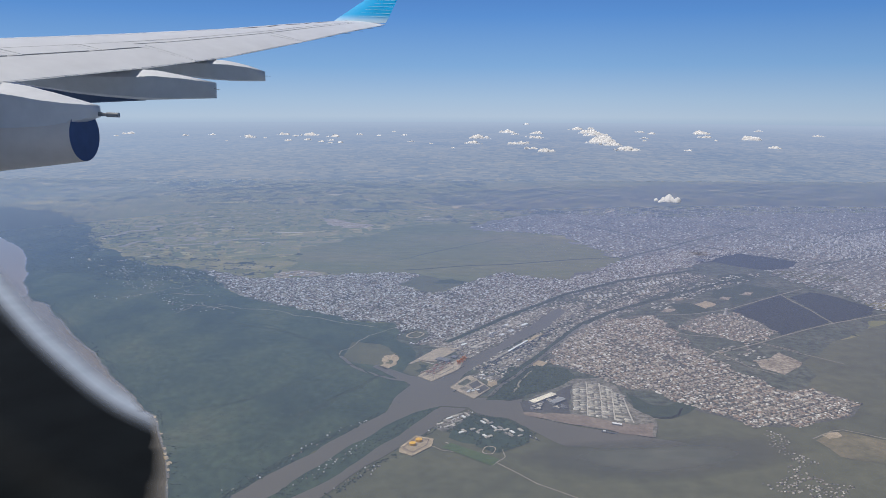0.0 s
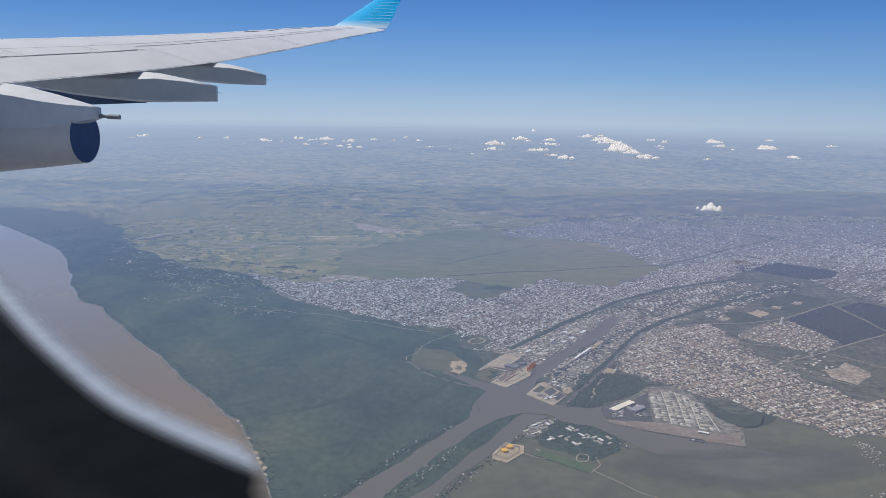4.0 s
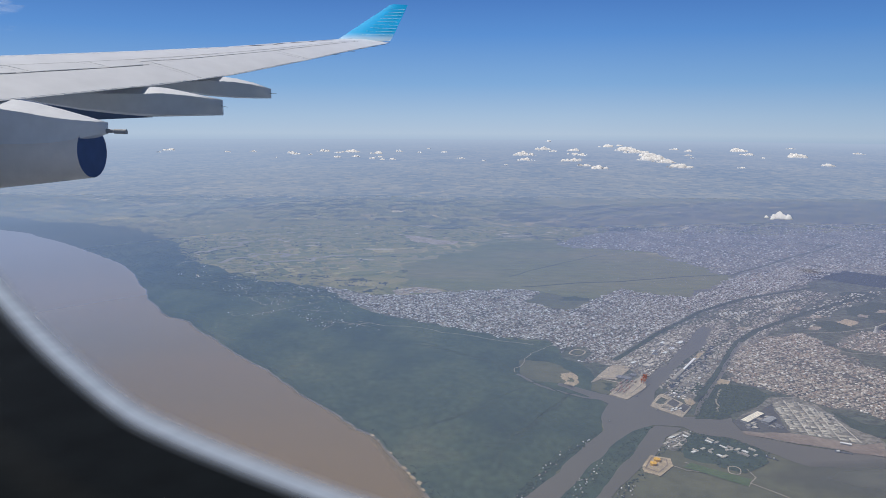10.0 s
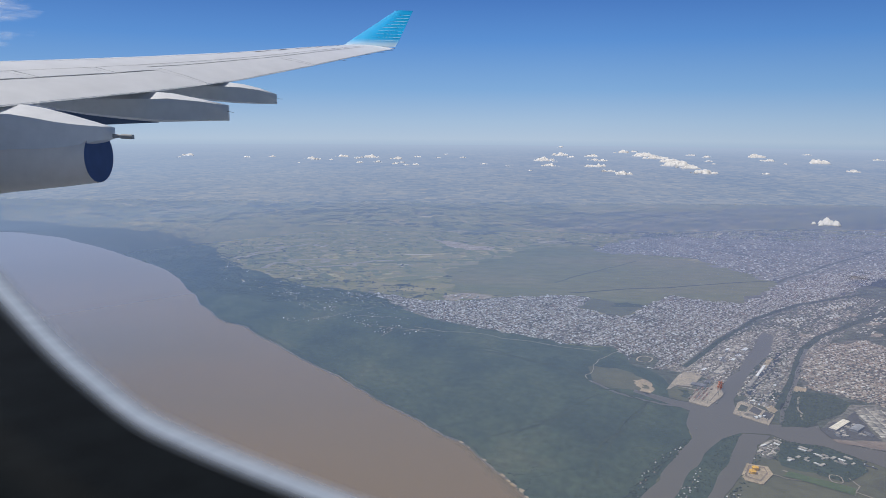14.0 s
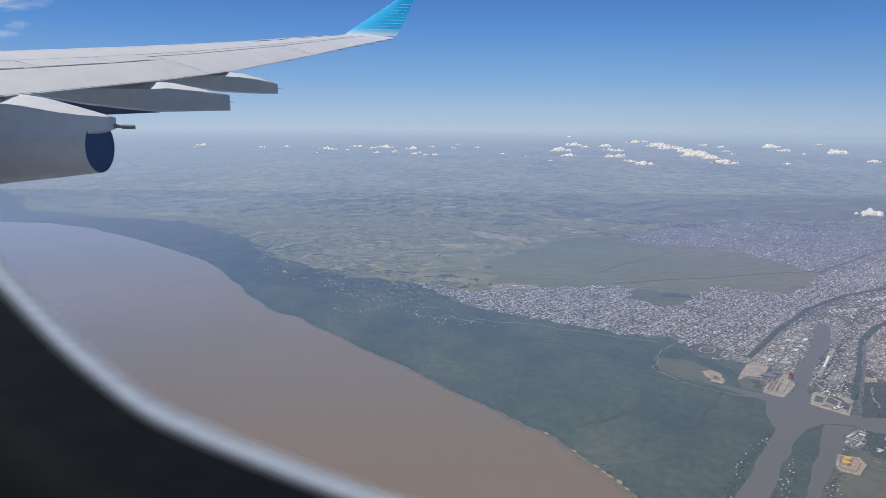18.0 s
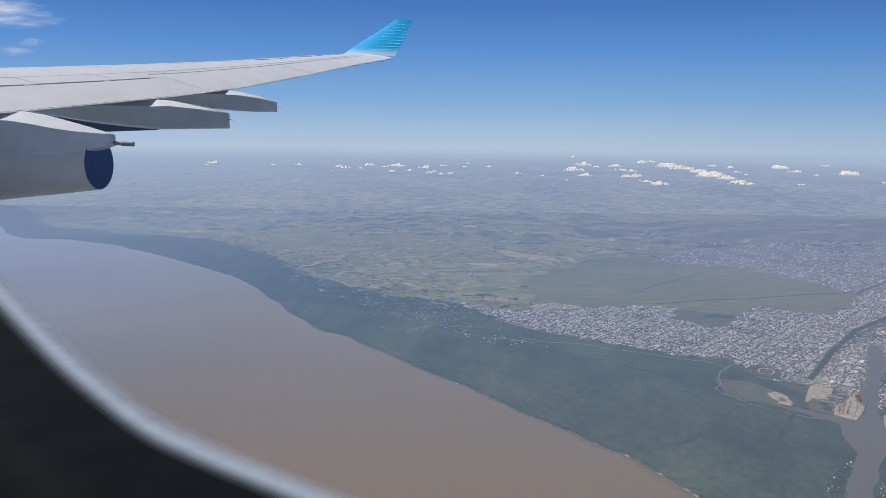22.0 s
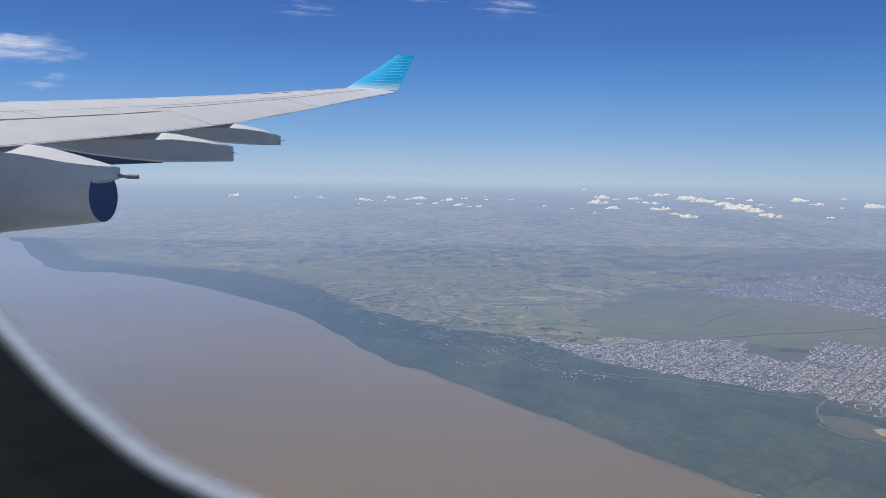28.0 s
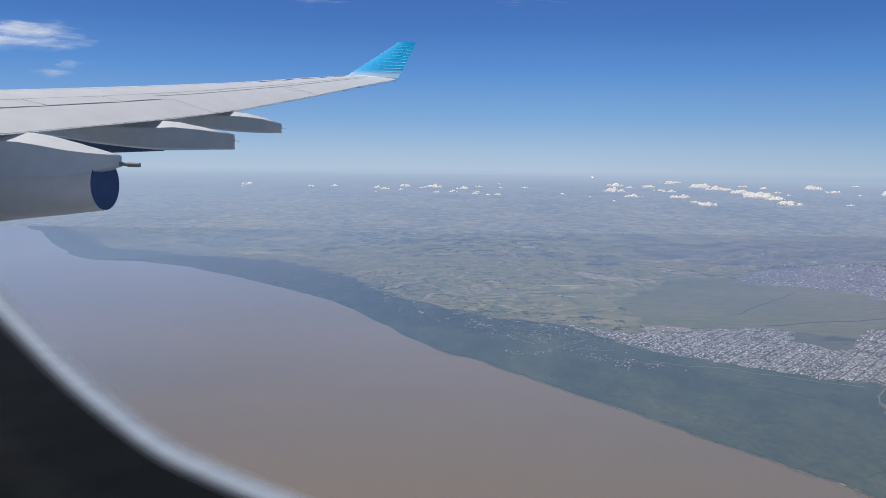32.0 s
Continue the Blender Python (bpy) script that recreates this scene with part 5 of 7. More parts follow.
patch("shipyard_works_ground", [(4.65, 47.6), (6.08, 48.8), (7.37, 49.4), (8.7, 50.8), (7.85, 45.75), (6.6, 45.9), (4.75, 46.1)], 0.067, M_ROAD, "dark grey works ground beside the white warehouse", "yard", 0.06)
for i in range(30):
    f, w = r_.random(), r_.random()
    px, py = 5.3 + 2.4 * f, 46.35 + 0.2 * f + w * (0.75 + 1.4 * f)
    if near_line([(5.3, 47.4), (7.2, 49.0)], np.array([px]), np.array([py]), 0.4)[0] or near_line([(6.2, 46.8), (7.1, 47.6)], np.array([px]), np.array([py]), 0.3)[0]:
        continue
    shed(r_.uniform(0.16, 0.42), r_.uniform(0.1, 0.2), 0.07, px, py, 0.068, 35 + 90 * r_.randrange(2), (M_SHEDDARK, M_SHEDROOF, M_SHEDPALE)[i % 3], ("dark", "grey", "pale")[i % 3] + " roofed workshop in the shipyard works", "shipyard workshops")
shed(0.62, 0.22, 0.1, 10.5, 44.1, 0.068, -22, M_WHITE, "white roofed hall near the spit shore", "shipyard workshops", 2)
patch("spit_scrub", [(12.35, 49.3), (13.1, 48.2), (13.9, 46.6), (13.3, 45.3), (12.2, 46.8)], 0.068, M_DARKMARSH, "dark scrub at the end of the shipyard spit", "scrub", 0.06)


def cylinder_bm(r1, r2, h, n=24, z=0.0, dome=0.0):
    bm = bmesh.new()
    a = [bm.verts.new((r1 * math.cos(6.2832 * k / n), r1 * math.sin(6.2832 * k / n), z)) for k in range(n)]
    b_ = [bm.verts.new((r2 * math.cos(6.2832 * k / n), r2 * math.sin(6.2832 * k / n), z + h)) for k in range(n)]
    top = bm.verts.new((0, 0, z + h + dome))
    for k in range(n):
        j = (k + 1) % n
        bm.faces.new((a[k], a[j], b_[j], b_[k]))
        bm.faces.new((b_[k], b_[j], top))
    return bm


def tank(x, y, z, r, h, wall, roof, label, group):
    ob = thing("storage_tank", x, y, z, label, "storage tank", group)
    part("shell", cylinder_bm(r, r, h), wall, ob)
    part("roof", cylinder_bm(r * 1.02, r * 1.02, 0.012, 24, h, r * 0.18), roof, ob)
    part("rim_bank", cylinder_bm(r * 1.5, r * 1.4, 0.015, 24), M_SAND, ob, "low sandy bund round the tank")
    return ob


tank(-2.35, 41.0, 0.06, 0.2, 0.14, M_TANK_YELLOW, M_TANK_YELLOW, "round yellow storage tank on a sandy pad", "yellow tanks")
tank(-2.0, 41.5, 0.06, 0.2, 0.14, M_TANK_YELLOW, M_TANK_YELLOW, "round yellow storage tank on a sandy pad", "yellow tanks")
TANK_SITES = [(14.4, 76.2), (21.6, 81.7), (23.4, 82.6), (25.6, 84.5), (16.2, 76.7), (20.6, 78.2)]
for i in range(36):
    cx, cy = TANK_SITES[i % 6]
    px, py = cx + 0.62 * (i // 6 % 3) - 0.45 + r_.uniform(-0.1, 0.1), cy + 0.55 * (i // 18) + 0.3 * (i // 6 % 3) - 0.5 + r_.uniform(-0.1, 0.1)
    tank(px, py, 0.026, r_.uniform(0.1, 0.18), 0.11, M_TANK_WHITE, M_TANK_WHITE, "round white oil tank in the dockside tank farm", "oil tanks")
strip("bund_wall", [(-2.9, 40.6), (-2.2, 41.95), (-1.4, 41.7), (-1.5, 41), (-2.3, 40), (-2.9, 40.6)], 0.08, 0.09, M_REDYARD, "reddish bund wall round the tanks", "bund", 0.0, 50)


def quay_crane(x, y, turn):
    ob = thing("quay_crane", x, y, 0.07, "tall red ship-to-shore container crane on rails", "crane", "container cranes", turn)
    ob.scale = (0.62, 0.62, 0.58)
    for sx in (-0.14, 0.14):
        for sy in (-0.12, 0.12):
            part("leg", box_bm(0.04, 0.04, 0.46, sx, sy), M_CRANE, ob)
    for sx in (-0.14, 0.14):
        part("cross_beam", box_bm(0.045, 0.28, 0.045, sx, 0, 0.2), M_CRANE, ob)
    part("boom", box_bm(0.66, 0.08, 0.06, 0.06, 0, 0.44), M_CRANE, ob)
    part("machine_house", box_bm(0.18, 0.14, 0.1, -0.18, 0, 0.5), M_CRANE, ob)
    part("apex", box_bm(0.05, 0.16, 0.24, 0.12, 0, 0.5), M_CRANE, ob)
    return ob


for px, py in ((0.5, 54.9), (0.75, 55.4), (0.95, 55.9)):
    quay_crane(px, py, -32)

M_BOXES = [plain("container_paint", c, 0.5) for c in ((0.42, 0.2, 0.14), (0.36, 0.26, 0.19), (0.48, 0.42, 0.34), (0.4, 0.33, 0.26))]
for i in range(8):
    for j in range(4):
        if r_.random() < 0.8:
            u, w = i * 0.42, j * 0.3
            px, py = -1.55 + u * 0.52 - w * 0.85, 52.6 + u * 0.85 + w * 0.52
            ob = thing("container_stack", px, py, 0.07, "low stack of weathered shipping containers on the quay", "containers", "container stacks", 58)
            for k in range(2):
                part("container_row", box_bm(0.28, 0.05, 0.05 + 0.03 * r_.random(), 0, -0.045 + 0.09 * k, 0, 0.004), r_.choice(M_BOXES), ob)
for k in range(4):
    fx = -2.2 + 0.62 * k
    strip("quay_lane", [(fx, 52.5 + 0.05 * k), (fx + 1.3, 54.5 + 0.05 * k)], 0.05, 0.075, M_ROAD, "dark truck lane between container stacks", "lane", 0.0, 50)
for px, py in ((-2.6, 55.4), (-1.6, 57.6), (-0.3, 58.6), (0.1, 53.9), (-1.4, 51.9), (0.2, 49.8), (1.6, 48.6), (2.9, 50.8)):
    ob = thing("light_mast", px, py, 0.07, "tall grey light mast on the quay", "mast", "quay light masts")
    part("pole", cylinder_bm(0.012, 0.008, 0.3, 8), M_STEEL, ob)
    part("lamp_ring", cylinder_bm(0.03, 0.03, 0.012, 10, 0.3), M_SHEDPALE, ob)
for i in range(5):
    ob = thing("cargo_shed", 1.15 + 0.17 * i - 0.1 * (i % 2), 49.3 + 0.1 * i + 0.16 * (i % 2), 0.076, "low white cargo roof on the quay apron", "shed", "quay sheds", 35)
    part("wall", box_bm(0.24, 0.1, 0.04), M_STEEL, ob)
    part("roof", box_bm(0.26, 0.12, 0.015, 0, 0, 0.041), M_WHITE, ob)


def cooling_tower():
    ob = thing("cooling_tower", 26.6, 69.6, 0.036, "pale concrete cooling tower in the refinery", "cooling tower")
    bm = bmesh.new()
    prof = [(0.27, 0), (0.22, 0.18), (0.16, 0.38), (0.14, 0.55), (0.155, 0.66)]
    rings = [[bm.verts.new((r * math.cos(0.2618 * k), r * math.sin(0.2618 * k), z)) for k in range(24)] for r, z in prof + [(0.14, 0.66), (0.125, 0.5)]]
    for a, b_ in zip(rings, rings[1:]):
        for k in range(24):
            bm.faces.new((a[k], a[(k + 1) % 24], b_[(k + 1) % 24], b_[k]))
    o = part("shell", bm, M_TOWER, ob)
    o.data.shade_smooth()
    part("base_ring", cylinder_bm(0.32, 0.3, 0.05), M_CONCRETE, ob)


cooling_tower()


def ring_road(name, x, y, rx, ry, width, z, material, label, category, turn=0.0, n=40):
    verts, faces = [], []
    for k in range(n):
        a = 2 * math.pi * k / n
        for q in (-0.5, 0.5):
            u, w = (rx + q * width) * math.copysign(abs(math.cos(a)) ** 0.7, math.cos(a)), (ry + q * width) * math.copysign(abs(math.sin(a)) ** 0.7, math.sin(a))
            verts.append((x + u * math.cos(turn) - w * math.sin(turn), y + u * math.sin(turn) + w * math.cos(turn), z))
    for k in range(n):
        j = (k + 1) % n
        faces.append((2 * k, 2 * k + 1, 2 * j + 1, 2 * j))
    return tagged(mesh_ob(name, verts, faces, material), label, category, "", "structure")


ring_road("school_track", 2.2, 40.45, 0.34, 0.5, 0.06, 0.05, M_CONCRETE, "white running track round a lawn", "running track", -0.3)
ring_road("racecourse", -3.3, 62.6, 0.6, 0.85, 0.13, 0.04, M_SAND, "pale sandy racecourse loop at the town edge", "racecourse", -0.5)
patch("race_ground", RACE_GROUND, 0.026, M_BELT, "rough green ground round the racecourse", "rough ground", 0.08)
patch("racecourse_lawn", [(-3.7, 62.5), (-3.3, 63.2), (-2.9, 63.0), (-2.9, 62.5), (-3.3, 62.0)], 0.034, M_MEADOW, "green infield of the racecourse", "infield", 0.06)
# school buildings
SCHOOL_SITES = [(2.2, 44.6), (2.45, 44.2), (2.0, 44.3), (1.3, 43.25), (1.6, 42.8), (1.75, 43.1), (2.65, 43.55), (3.0, 43.15), (2.75, 43.1), (3.05, 43.5), (2.0, 42.35), (2.25, 42.2), (3.4, 43.2), (3.6, 42.5), (3.75, 42.9), (4.3, 43.2), (4.2, 42.4), (3.35, 42.7), (0.6, 42.8), (0.75, 43.0),
                (-0.75, 44.0), (-0.4, 44.5), (-0.15, 44.9), (0.2, 45.2), (0.05, 43.8), (0.4, 44.4), (0.75, 45.1), (1.0, 45.5), (-0.3, 43.6), (0.55, 45.5)]
for i, (px, py) in enumerate(SCHOOL_SITES):
    ob = thing("school_building", px, py, 0.04, "white flat-roofed school building among trees", "building", "school buildings", 35 + 90 * r_.randrange(2))
    w_, d_ = r_.uniform(0.26, 0.52), r_.uniform(0.1, 0.19)
    part("wall", box_bm(w_, d_, 0.05), M_SHEDPALE, ob)
    part("roof", box_bm(w_ + 0.02, d_ + 0.02, 0.012, 0, 0, 0.05), (M_SHEDPALE, M_SHEDROOF, M_TANK_WHITE, M_SHEDPALE)[i % 4], ob)
strip("school_path", [(-1.5, 41.1), (-0.6, 40.4), (0.6, 40.1), (1.6, 39.3), (2.3, 38.5), (3.1, 39.6), (3.0, 40.6)], 0.08, 0.045, M_TRACKROAD, "pale path round the school grounds", "path", 0.03, 0.6)
patch("school_lawn_strip", [(-0.65, 40.76), (-0.09, 41.38), (1.18, 40.46), (2.75, 39.36), (2.29, 38.51), (1.25, 39.31), (-0.14, 40.42)], 0.046, M_LAWN, "bright mown lawn strip below the school", "lawn", 0.02)
patch("school_field", [(-0.5, 40.6), (0.1, 41.6), (1.4, 41.2), (1.7, 39.6), (0.6, 40.25)], 0.043, M_MEADOW, "dull green playing field", "field", 0.04)
patch("island_block", [(-1.2, 43.6), (0.3, 45.7), (1.2, 46), (0.9, 45), (0.1, 43.4), (-0.6, 42.9)], 0.042, M_INDUS, "grey yards of a riverside works", "yard", 0.05)
# works beside the sandy clearing
for i in range(9):
    ob = shed(r_.uniform(0.25, 0.5), r_.uniform(0.2, 0.3), 0.08, -20.4 + 0.42 * i + r_.uniform(-0.2, 0.2), 85.4 + 0.9 * (i % 3) - 0.1 * i, 0.03, 35, M_WHITE if i % 2 else M_SHEDPALE, "bright roofed works hall on a sandy clearing", "clearing works")
# moored craft
for px, py, turn, L in ((9.8, 42.95, -22, 1.0), (4.9, 42.2, -50, 0.4), (5.2, 41.9, -50, 0.35), (-3.6, 47.4, 60, 0.16), (0.2, 49.6, 55, 0.3), (-0.6, 52.1, 20, 0.14)):
    ob = thing("barge", px, py, 0.03, "low dark barge lying on brown water", "boat", "moored craft", turn)
    bm = box_bm(L, L * 0.16, 0.05)
    for v in bm.verts:
        if v.co.x > 0:
            v.co.y *= 0.35
    part("hull", bm, M_SHIP_HULL, ob)
    part("deck_house", box_bm(L * 0.16, L * 0.11, 0.06, -L * 0.32, 0, 0.05), M_WHITE, ob)

# ---- distance ----
def backdrop_material():
    """Plots and woods with haze painted into their glow, paler towards the horizon."""
    m, nt, b = nodes_of("far_hazy_plain", 1.0, 0.0)
    uv = nt.nodes.new("ShaderNodeUVMap")
    sep = nt.nodes.new("ShaderNodeSeparateXYZ")
    nt.links.new(uv.outputs[0], sep.inputs[0])

    def streaks(sx, sy, lo, hi, detail=3):
        mp = nt.nodes.new("ShaderNodeMapping")
        mp.inputs["Scale"].default_value = (sx, sy, 1)
        nt.links.new(uv.outputs[0], mp.inputs[0])
        n1 = nt.nodes.new("ShaderNodeTexNoise")
        n1.inputs["Scale"].default_value, n1.inputs["Detail"].default_value, n1.inputs["Roughness"].default_value = 1.0, detail, 0.68
        nt.links.new(mp.outputs[0], n1.inputs["Vector"])
        f = nt.nodes.new("ShaderNodeMapRange")
        f.inputs[1].default_value, f.inputs[2].default_value = lo, hi
        nt.links.new(n1.outputs["Fac"], f.inputs[0])
        return f.outputs[0]

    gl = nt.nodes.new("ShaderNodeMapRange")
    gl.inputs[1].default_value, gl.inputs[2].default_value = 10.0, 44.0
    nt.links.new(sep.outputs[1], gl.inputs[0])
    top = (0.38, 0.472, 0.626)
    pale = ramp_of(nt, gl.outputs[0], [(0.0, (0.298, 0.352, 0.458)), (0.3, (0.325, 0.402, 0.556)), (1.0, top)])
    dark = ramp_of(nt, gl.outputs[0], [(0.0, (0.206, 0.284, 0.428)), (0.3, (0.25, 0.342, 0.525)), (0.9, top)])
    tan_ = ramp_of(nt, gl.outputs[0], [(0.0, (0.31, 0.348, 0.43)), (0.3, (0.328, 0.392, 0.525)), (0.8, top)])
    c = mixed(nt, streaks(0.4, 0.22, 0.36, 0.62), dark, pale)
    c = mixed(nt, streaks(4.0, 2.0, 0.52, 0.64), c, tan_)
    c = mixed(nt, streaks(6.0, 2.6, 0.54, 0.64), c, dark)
    # plots, fading with the haze
    mp = nt.nodes.new("ShaderNodeMapping")
    mp.inputs["Scale"].default_value = (7.0, 6.0, 1)
    mp.inputs["Rotation"].default_value = (0, 0, 0.1)
    nt.links.new(uv.outputs[0], mp.inputs[0])
    vo = nt.nodes.new("ShaderNodeTexVoronoi")
    vo.distance = "CHEBYCHEV"
    vo.inputs["Scale"].default_value = 1.0
    nt.links.new(mp.outputs[0], vo.inputs["Vector"])
    cell = nt.nodes.new("ShaderNodeSeparateColor")
    nt.links.new(vo.outputs["Color"], cell.inputs[0])
    near_plot = ramp_of(nt, cell.outputs[0], [(0.0, (0.19, 0.25, 0.37)), (0.3, (0.25, 0.305, 0.41)), (0.55, (0.30, 0.34, 0.42)), (0.75, (0.345, 0.37, 0.435)), (0.93, (0.42, 0.425, 0.45))], True)
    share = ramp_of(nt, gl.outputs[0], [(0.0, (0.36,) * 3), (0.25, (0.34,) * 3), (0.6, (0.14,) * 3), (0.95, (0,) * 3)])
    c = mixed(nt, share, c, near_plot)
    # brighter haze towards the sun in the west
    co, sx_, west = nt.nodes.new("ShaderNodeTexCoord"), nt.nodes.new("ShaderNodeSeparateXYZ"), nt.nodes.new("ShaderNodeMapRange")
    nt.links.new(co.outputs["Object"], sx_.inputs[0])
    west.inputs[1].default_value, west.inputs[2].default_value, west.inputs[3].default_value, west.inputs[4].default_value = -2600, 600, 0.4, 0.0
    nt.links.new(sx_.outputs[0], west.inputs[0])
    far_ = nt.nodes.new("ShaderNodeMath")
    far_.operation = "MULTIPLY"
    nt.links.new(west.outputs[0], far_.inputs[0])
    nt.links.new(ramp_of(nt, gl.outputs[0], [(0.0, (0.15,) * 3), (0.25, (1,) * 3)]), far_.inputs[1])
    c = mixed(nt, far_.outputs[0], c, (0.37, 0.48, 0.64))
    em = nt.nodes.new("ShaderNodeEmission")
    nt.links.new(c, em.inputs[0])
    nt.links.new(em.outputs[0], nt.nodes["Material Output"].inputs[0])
    return m


def band(name, rows, material, label, centre=(-22, 0.3, 19.8), R=4840.0, steps=72):
    """A far upright band round the place; rows of slope and texture height."""
    bm = bmesh.new()
    lay = bm.loops.layers.uv.new("UVMap")
    grid = []
    for up, v in rows:
        row = []
        for i in range(steps + 1):
            a = radians(-75 + 150 * i / steps)
            p = bm.verts.new((centre[0] + R * math.sin(a), centre[1] + R * math.cos(a), centre[2] + R * up))
            row.append((p, (math.tan(a) * v, v)))
        grid.append(row)
    for lo, hi in zip(grid, grid[1:]):
        for i in range(steps):
            q = [lo[i], lo[i + 1], hi[i + 1], hi[i]]
            f = bm.faces.new([a for a, _ in q])
            for lp, (_, uv) in zip(f.loops, q):
                lp[lay].uv = uv
    me = bpy.data.meshes.new(name)
    bm.to_mesh(me)
    bm.free()
    me.materials.append(material)
    return tagged(new(name, me), label, "backdrop", "", "structure")


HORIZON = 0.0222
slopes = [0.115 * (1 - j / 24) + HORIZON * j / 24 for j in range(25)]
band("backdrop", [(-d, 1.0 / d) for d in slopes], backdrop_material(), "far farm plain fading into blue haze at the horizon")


def sky_material():
    """The clear sky behind the horizon, pale below and deep blue above."""
    m, nt, b = nodes_of("clear_sky", 1.0, 0.0)
    uv = nt.nodes.new("ShaderNodeUVMap")
    sep = nt.nodes.new("ShaderNodeSeparateXYZ")
    nt.links.new(uv.outputs[0], sep.inputs[0])
    c = ramp_of(nt, sep.outputs[1], SKY_STOPS)
    # deeper away from the sun
    co, sx_, east = nt.nodes.new("ShaderNodeTexCoord"), nt.nodes.new("ShaderNodeSeparateXYZ"), nt.nodes.new("ShaderNodeMapRange")
    nt.links.new(co.outputs["Object"], sx_.inputs[0])
    east.inputs[1].default_value, east.inputs[2].default_value, east.inputs[3].default_value, east.inputs[4].default_value = 700, 2600, 0.0, 1.0
    nt.links.new(sx_.outputs[0], east.inputs[0])
    c = mixed(nt, east.outputs[0], c, mixed(nt, 1.0, c, (0.9, 0.92, 0.93), "MULTIPLY"))
    em = nt.nodes.new("ShaderNodeEmission")
    nt.links.new(c, em.inputs[0])
    nt.links.new(em.outputs[0], nt.nodes["Material Output"].inputs[0])
    return m


# share of the way from the horizon to 0.5 of slope, and the colour there
SKY_STOPS = [(0.0, (0.376, 0.485, 0.638)), (0.02, (0.44, 0.55, 0.69)), (0.065, (0.372, 0.516, 0.698)), (0.15, (0.217, 0.405, 0.689)), (0.276, (0.108, 0.280, 0.640)), (0.383, (0.069, 0.193, 0.524)), (0.5, (0.053, 0.150, 0.456)), (1.0, (0.048, 0.135, 0.417))]
band("backdrop_sky", [(-HORIZON - 0.002 + 0.5 * j / 40, j / 40) for j in range(27)], sky_material(), "clear sky paling towards the horizon", R=4846.0)


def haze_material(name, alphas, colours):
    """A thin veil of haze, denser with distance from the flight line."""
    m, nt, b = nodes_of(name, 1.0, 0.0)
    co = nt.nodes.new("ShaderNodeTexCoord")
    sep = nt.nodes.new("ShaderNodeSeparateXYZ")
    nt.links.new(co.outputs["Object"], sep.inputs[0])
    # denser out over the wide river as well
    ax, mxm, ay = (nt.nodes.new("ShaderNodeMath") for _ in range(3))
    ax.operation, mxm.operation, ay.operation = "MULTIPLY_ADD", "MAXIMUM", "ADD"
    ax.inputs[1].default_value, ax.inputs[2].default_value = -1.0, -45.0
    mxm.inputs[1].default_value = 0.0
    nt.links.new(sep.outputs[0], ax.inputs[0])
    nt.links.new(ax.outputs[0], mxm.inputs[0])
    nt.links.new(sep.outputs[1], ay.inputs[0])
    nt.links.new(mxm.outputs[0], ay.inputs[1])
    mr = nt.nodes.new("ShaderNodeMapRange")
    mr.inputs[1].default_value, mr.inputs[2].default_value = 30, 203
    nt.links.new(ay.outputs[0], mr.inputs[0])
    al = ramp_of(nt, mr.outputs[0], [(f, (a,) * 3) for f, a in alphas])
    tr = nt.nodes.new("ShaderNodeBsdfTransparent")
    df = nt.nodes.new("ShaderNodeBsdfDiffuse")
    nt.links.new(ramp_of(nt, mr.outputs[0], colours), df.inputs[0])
    # pinker reflection tint of the eastern side, put into the haze colour
    lilac_cast = nt.nodes.new("ShaderNodeMapRange")
    lilac_cast.interpolation_type = "SMOOTHSTEP"
    lilac_cast.inputs[1].default_value, lilac_cast.inputs[2].default_value, lilac_cast.inputs[4].default_value = -16, 26, 0.8
    nt.links.new(sep.outputs[0], lilac_cast.inputs[0])
    nt.links.new(mixed(nt, lilac_cast.outputs[0], df.inputs[0].links[0].from_socket, ramp_of(nt, mr.outputs[0], [(0.0, (0.30, 0.318, 0.405)), (0.2, (0.30, 0.316, 0.455)), (0.5, (0.255, 0.318, 0.54)), (1.0, (0.25, 0.345, 0.56))])), df.inputs[0])
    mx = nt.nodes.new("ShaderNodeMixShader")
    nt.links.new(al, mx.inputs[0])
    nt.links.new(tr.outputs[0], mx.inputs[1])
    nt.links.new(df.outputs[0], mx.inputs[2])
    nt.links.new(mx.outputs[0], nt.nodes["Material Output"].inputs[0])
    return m


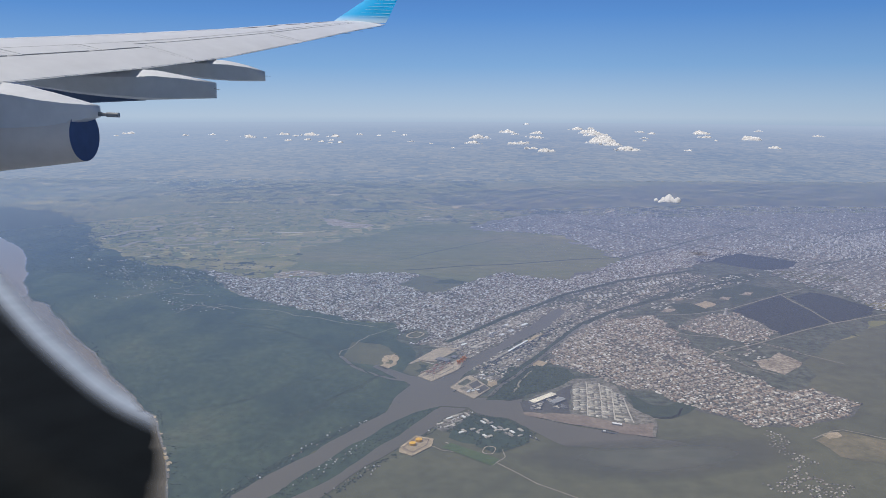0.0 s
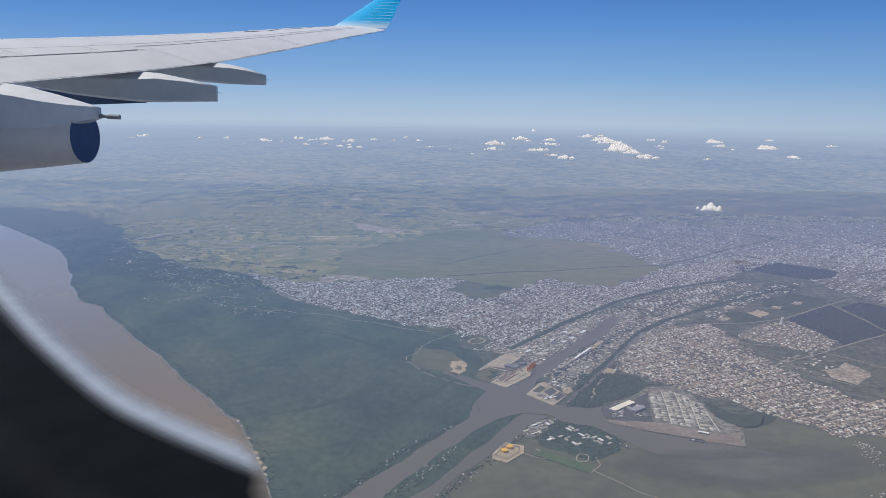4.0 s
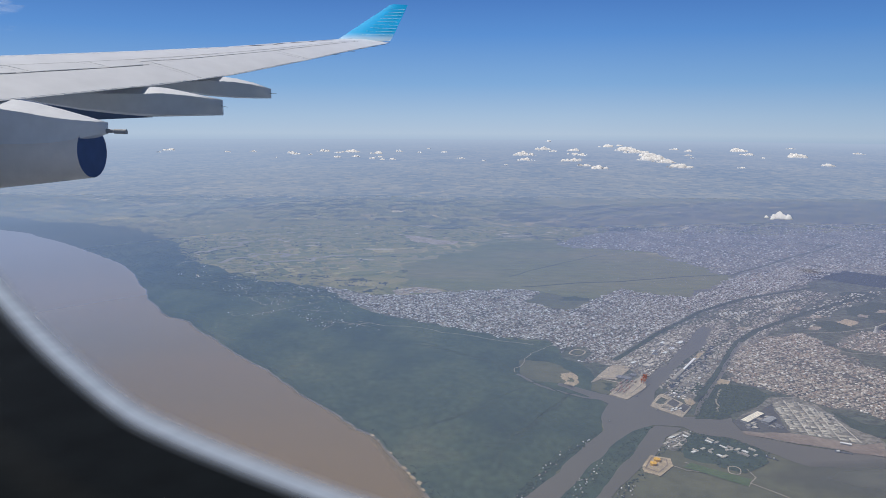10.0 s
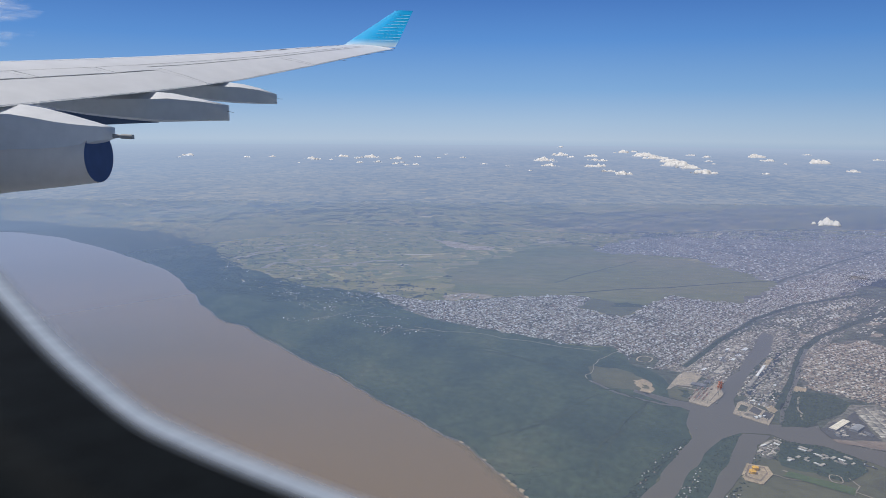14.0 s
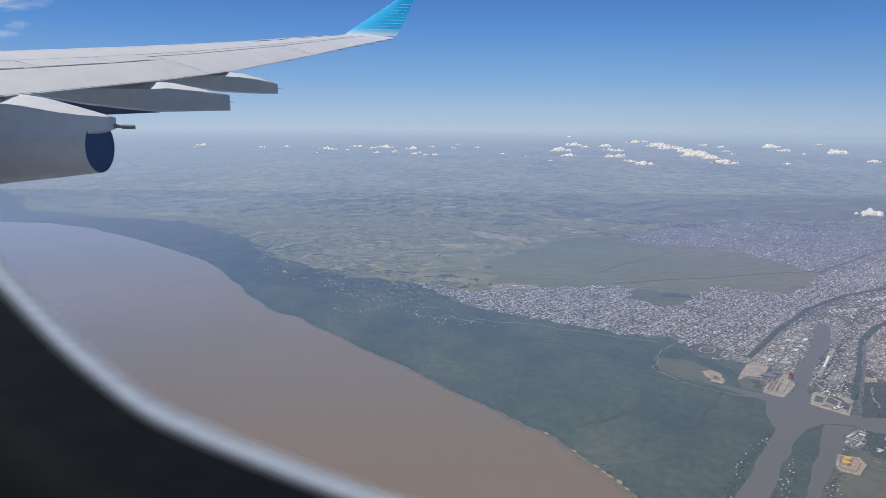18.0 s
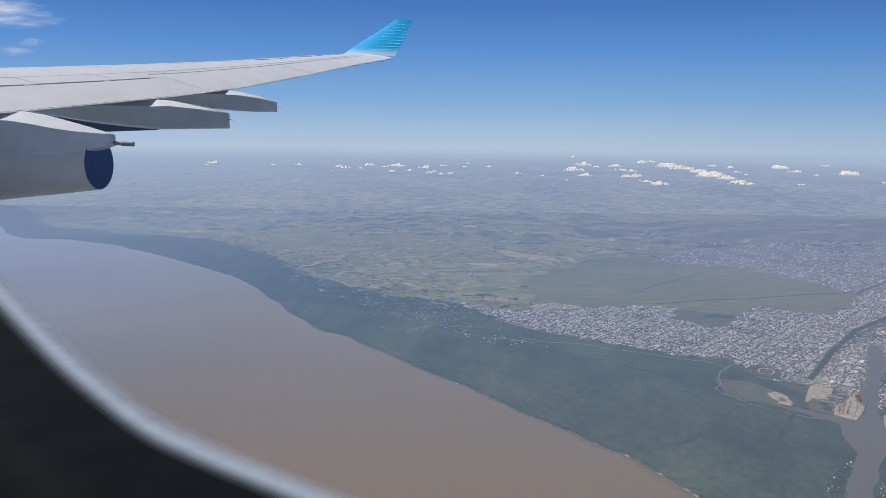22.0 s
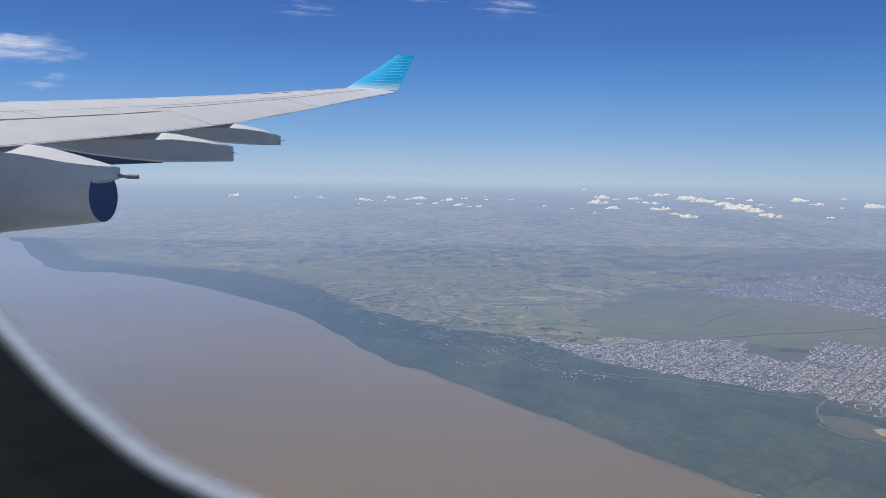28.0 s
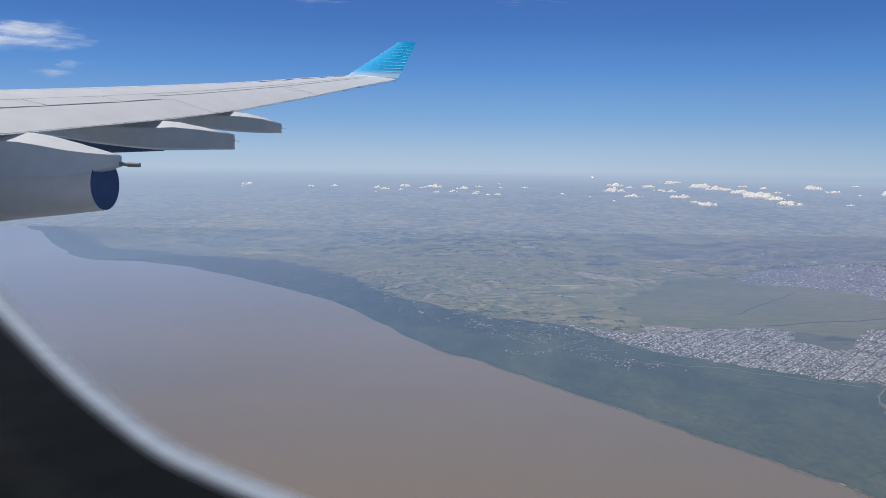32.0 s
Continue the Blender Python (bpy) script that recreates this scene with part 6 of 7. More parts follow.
def haze_sheet():
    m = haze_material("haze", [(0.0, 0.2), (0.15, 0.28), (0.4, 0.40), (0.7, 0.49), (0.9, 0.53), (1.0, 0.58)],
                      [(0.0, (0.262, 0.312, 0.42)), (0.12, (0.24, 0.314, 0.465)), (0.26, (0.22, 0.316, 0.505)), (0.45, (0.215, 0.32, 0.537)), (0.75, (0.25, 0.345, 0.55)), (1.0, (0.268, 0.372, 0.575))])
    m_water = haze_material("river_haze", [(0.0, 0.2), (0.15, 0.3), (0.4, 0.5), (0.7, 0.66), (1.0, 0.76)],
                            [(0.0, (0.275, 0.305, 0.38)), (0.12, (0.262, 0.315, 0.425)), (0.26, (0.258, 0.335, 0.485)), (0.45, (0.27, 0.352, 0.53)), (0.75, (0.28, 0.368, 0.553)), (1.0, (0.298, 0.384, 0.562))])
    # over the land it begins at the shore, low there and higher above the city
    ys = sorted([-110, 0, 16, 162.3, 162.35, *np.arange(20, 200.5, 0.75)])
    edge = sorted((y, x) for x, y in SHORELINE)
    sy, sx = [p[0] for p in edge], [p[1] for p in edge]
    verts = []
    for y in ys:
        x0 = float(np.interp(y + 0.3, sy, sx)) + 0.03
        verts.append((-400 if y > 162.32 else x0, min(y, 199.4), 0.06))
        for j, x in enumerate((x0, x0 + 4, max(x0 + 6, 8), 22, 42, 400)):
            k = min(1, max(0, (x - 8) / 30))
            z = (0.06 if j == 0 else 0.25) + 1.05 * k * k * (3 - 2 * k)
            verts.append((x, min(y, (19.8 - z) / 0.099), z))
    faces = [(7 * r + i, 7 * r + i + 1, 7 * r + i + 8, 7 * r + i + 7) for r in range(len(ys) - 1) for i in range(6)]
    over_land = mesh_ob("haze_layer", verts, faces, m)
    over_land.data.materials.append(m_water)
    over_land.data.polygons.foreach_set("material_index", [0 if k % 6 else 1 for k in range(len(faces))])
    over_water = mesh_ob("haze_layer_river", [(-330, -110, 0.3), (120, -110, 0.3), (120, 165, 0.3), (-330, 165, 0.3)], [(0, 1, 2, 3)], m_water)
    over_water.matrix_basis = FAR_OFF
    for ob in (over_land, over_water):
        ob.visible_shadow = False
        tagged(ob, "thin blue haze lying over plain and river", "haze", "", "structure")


haze_sheet()


# ---- clouds ----
def lifted_normal(nt, share):
    """The surface normal leaned towards the zenith, as light spreads inside a cloud."""
    g, c, mx, nm = nt.nodes.new("ShaderNodeNewGeometry"), nt.nodes.new("ShaderNodeCombineXYZ"), nt.nodes.new("ShaderNodeMix"), nt.nodes.new("ShaderNodeVectorMath")
    c.inputs[2].default_value = 1.0
    mx.data_type = "VECTOR"
    mx.inputs[0].default_value = share
    nm.operation = "NORMALIZE"
    nt.links.new(g.outputs["Normal"], mx.inputs[4])
    nt.links.new(c.outputs[0], mx.inputs[5])
    nt.links.new(mx.outputs[1], nm.inputs[0])
    return nm.outputs[0]


def cloud_material():
    """Sunlit cloud whose body thins out towards its ragged base."""
    m, nt, b = nodes_of("white_cloud", 1.0, 0.0)
    df, tl, mx = (nt.nodes.new("ShaderNodeBsdfDiffuse"), nt.nodes.new("ShaderNodeBsdfTranslucent"), nt.nodes.new("ShaderNodeMixShader"))
    df.inputs[0].default_value = (0.93, 0.92, 0.91, 1)
    tl.inputs[0].default_value = (0.93, 0.92, 0.91, 1)
    mx.inputs[0].default_value = 0.4
    nt.links.new(lifted_normal(nt, 0.8), df.inputs["Normal"])
    nt.links.new(df.outputs[0], mx.inputs[1])
    nt.links.new(tl.outputs[0], mx.inputs[2])
    at, ad, al, tr, m2 = nt.nodes.new("ShaderNodeAttribute"), nt.nodes.new("ShaderNodeMath"), nt.nodes.new("ShaderNodeMapRange"), nt.nodes.new("ShaderNodeBsdfTransparent"), nt.nodes.new("ShaderNodeMixShader")
    at.attribute_name = "cover_share"
    ad.operation = "ADD"
    nt.links.new(at.outputs["Fac"], ad.inputs[0])
    nt.links.new(noise_of(nt, 1.1, 5, None, 0.6), ad.inputs[1])
    al.interpolation_type = "SMOOTHSTEP"
    al.inputs[1].default_value, al.inputs[2].default_value, al.inputs[4].default_value = 0.5, 1.5, 0.8
    nt.links.new(ad.outputs[0], al.inputs[0])
    nt.links.new(al.outputs[0], m2.inputs[0])
    nt.links.new(tr.outputs[0], m2.inputs[1])
    nt.links.new(mx.outputs[0], m2.inputs[2])
    nt.links.new(m2.outputs[0], nt.nodes["Material Output"].inputs[0])
    return m


M_CLOUD = cloud_material()


def cloud(x, y, z, wide, seed, tall=1.0):
    """One billowing dome of cloud over a ragged base."""
    r = random.Random(seed)
    puffs = []
    for i in range(9 + int(min(wide, 24) * 0.8)):
        u = max(-1, min(1, r.gauss(0, 0.5)))
        puffs.append((u * wide * 0.42, r.uniform(-0.36, 0.36) * wide, wide * r.uniform(0.07, 0.16) * (1.2 - 0.6 * abs(u))))
    nx, ny = 52, 40
    px, py = np.meshgrid(np.linspace(-0.62, 0.62, nx) * wide, np.linspace(-0.56, 0.56, ny) * wide)
    h = np.zeros_like(px)
    for cx, cy, rad in puffs:
        d2 = ((px - cx) ** 2 + (py - cy) ** 2) / rad ** 2
        h = np.maximum(h, rad * tall * np.maximum(0, 1 - d2) ** 0.8)
    verts, dens = [], []
    for a, b_, c in zip(px.ravel(), py.ravel(), h.ravel()):
        n1 = noise.fractal(Vector((a, b_, c)) * (7.0 / wide) + Vector((seed * 3.7, 0, 0)), 0.7, 2.1, 4)
        n2 = noise.fractal(Vector((b_, a, c)) * (9.0 / wide) + Vector((0, seed * 5.1, 0)), 0.7, 2.1, 3)
        zz = c * (1 + 0.2 * n1) if c > 0 else 0.0
        verts.append((a + 0.014 * wide * n2, b_ + 0.014 * wide * n1, zz))
        dens.append(min(1.0, zz / (0.075 * wide)))
    faces = [(j * nx + i, j * nx + i + 1, (j + 1) * nx + i + 1, (j + 1) * nx + i) for j in range(ny - 1) for i in range(nx - 1)]
    faces = [f for f in faces if max(dens[k] for k in f) > 0.0]
    used = sorted({k for f in faces for k in f})
    back = {k: q for q, k in enumerate(used)}
    ob = mesh_ob("cloud", [verts[k] for k in used], [tuple(back[k] for k in f) for f in faces], M_CLOUD, None, True)
    at = ob.data.attributes.new("cover_share", "FLOAT", "POINT")
    at.data.foreach_set("value", [dens[k] for k in used])
    ob.matrix_basis = pose(x, y, z)
    return tagged(ob, "small white fair-weather cloud with a flat base", "cloud", "fair-weather clouds")


CLOUDS_EAST = [(28.2, 95.5, 3.0), (28, 337, 7.4), (13, 267, 7.1), (10, 226, 4.6), (1, 199, 1.6), (-3, 226, 1.4), (30, 317, 3.5), (40, 327, 6.2), (33, 283, 4), (69, 396, 7.6), (81, 422, 4.7), (34, 273, 4.8), (63, 329, 9.5), (60, 297, 8.6),
               (57, 266, 7), (49, 229, 8.6), (49, 216, 6.1), (44, 189, 6.3), (53, 242, 7), (23, 222, 6), (21, 196, 4.1), (22, 184, 6)]
CLOUDS_FAR_EAST = [(92, 354, 4), (90, 325, 4.8), (74, 276, 2.7), (68, 252, 2.1), (111, 325, 7.7), (99, 283, 4.8), (93, 255, 1.8), (157, 377, 3.9), (60, 190, 2.3), (107, 260, 7), (58, 558, 5.2), (88, 201, 4), (150, 300, 4)]
CLOUDS_WEST = [(-50, 243, 3.7), (-53, 294, 6.8), (-57, 286, 3.5), (-65, 302, 7), (-64, 267, 2.5), (-74, 280, 4.8), (-70, 270, 4.2), (-70, 241, 1.5), (-45, 249, 3.8), (-41, 280, 6), (-37, 247, 3), (-34, 228, 2.4), (-31, 229, 3.2), (-38, 234, 3.4),
               (-35, 307, 3.8), (-24, 348, 2.7), (-16, 301, 3.2), (-10, 239, 2.9), (-129, 305, 6.3), (-126, 285, 2.3), (-101, 289, 3.6), (-93, 298, 3.3), (-26, 297, 2.7)]
for i, (x, y, w) in enumerate(CLOUDS_EAST + CLOUDS_FAR_EAST + [(a, b_, c * 0.8) for a, b_, c in CLOUDS_WEST]):
    z = 7.7
    if y > 100:
        x, y = -38.5 + (x + 38.5) * 0.91, y * 0.91
        z = 19.7 - (11 + max(0, y - 182) * 0.008) * 0.91
        k = max(1.0, 204 / y)
        x, y, z, w = -22 + (x + 22) * k, y * k, 19.8 - (19.8 - z) * k, w * 0.95
    cloud(x, y, z, w * 1.25, i, 1.0 if y > 100 else 1.35)


def cirrus_material():
    """Wisps that thin out towards their rim."""
    m, nt, b = nodes_of("thin_white_wisp", 1.0, 0.0)
    at, ad, al = nt.nodes.new("ShaderNodeAttribute"), nt.nodes.new("ShaderNodeMath"), nt.nodes.new("ShaderNodeMapRange")
    at.attribute_name = "cover_share"
    ad.operation = "MULTIPLY_ADD"
    nt.links.new(at.outputs["Fac"], ad.inputs[0])
    ad.inputs[1].default_value = 0.62
    nt.links.new(noise_of(nt, 0.09, 7, (0.45, 1.3, 1.3), 0.62, 0.1), ad.inputs[2])
    al.interpolation_type = "SMOOTHSTEP"
    al.inputs[1].default_value, al.inputs[2].default_value, al.inputs[4].default_value = 0.6, 1.3, 0.85
    nt.links.new(ad.outputs[0], al.inputs[0])
    tr, df, mx = nt.nodes.new("ShaderNodeBsdfTransparent"), nt.nodes.new("ShaderNodeBsdfDiffuse"), nt.nodes.new("ShaderNodeMixShader")
    df.inputs[0].default_value = (0.95, 0.95, 0.95, 1)
    nt.links.new(al.outputs[0], mx.inputs[0])
    nt.links.new(tr.outputs[0], mx.inputs[1])
    nt.links.new(df.outputs[0], mx.inputs[2])
    nt.links.new(mx.outputs[0], nt.nodes["Material Output"].inputs[0])
    return m


M_CIRRUS = cirrus_material()


def cirrus(x, y, z, wide, tall, seed, most=1.0):
    """A drawn-out sheet of high cloud, lying aslant."""
    n = 40
    verts, dens = [], []
    for j in range(n + 1):
        for i in range(n + 1):
            u, w = 2 * i / n - 1, 2 * j / n - 1
            k = noise.fractal(Vector((u * 1.6, w * 1.2, seed * 4.3)), 0.8, 2.0, 4)
            verts.append((u * wide, w * tall * 2.2 + 2 * k, w * tall * 1.3 + 1.5 * k - 0.12 * tall * u))
            rim = 1 - (u * u + w * w) ** 0.5 + 0.3 * k
            dens.append(max(0.0, min(1.0, rim * 1.5)) * most)
    faces = [(j * (n + 1) + i, j * (n + 1) + i + 1, (j + 1) * (n + 1) + i + 1, (j + 1) * (n + 1) + i) for j in range(n) for i in range(n)]
    ob = mesh_ob("high_cloud", verts, faces, M_CIRRUS, None, True)
    at = ob.data.attributes.new("cover_share", "FLOAT", "POINT")
    at.data.foreach_set("value", dens)
    ob.matrix_basis = pose(x, y, z, 0, 3, 0)
    return tagged(ob, "thin wispy white high cloud in blue sky", "cloud", "high clouds")


cirrus(-237, 320, 69, 40, 9, 1, 0.66)
cirrus(-192, 278, 50.5, 11, 4, 3, 0.36)
cirrus(-14, 411, 107, 34, 8, 4, 0.34)
cirrus(-60, 410, 112, 36, 7, 5, 0.3)
cirrus(-122, 404, 103, 30, 7, 6, 0.27)

# ---- the wing ----
METRE = 165.0
M_WING = plain("grey_white_wing_paint", (0.684, 0.684, 0.689), 0.45, 0.4, 0, 0.05, 0.01)
M_FAIRING = plain("grey_fairing_paint", (0.68, 0.685, 0.70), 0.5, 0.4, 0, 0.05, 0.02)
M_NACELLE = plain("beige_nacelle_paint", (0.78, 0.72, 0.67), 0.5, 0.3, 0, 0.05, 0.02)
M_CYAN = plain("cyan_winglet_paint", (0.006, 0.47, 0.88), 0.45, 0.15, 0, 0.08, 0.01)
def fade_root(m):
    """Cyan paint fading to white at the root of the winglet."""
    nt = m.node_tree
    b = next(n for n in nt.nodes if n.type == "BSDF_PRINCIPLED")
    co, sep, f = nt.nodes.new("ShaderNodeTexCoord"), nt.nodes.new("ShaderNodeSeparateXYZ"), nt.nodes.new("ShaderNodeMapRange")
    nt.links.new(co.outputs["Object"], sep.inputs[0])
    f.interpolation_type = "SMOOTHSTEP"
    f.inputs[1].default_value, f.inputs[2].default_value, f.inputs[3].default_value, f.inputs[4].default_value = 2.86 * METRE, 3.2 * METRE, 0.75, 0.0
    nt.links.new(sep.outputs[2], f.inputs[0])
    nt.links.new(mixed(nt, f.outputs[0], b.inputs["Base Color"].links[0].from_socket, (0.75, 0.82, 0.85)), b.inputs["Base Color"])


fade_root(M_CYAN)
M_STRIPE = plain("pale_stripe_paint", (0.62, 0.9, 1.0), 0.5)
M_NAVY = plain("navy_nozzle", (0.042, 0.082, 0.21), 0.6, 0.3, 0, 0.1, 0.02)
M_SEAM = plain("dark_sealant", (0.07, 0.07, 0.075), 0.7)
wing = new("airliner_wing")
wing.matrix_basis = pose(-37, 0.29, 17)
tagged(wing, "grey airliner wing with cyan winglet, flap fairings and engine nozzle", "airliner wing")
# span, leading edge, trailing edge, trailing height, crest height
SECTIONS = [(9.0, -15.28, -10.12, 0.087, 0.652), (11.0, -14.04, -9.24, 0.103, 0.788), (13.3, -12.61, -8.23, 0.342, 0.985), (15.0, -11.56, -7.48, 0.566, 1.195), (17.1, -10.26, -6.56, 0.847, 1.455),
            (19.3, -8.89, -5.59, 1.197, 1.743), (22.2, -7.10, -4.31, 1.793, 2.164), (24.5, -5.67, -3.30, 2.290, 2.548), (27.0, -4.12, -2.20, 2.806, 2.940)]


def section(y):
    ys = [s[0] for s in SECTIONS]
    return [float(np.interp(y, ys, [s[k] for s in SECTIONS])) for k in range(1, 5)]


def wing_at(y, c, upper=True):
    """The skin at span y and chord share c."""
    le, te, zt, zc = section(y)
    chord = te - le
    zl = zc - 0.05 * chord
    line = zl + (zt - zl) * c
    mid = zl + (zt - zl) * 0.35
    hump = (max(c, 0) ** 0.5) * (1 - c) / (0.35 ** 0.5 * 0.65)
    z = line + (zc - mid) * hump if upper else line - 0.035 * chord * hump - 0.012
    return Vector((le + chord * c, y, z))


def wing_skin():
    bm = bmesh.new()
    cs = [0, 0.01, 0.04, 0.1, 0.2, 0.35, 0.5, 0.62, 0.72, 0.82, 0.92, 1.0]
    rings = []
    for i in range(37):
        y = 9 + 18 * i / 36
        ring = [bm.verts.new(wing_at(y, c) * METRE) for c in cs] + [bm.verts.new(wing_at(y, c, False) * METRE) for c in reversed(cs[1:])]
        rings.append(ring)
    for a, b_ in zip(rings, rings[1:]):
        for k in range(len(a)):
            j = (k + 1) % len(a)
            bm.faces.new((a[k], a[j], b_[j], b_[k])[::-1])
        bm.edges.get((a[len(cs) - 1], b_[len(cs) - 1])).smooth = False
    bm.faces.new(rings[-1])
    bm.faces.new(rings[0][::-1])
    bmesh.ops.recalc_face_normals(bm, faces=bm.faces)
    ob = part("wing_skin", bm, M_WING, wing, "light grey painted wing skin")
    ob.data.shade_smooth()
    return ob


wing_skin()


def seam(y1, c1, y2, c2, width=0.03, name="panel_seam", material=None):
    bm = bmesh.new()
    prev = None
    for i in range(17):
        f = i / 16
        y, c = y1 + (y2 - y1) * f, c1 + (c2 - c1) * f
        chord = section(y)[1] - section(y)[0]
        dc = width / chord / 2
        p = [bm.verts.new((wing_at(y, c + s * dc) + Vector((0, 0, 0.004))) * METRE) for s in (-1, 1)]
        if prev:
            bm.faces.new((prev[0], prev[1], p[1], p[0]))
        prev = p
    return part(name, bm, material or M_SEAM, wing, "thin dark panel joint")


seam(11, 0.68, 18.1, 0.68, 0.024)
seam(11, 0.52, 26.6, 0.56, 0.014)
seam(18.2, 0.60, 26.3, 0.64, 0.022)
seam(11, 0.25, 27, 0.3, 0.02)
seam(18.1, 0.66, 18.3, 0.995, 0.02)
seam(22.2, 0.70, 22.35, 0.97, 0.06)
for y_ in (11.8, 13.5, 15.2, 16.9, 20.2, 22.2, 24.2, 25.5):
    seam(y_, 0.52, y_ + 0.15, 0.7, 0.016)


def control_panel(name, y1, y2, c1, c2, label):
    """A thin movable panel lying on the wing's upper skin."""
    bm = bmesh.new()
    ny, nc = 12, 5
    top, low = ([[bm.verts.new((wing_at(y1 + (y2 - y1) * i / ny, c1 + (c2 - c1) * j / nc) + Vector((0, 0, up))) * METRE) for j in range(nc + 1)] for i in range(ny + 1)] for up in (0.006, -0.012))
    for i in range(ny):
        for j in range(nc):
            bm.faces.new((top[i][j], top[i][j + 1], top[i + 1][j + 1], top[i + 1][j]))
            bm.faces.new((low[i][j], low[i + 1][j], low[i + 1][j + 1], low[i][j + 1]))
        for j in (0, nc):
            bm.faces.new((top[i][j], top[i + 1][j], low[i + 1][j], low[i][j]))
    for j in range(nc):
        for i in (0, ny):
            bm.faces.new((top[i][j], top[i][j + 1], low[i][j + 1], low[i][j]))
    bmesh.ops.recalc_face_normals(bm, faces=bm.faces)
    part(name, bm, M_WING, wing, label)


control_panel("flap", 10.5, 18.0, 0.69, 0.992, "light grey trailing edge flap")
control_panel("outer_flap", 18.35, 22.1, 0.64, 0.992, "light grey outer flap")
control_panel("aileron", 22.45, 26.2, 0.65, 0.992, "light grey aileron near the wing tip")
for y1, y2 in ((10.2, 11.75), (12.0, 13.45), (13.75, 15.15), (15.45, 16.85), (17.15, 18.0)):
    control_panel("spoiler", y1, y2, 0.54, 0.67, "light grey spoiler panel")


for y1, c1, y2, c2 in ((22.6, 0.3, 23.1, 0.32), (23.4, 0.34, 23.9, 0.29), (24.2, 0.3, 24.7, 0.34), (24.9, 0.34, 25.3, 0.3), (25.5, 0.31, 26.0, 0.34)):
    seam(y1, c1, y2, c2, 0.09, "walkway_mark")
seam(14.6, 0.6, 15.1, 0.66, 0.06, "hinge_cover", M_WHITE)


def wick(p, length=0.32, drop=0.02):
    """A thin static wick trailing aft."""
    bm = bmesh.new()
    a = [bm.verts.new((Vector(p) + Vector((0, q, w))) * METRE) for q, w in ((-0.008, 0), (0.008, 0), (0, 0.012))]
    b_ = [bm.verts.new((Vector(p) + Vector((length, q * 0.4, w * 0.4 - drop))) * METRE) for q, w in ((-0.008, 0), (0.008, 0), (0, 0.012))]
    for k in range(3):
        j = (k + 1) % 3
        bm.faces.new((a[k], a[j], b_[j], b_[k]))
    bm.faces.new(b_)
    part("static_wick", bm, M_SEAM, wing, "thin dark static wick")


for y_ in (23.6, 24.4, 25.1, 25.8, 26.4):
    wick(wing_at(y_, 1.0), 0.26)
wick((-4.54, 18.95, 0.72), 0.16, 0)
wick((-5.1, 16.7, 0.36), 0.15, 0.03)


def loft(name, rings, material, parent, label="", cap=True, crease=False):
    """A closed body through rings of points."""
    bm = bmesh.new()
    rr = [[bm.verts.new(Vector(p) * METRE) for p in ring] for ring in rings]
    for a, b_ in zip(rr, rr[1:]):
        for k in range(len(a)):
            j = (k + 1) % len(a)
            bm.faces.new((a[k], a[j], b_[j], b_[k]))
    if cap:
        bm.faces.new(rr[0])
        bm.faces.new(rr[-1])
    bmesh.ops.recalc_face_normals(bm, faces=bm.faces)
    if crease:
        for a, b_ in zip(rr, rr[1:]):
            for p, q in zip(a, b_):
                bm.edges.get((p, q)).smooth = False
    ob = part(name, bm, material, parent, label)
    ob.data.shade_smooth()
    if crease:
        return ob
    md = ob.modifiers.new("edges", "EDGE_SPLIT")
    md.split_angle = radians(28)
    return ob


def oval(x, y, zt, zb, half, n=32, low=6.0, high=2.3):
    """An upright ring at station x, round above and slab-sided below."""
    out = []
    for k in range(n):
        a = 2 * math.pi * k / n
        c, s = math.cos(a), math.sin(a)
        p = high if s > 0 else low
        cut_ = zb + (zt - zb) * 0.45
        h = zt - cut_ if s > 0 else cut_ - zb
        out.append((x, y + half * math.copysign(abs(c) ** (2 / p), c), cut_ + h * math.copysign(abs(s) ** (2 / p), s)))
    return out


# flap fairings: station, top, bottom, half width, share of the flat side
def slab(x, y, zt, zb, half, side):
    """An eight-cornered ring: flat sides, a bevelled back and a soft keel."""
    h = zt - zb
    keel = 0.05 + 0.5 * max(0.0, 0.8 - side)
    right = [(0.4 * half, zb), (half, zb + keel * h), (half, zb + side * h), (0.12 * half, zt)]
    return [(x, y + a, z) for a, z in right] + [(x, y - a, z) for a, z in right[::-1]]


def fairing(y, stations, label):
    return loft("flap_fairing", [slab(x, y, zt, zb, hw, side) for x, zt, zb, hw, side in stations], M_FAIRING, wing, label, True, True)


fairing(19.0, [(-8.5, 1.08, 0.96, 0.05, 0.7), (-7.7, 1.16, 0.86, 0.18, 0.7), (-6.8, 1.12, 0.76, 0.24, 0.72), (-6.15, 1.14, 0.66, 0.26, 0.74), (-5.75, 1.13, 0.63, 0.26, 0.76), (-5.4, 1.09, 0.612, 0.23, 0.8), (-4.95, 0.985, 0.6, 0.15, 0.87), (-4.54, 0.84, 0.6, 0.05, 0.95)], "outer grey flap track fairing")
fairing(16.8, [(-10.1, 0.68, 0.6, 0.06, 0.7), (-9.1, 0.72, 0.4, 0.22, 0.7), (-8.3, 0.76, 0.265, 0.27, 0.7), (-7.5, 0.78, 0.18, 0.3, 0.72), (-6.75, 0.785, 0.12, 0.32, 0.74), (-6.35, 0.755, 0.125, 0.3, 0.8), (-5.7, 0.63, 0.142, 0.2, 0.88), (-5.1, 0.5, 0.155, 0.06, 0.95)], "inner grey flap track fairing")
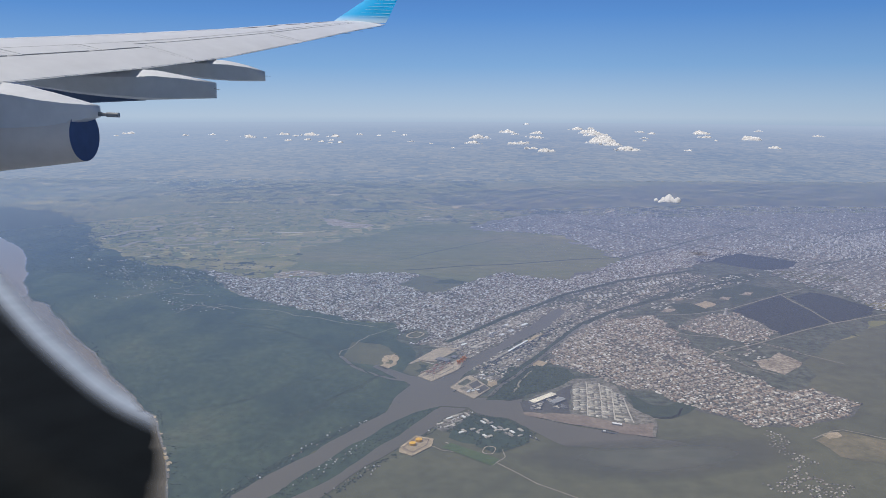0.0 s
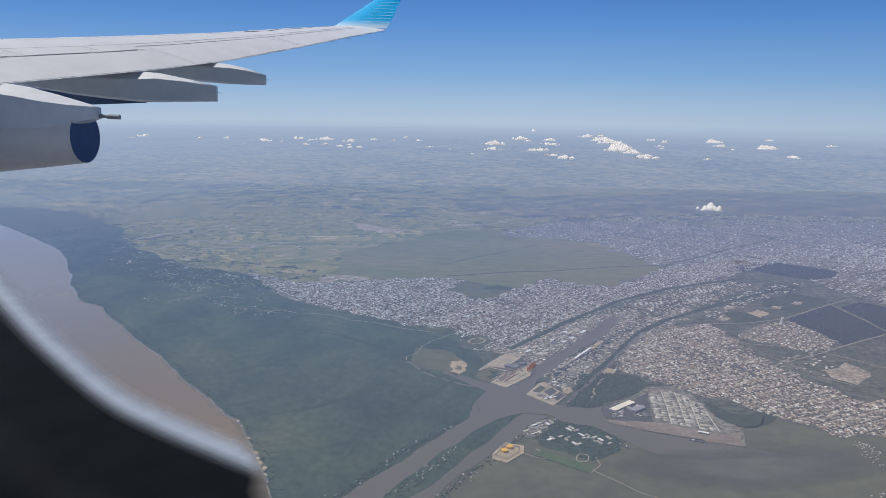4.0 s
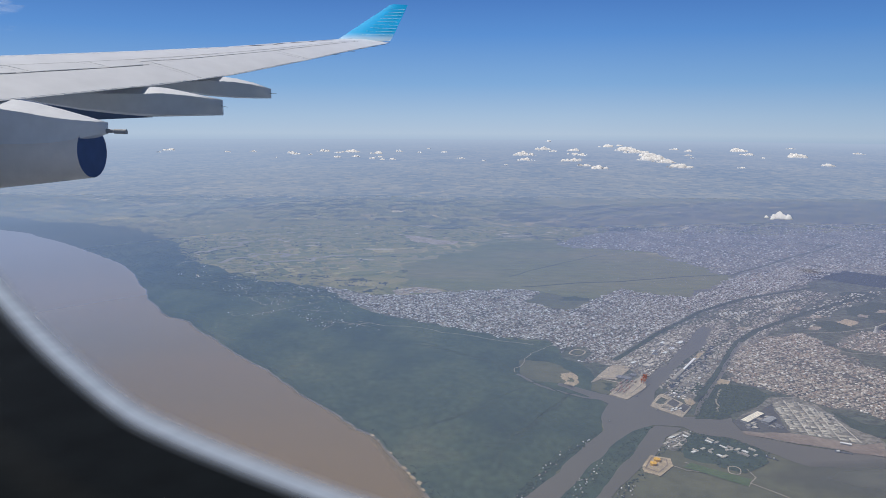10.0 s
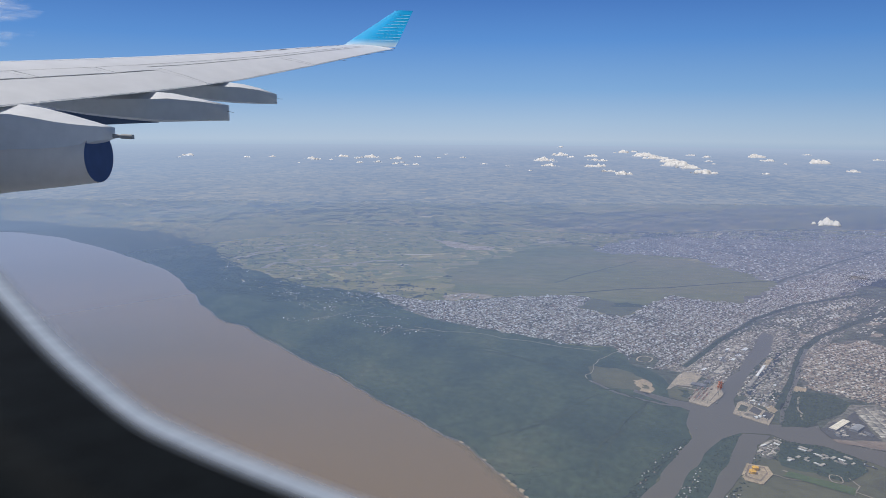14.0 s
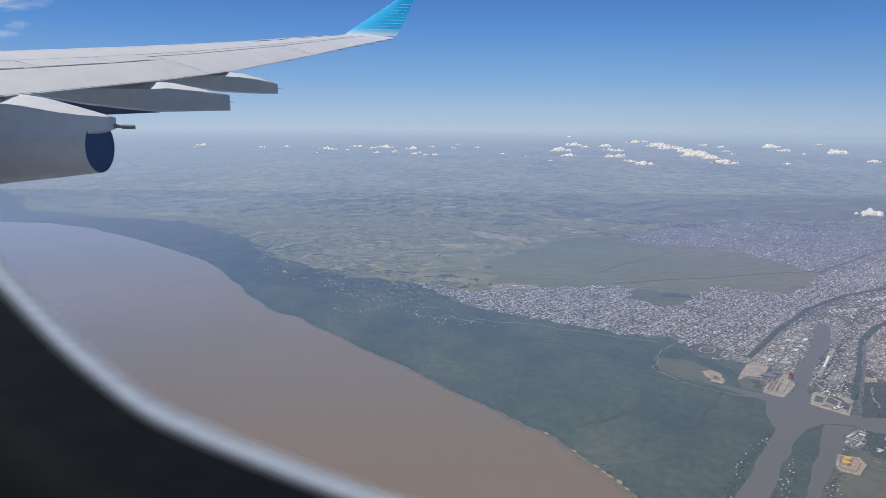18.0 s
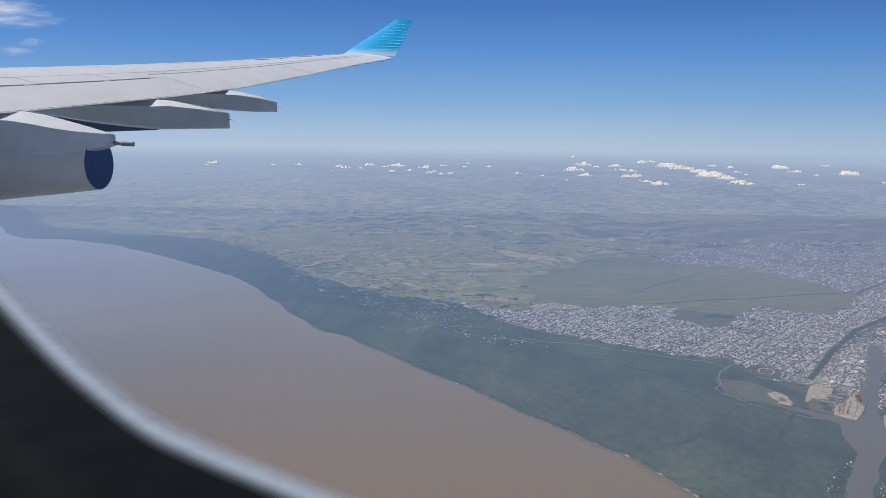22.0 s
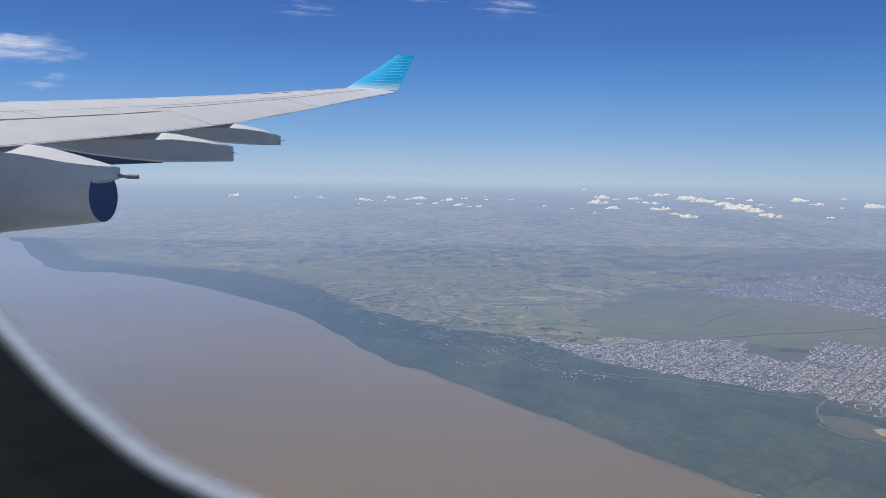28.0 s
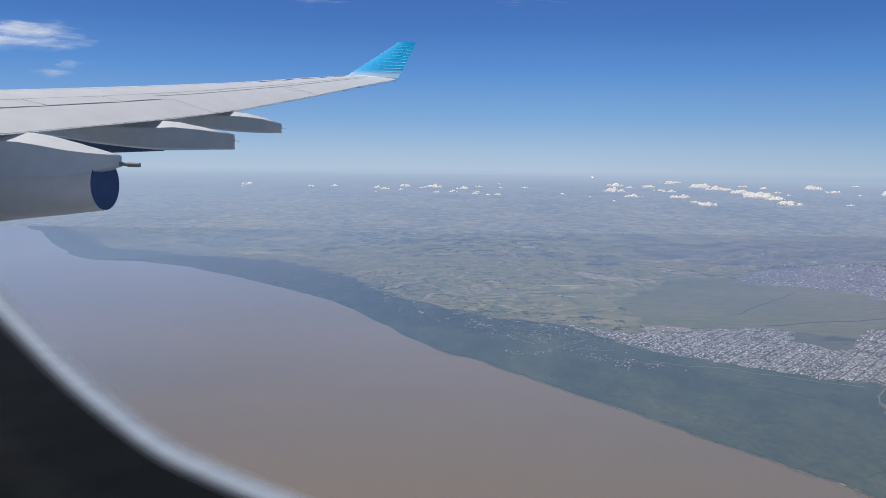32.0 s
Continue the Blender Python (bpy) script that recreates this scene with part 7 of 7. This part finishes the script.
fairing(13.8, [(-10.6, 0.5, -0.75, 0.7, 0.8), (-9.4, 0.44, -0.6, 0.63, 0.82), (-8.45, 0.42, -0.49, 0.56, 0.8), (-8.0, 0.4, -0.45, 0.52, 0.79), (-7.65, 0.345, -0.45, 0.51, 0.78), (-7.15, 0.22, -0.41, 0.48, 0.78), (-6.75, 0.11, -0.34, 0.42, 0.83), (-6.5, 0.04, -0.25, 0.24, 0.9), (-6.36, 0.0, -0.22, 0.09, 0.95)], "grey pylon fairing above the engine nozzle")
# added dark strip whose colour stands in for the shaded wing underside
loft("flap_cove", [slab(x, 18.0, zt, zb, 0.05, 0.8) for x, zt, zb in ((-10.7, 0.64, -0.05), (-9.6, 0.47, 0.0), (-8.4, 0.32, 0.055), (-7.2, 0.125, 0.11))], plain("painted_flap_shade", (0.1, 0.14, 0.24), 0.6, 0.3, 0, 0.1, 0.02), wing, "dark blue-grey strip painted as the shade under the flap", True, True)


def round_ring(x, y, z, r, n=28, rake=0.0):
    return [(x + rake * math.sin(2 * math.pi * k / n), y + r * math.cos(2 * math.pi * k / n), z + r * math.sin(2 * math.pi * k / n)) for k in range(n)]


def toed(x, r, z, turn=0.09):
    return [(px + 0.1 + turn * (py - 13.8), py, pz) for px, py, pz in round_ring(x, 13.8, z, r)]


nacelle = loft("engine_nacelle", [toed(-12, 0.76, -0.83, 0.1), toed(-10.5, 0.71, -0.78), toed(-9.4, 0.64, -0.72), toed(-8.5, 0.58, -0.655), toed(-7.5, 0.53, -0.595), toed(-6.75, 0.485, -0.548)], M_NACELLE, wing, "beige grey engine nacelle", False)
loft("nozzle_lining", [toed(-6.75, 0.48, -0.548), toed(-7.0, 0.46, -0.55), toed(-7.6, 0.42, -0.56), toed(-7.62, 0.01, -0.56)], M_NAVY, nacelle, "dark navy inside of the exhaust nozzle")
loft("drain_mast", [oval(-6.36, 13.8, -0.12, -0.2, 0.03), oval(-6.22, 13.8, -0.14, -0.2, 0.025), oval(-6.2, 13.8, -0.128, -0.215, 0.045), oval(-5.98, 13.8, -0.135, -0.222, 0.045)], M_STEEL, wing, "short steel drain pipe")


def winglet():
    # root edge to tip edge: leading x, trailing x, span, height
    stations = [(-4.12, -2.2, 27.0, 2.86), (-3.9, -2.1, 27.15, 3.04), (-3.15, -1.88, 27.55, 3.6), (-2.4, -1.67, 28.0, 4.16), (-2.3, -1.63, 28.05, 4.25)]
    rings = []
    for a, b_, y, z in stations:
        c = b_ - a
        rings.append([(a, y, z), (a + 0.25 * c, y - 0.04 * c, z + 0.02), (a + 0.6 * c, y - 0.035 * c, z + 0.01), (b_, y, z), (a + 0.6 * c, y + 0.03 * c, z - 0.01), (a + 0.25 * c, y + 0.035 * c, z - 0.01)])
    w = loft("winglet", rings, M_CYAN, wing, "bright cyan winglet with fine white stripes")
    for i in range(9):
        z = 3.1 + 0.122 * i
        a, b_, y = (float(np.interp(z, [s[3] for s in stations], [s[k] for s in stations])) for k in (0, 1, 2))
        c = b_ - a
        bm = bmesh.new()

        def lie(share, dz):
            out = float(np.interp(share, [0.25, 0.6, 1.0], [0.04, 0.035, 0.0])) * c
            return Vector((a + share * c, y - out - 0.78 * dz - 0.016, z - dz + 0.005)) * METRE

        upper = [lie(q, 0.004 * k) for k, q in enumerate((0.36, 0.58, 0.8, 0.985))]
        lower = [lie(q, 0.006 + 0.0056 * k) for k, q in enumerate((0.36, 0.58, 0.8, 0.985))]
        up, lo = [bm.verts.new(p) for p in upper], [bm.verts.new(p) for p in lower]
        for k in range(3):
            bm.faces.new((lo[k], lo[k + 1], up[k + 1], up[k]))
        part("stripe", bm, M_STRIPE, w, "thin white stripe")


winglet()


# ---- cabin window surround ----
def window_surround():
    """The lower corner of the cabin window: a pale soft lip round a black seal, then the cabin panel."""
    # sideways and downward slopes of its rim as seen from the seat
    rim = [(-0.74, -0.085), (-0.69, -0.135), (-0.64, -0.195), (-0.56, -0.29), (-0.5, -0.348), (-0.44, -0.397), (-0.38, -0.428), (-0.32, -0.455), (-0.26, -0.48), (-0.2, -0.504), (-0.14, -0.527), (-0.08, -0.547), (0.0, -0.57), (0.1, -0.59)]
    pts = [Vector((u, v, 0)) for u, v in rim]
    ends = [pts[0] * 2 - pts[1], *pts, pts[-1] * 2 - pts[-2]]
    line = []
    for a, b_, c, d in zip(ends, ends[1:], ends[2:], ends[3:]):
        for k in range(6):
            t = k / 6
            line.append(0.5 * (2 * b_ + (c - a) * t + (2 * a - 5 * b_ + 4 * c - d) * t * t + (3 * b_ - a - 3 * c + d) * t ** 3))

    def lip_material():
        m, nt, b = nodes_of("pale_window_lip", 0.5, 0.3)
        nt.links.new(ramp_of(nt, noise_of(nt, 0.4, 4), [(0.3, (0.285, 0.33, 0.395)), (0.7, (0.345, 0.39, 0.46))]), b.inputs["Base Color"])
        at, tr, mx = nt.nodes.new("ShaderNodeAttribute"), nt.nodes.new("ShaderNodeBsdfTransparent"), nt.nodes.new("ShaderNodeMixShader")
        at.attribute_name = "cover_share"
        nt.links.new(at.outputs["Fac"], mx.inputs[0])
        nt.links.new(tr.outputs[0], mx.inputs[1])
        nt.links.new(b.outputs[0], mx.inputs[2])
        nt.links.new(mx.outputs[0], nt.nodes["Material Output"].inputs[0])
        return m

    m_seal = plain("black_window_seal", (0.005, 0.0065, 0.0075), 0.7, 0.05, 0, 0.3, 0.3)
    m_panel = plain("grey_cabin_panel", (0.11, 0.115, 0.125), 0.6, 0.3, 0, 0.08, 0.3)
    root = new("window_surround")
    root.matrix_basis = FAR_OFF
    tagged(root, "black cabin window seal with a pale rounded lip", "window frame")

    def sweep(name, profile, material, label):
        """profile: distance from the rim, height over the water, body."""
        bm = bmesh.new()
        lay = bm.verts.layers.float.new("cover_share")
        prev = None
        for i, p in enumerate(line):
            t = (line[min(i + 1, len(line) - 1)] - line[max(i - 1, 0)]).normalized()
            out = Vector((t.y, -t.x, 0))
            if out.x > 0:
                out = -out
            ring = []
            for off, up, body in profile:
                q = p + out * off
                v = bm.verts.new(FLIGHT_MID + Vector((q.x, 1, min(q.y, -0.06))) * ((18.9 - up) / -min(q.y, -0.06)))
                v[lay] = body
                ring.append(v)
            if prev:
                for k in range(len(ring) - 1):
                    bm.faces.new((prev[k], prev[k + 1], ring[k + 1], ring[k]))
            prev = ring
        bmesh.ops.recalc_face_normals(bm, faces=bm.faces)
        part(name, bm, material, root, label).data.shade_smooth()

    sweep("lip", [(-0.008, 0.06, 0), (0.0, 0.08, 0.2), (0.008, 0.1, 0.6), (0.015, 0.12, 0.9), (0.022, 0.13, 1), (0.029, 0.12, 0.7), (0.036, 0.1, 0.3), (0.043, 0.08, 0.08), (0.05, 0.06, 0)], lip_material(), "pale rounded lip of the window, out of focus")
    sweep("seal", [(0.024, -0.1, 1), (0.026, 0.02, 1), (0.05, 0.04, 1), (0.1, 0.0, 1), (0.14, 0.03, 1), (0.29, 0.05, 1), (0.29, -0.1, 1)], m_seal, "black window seal")
    sweep("cabin_panel", [(0.29, -0.1, 1), (0.291, 0.04, 1), (0.32, 0.06, 1), (0.6, 0.06, 1)], m_panel, "grey cabin wall panel")


window_surround()
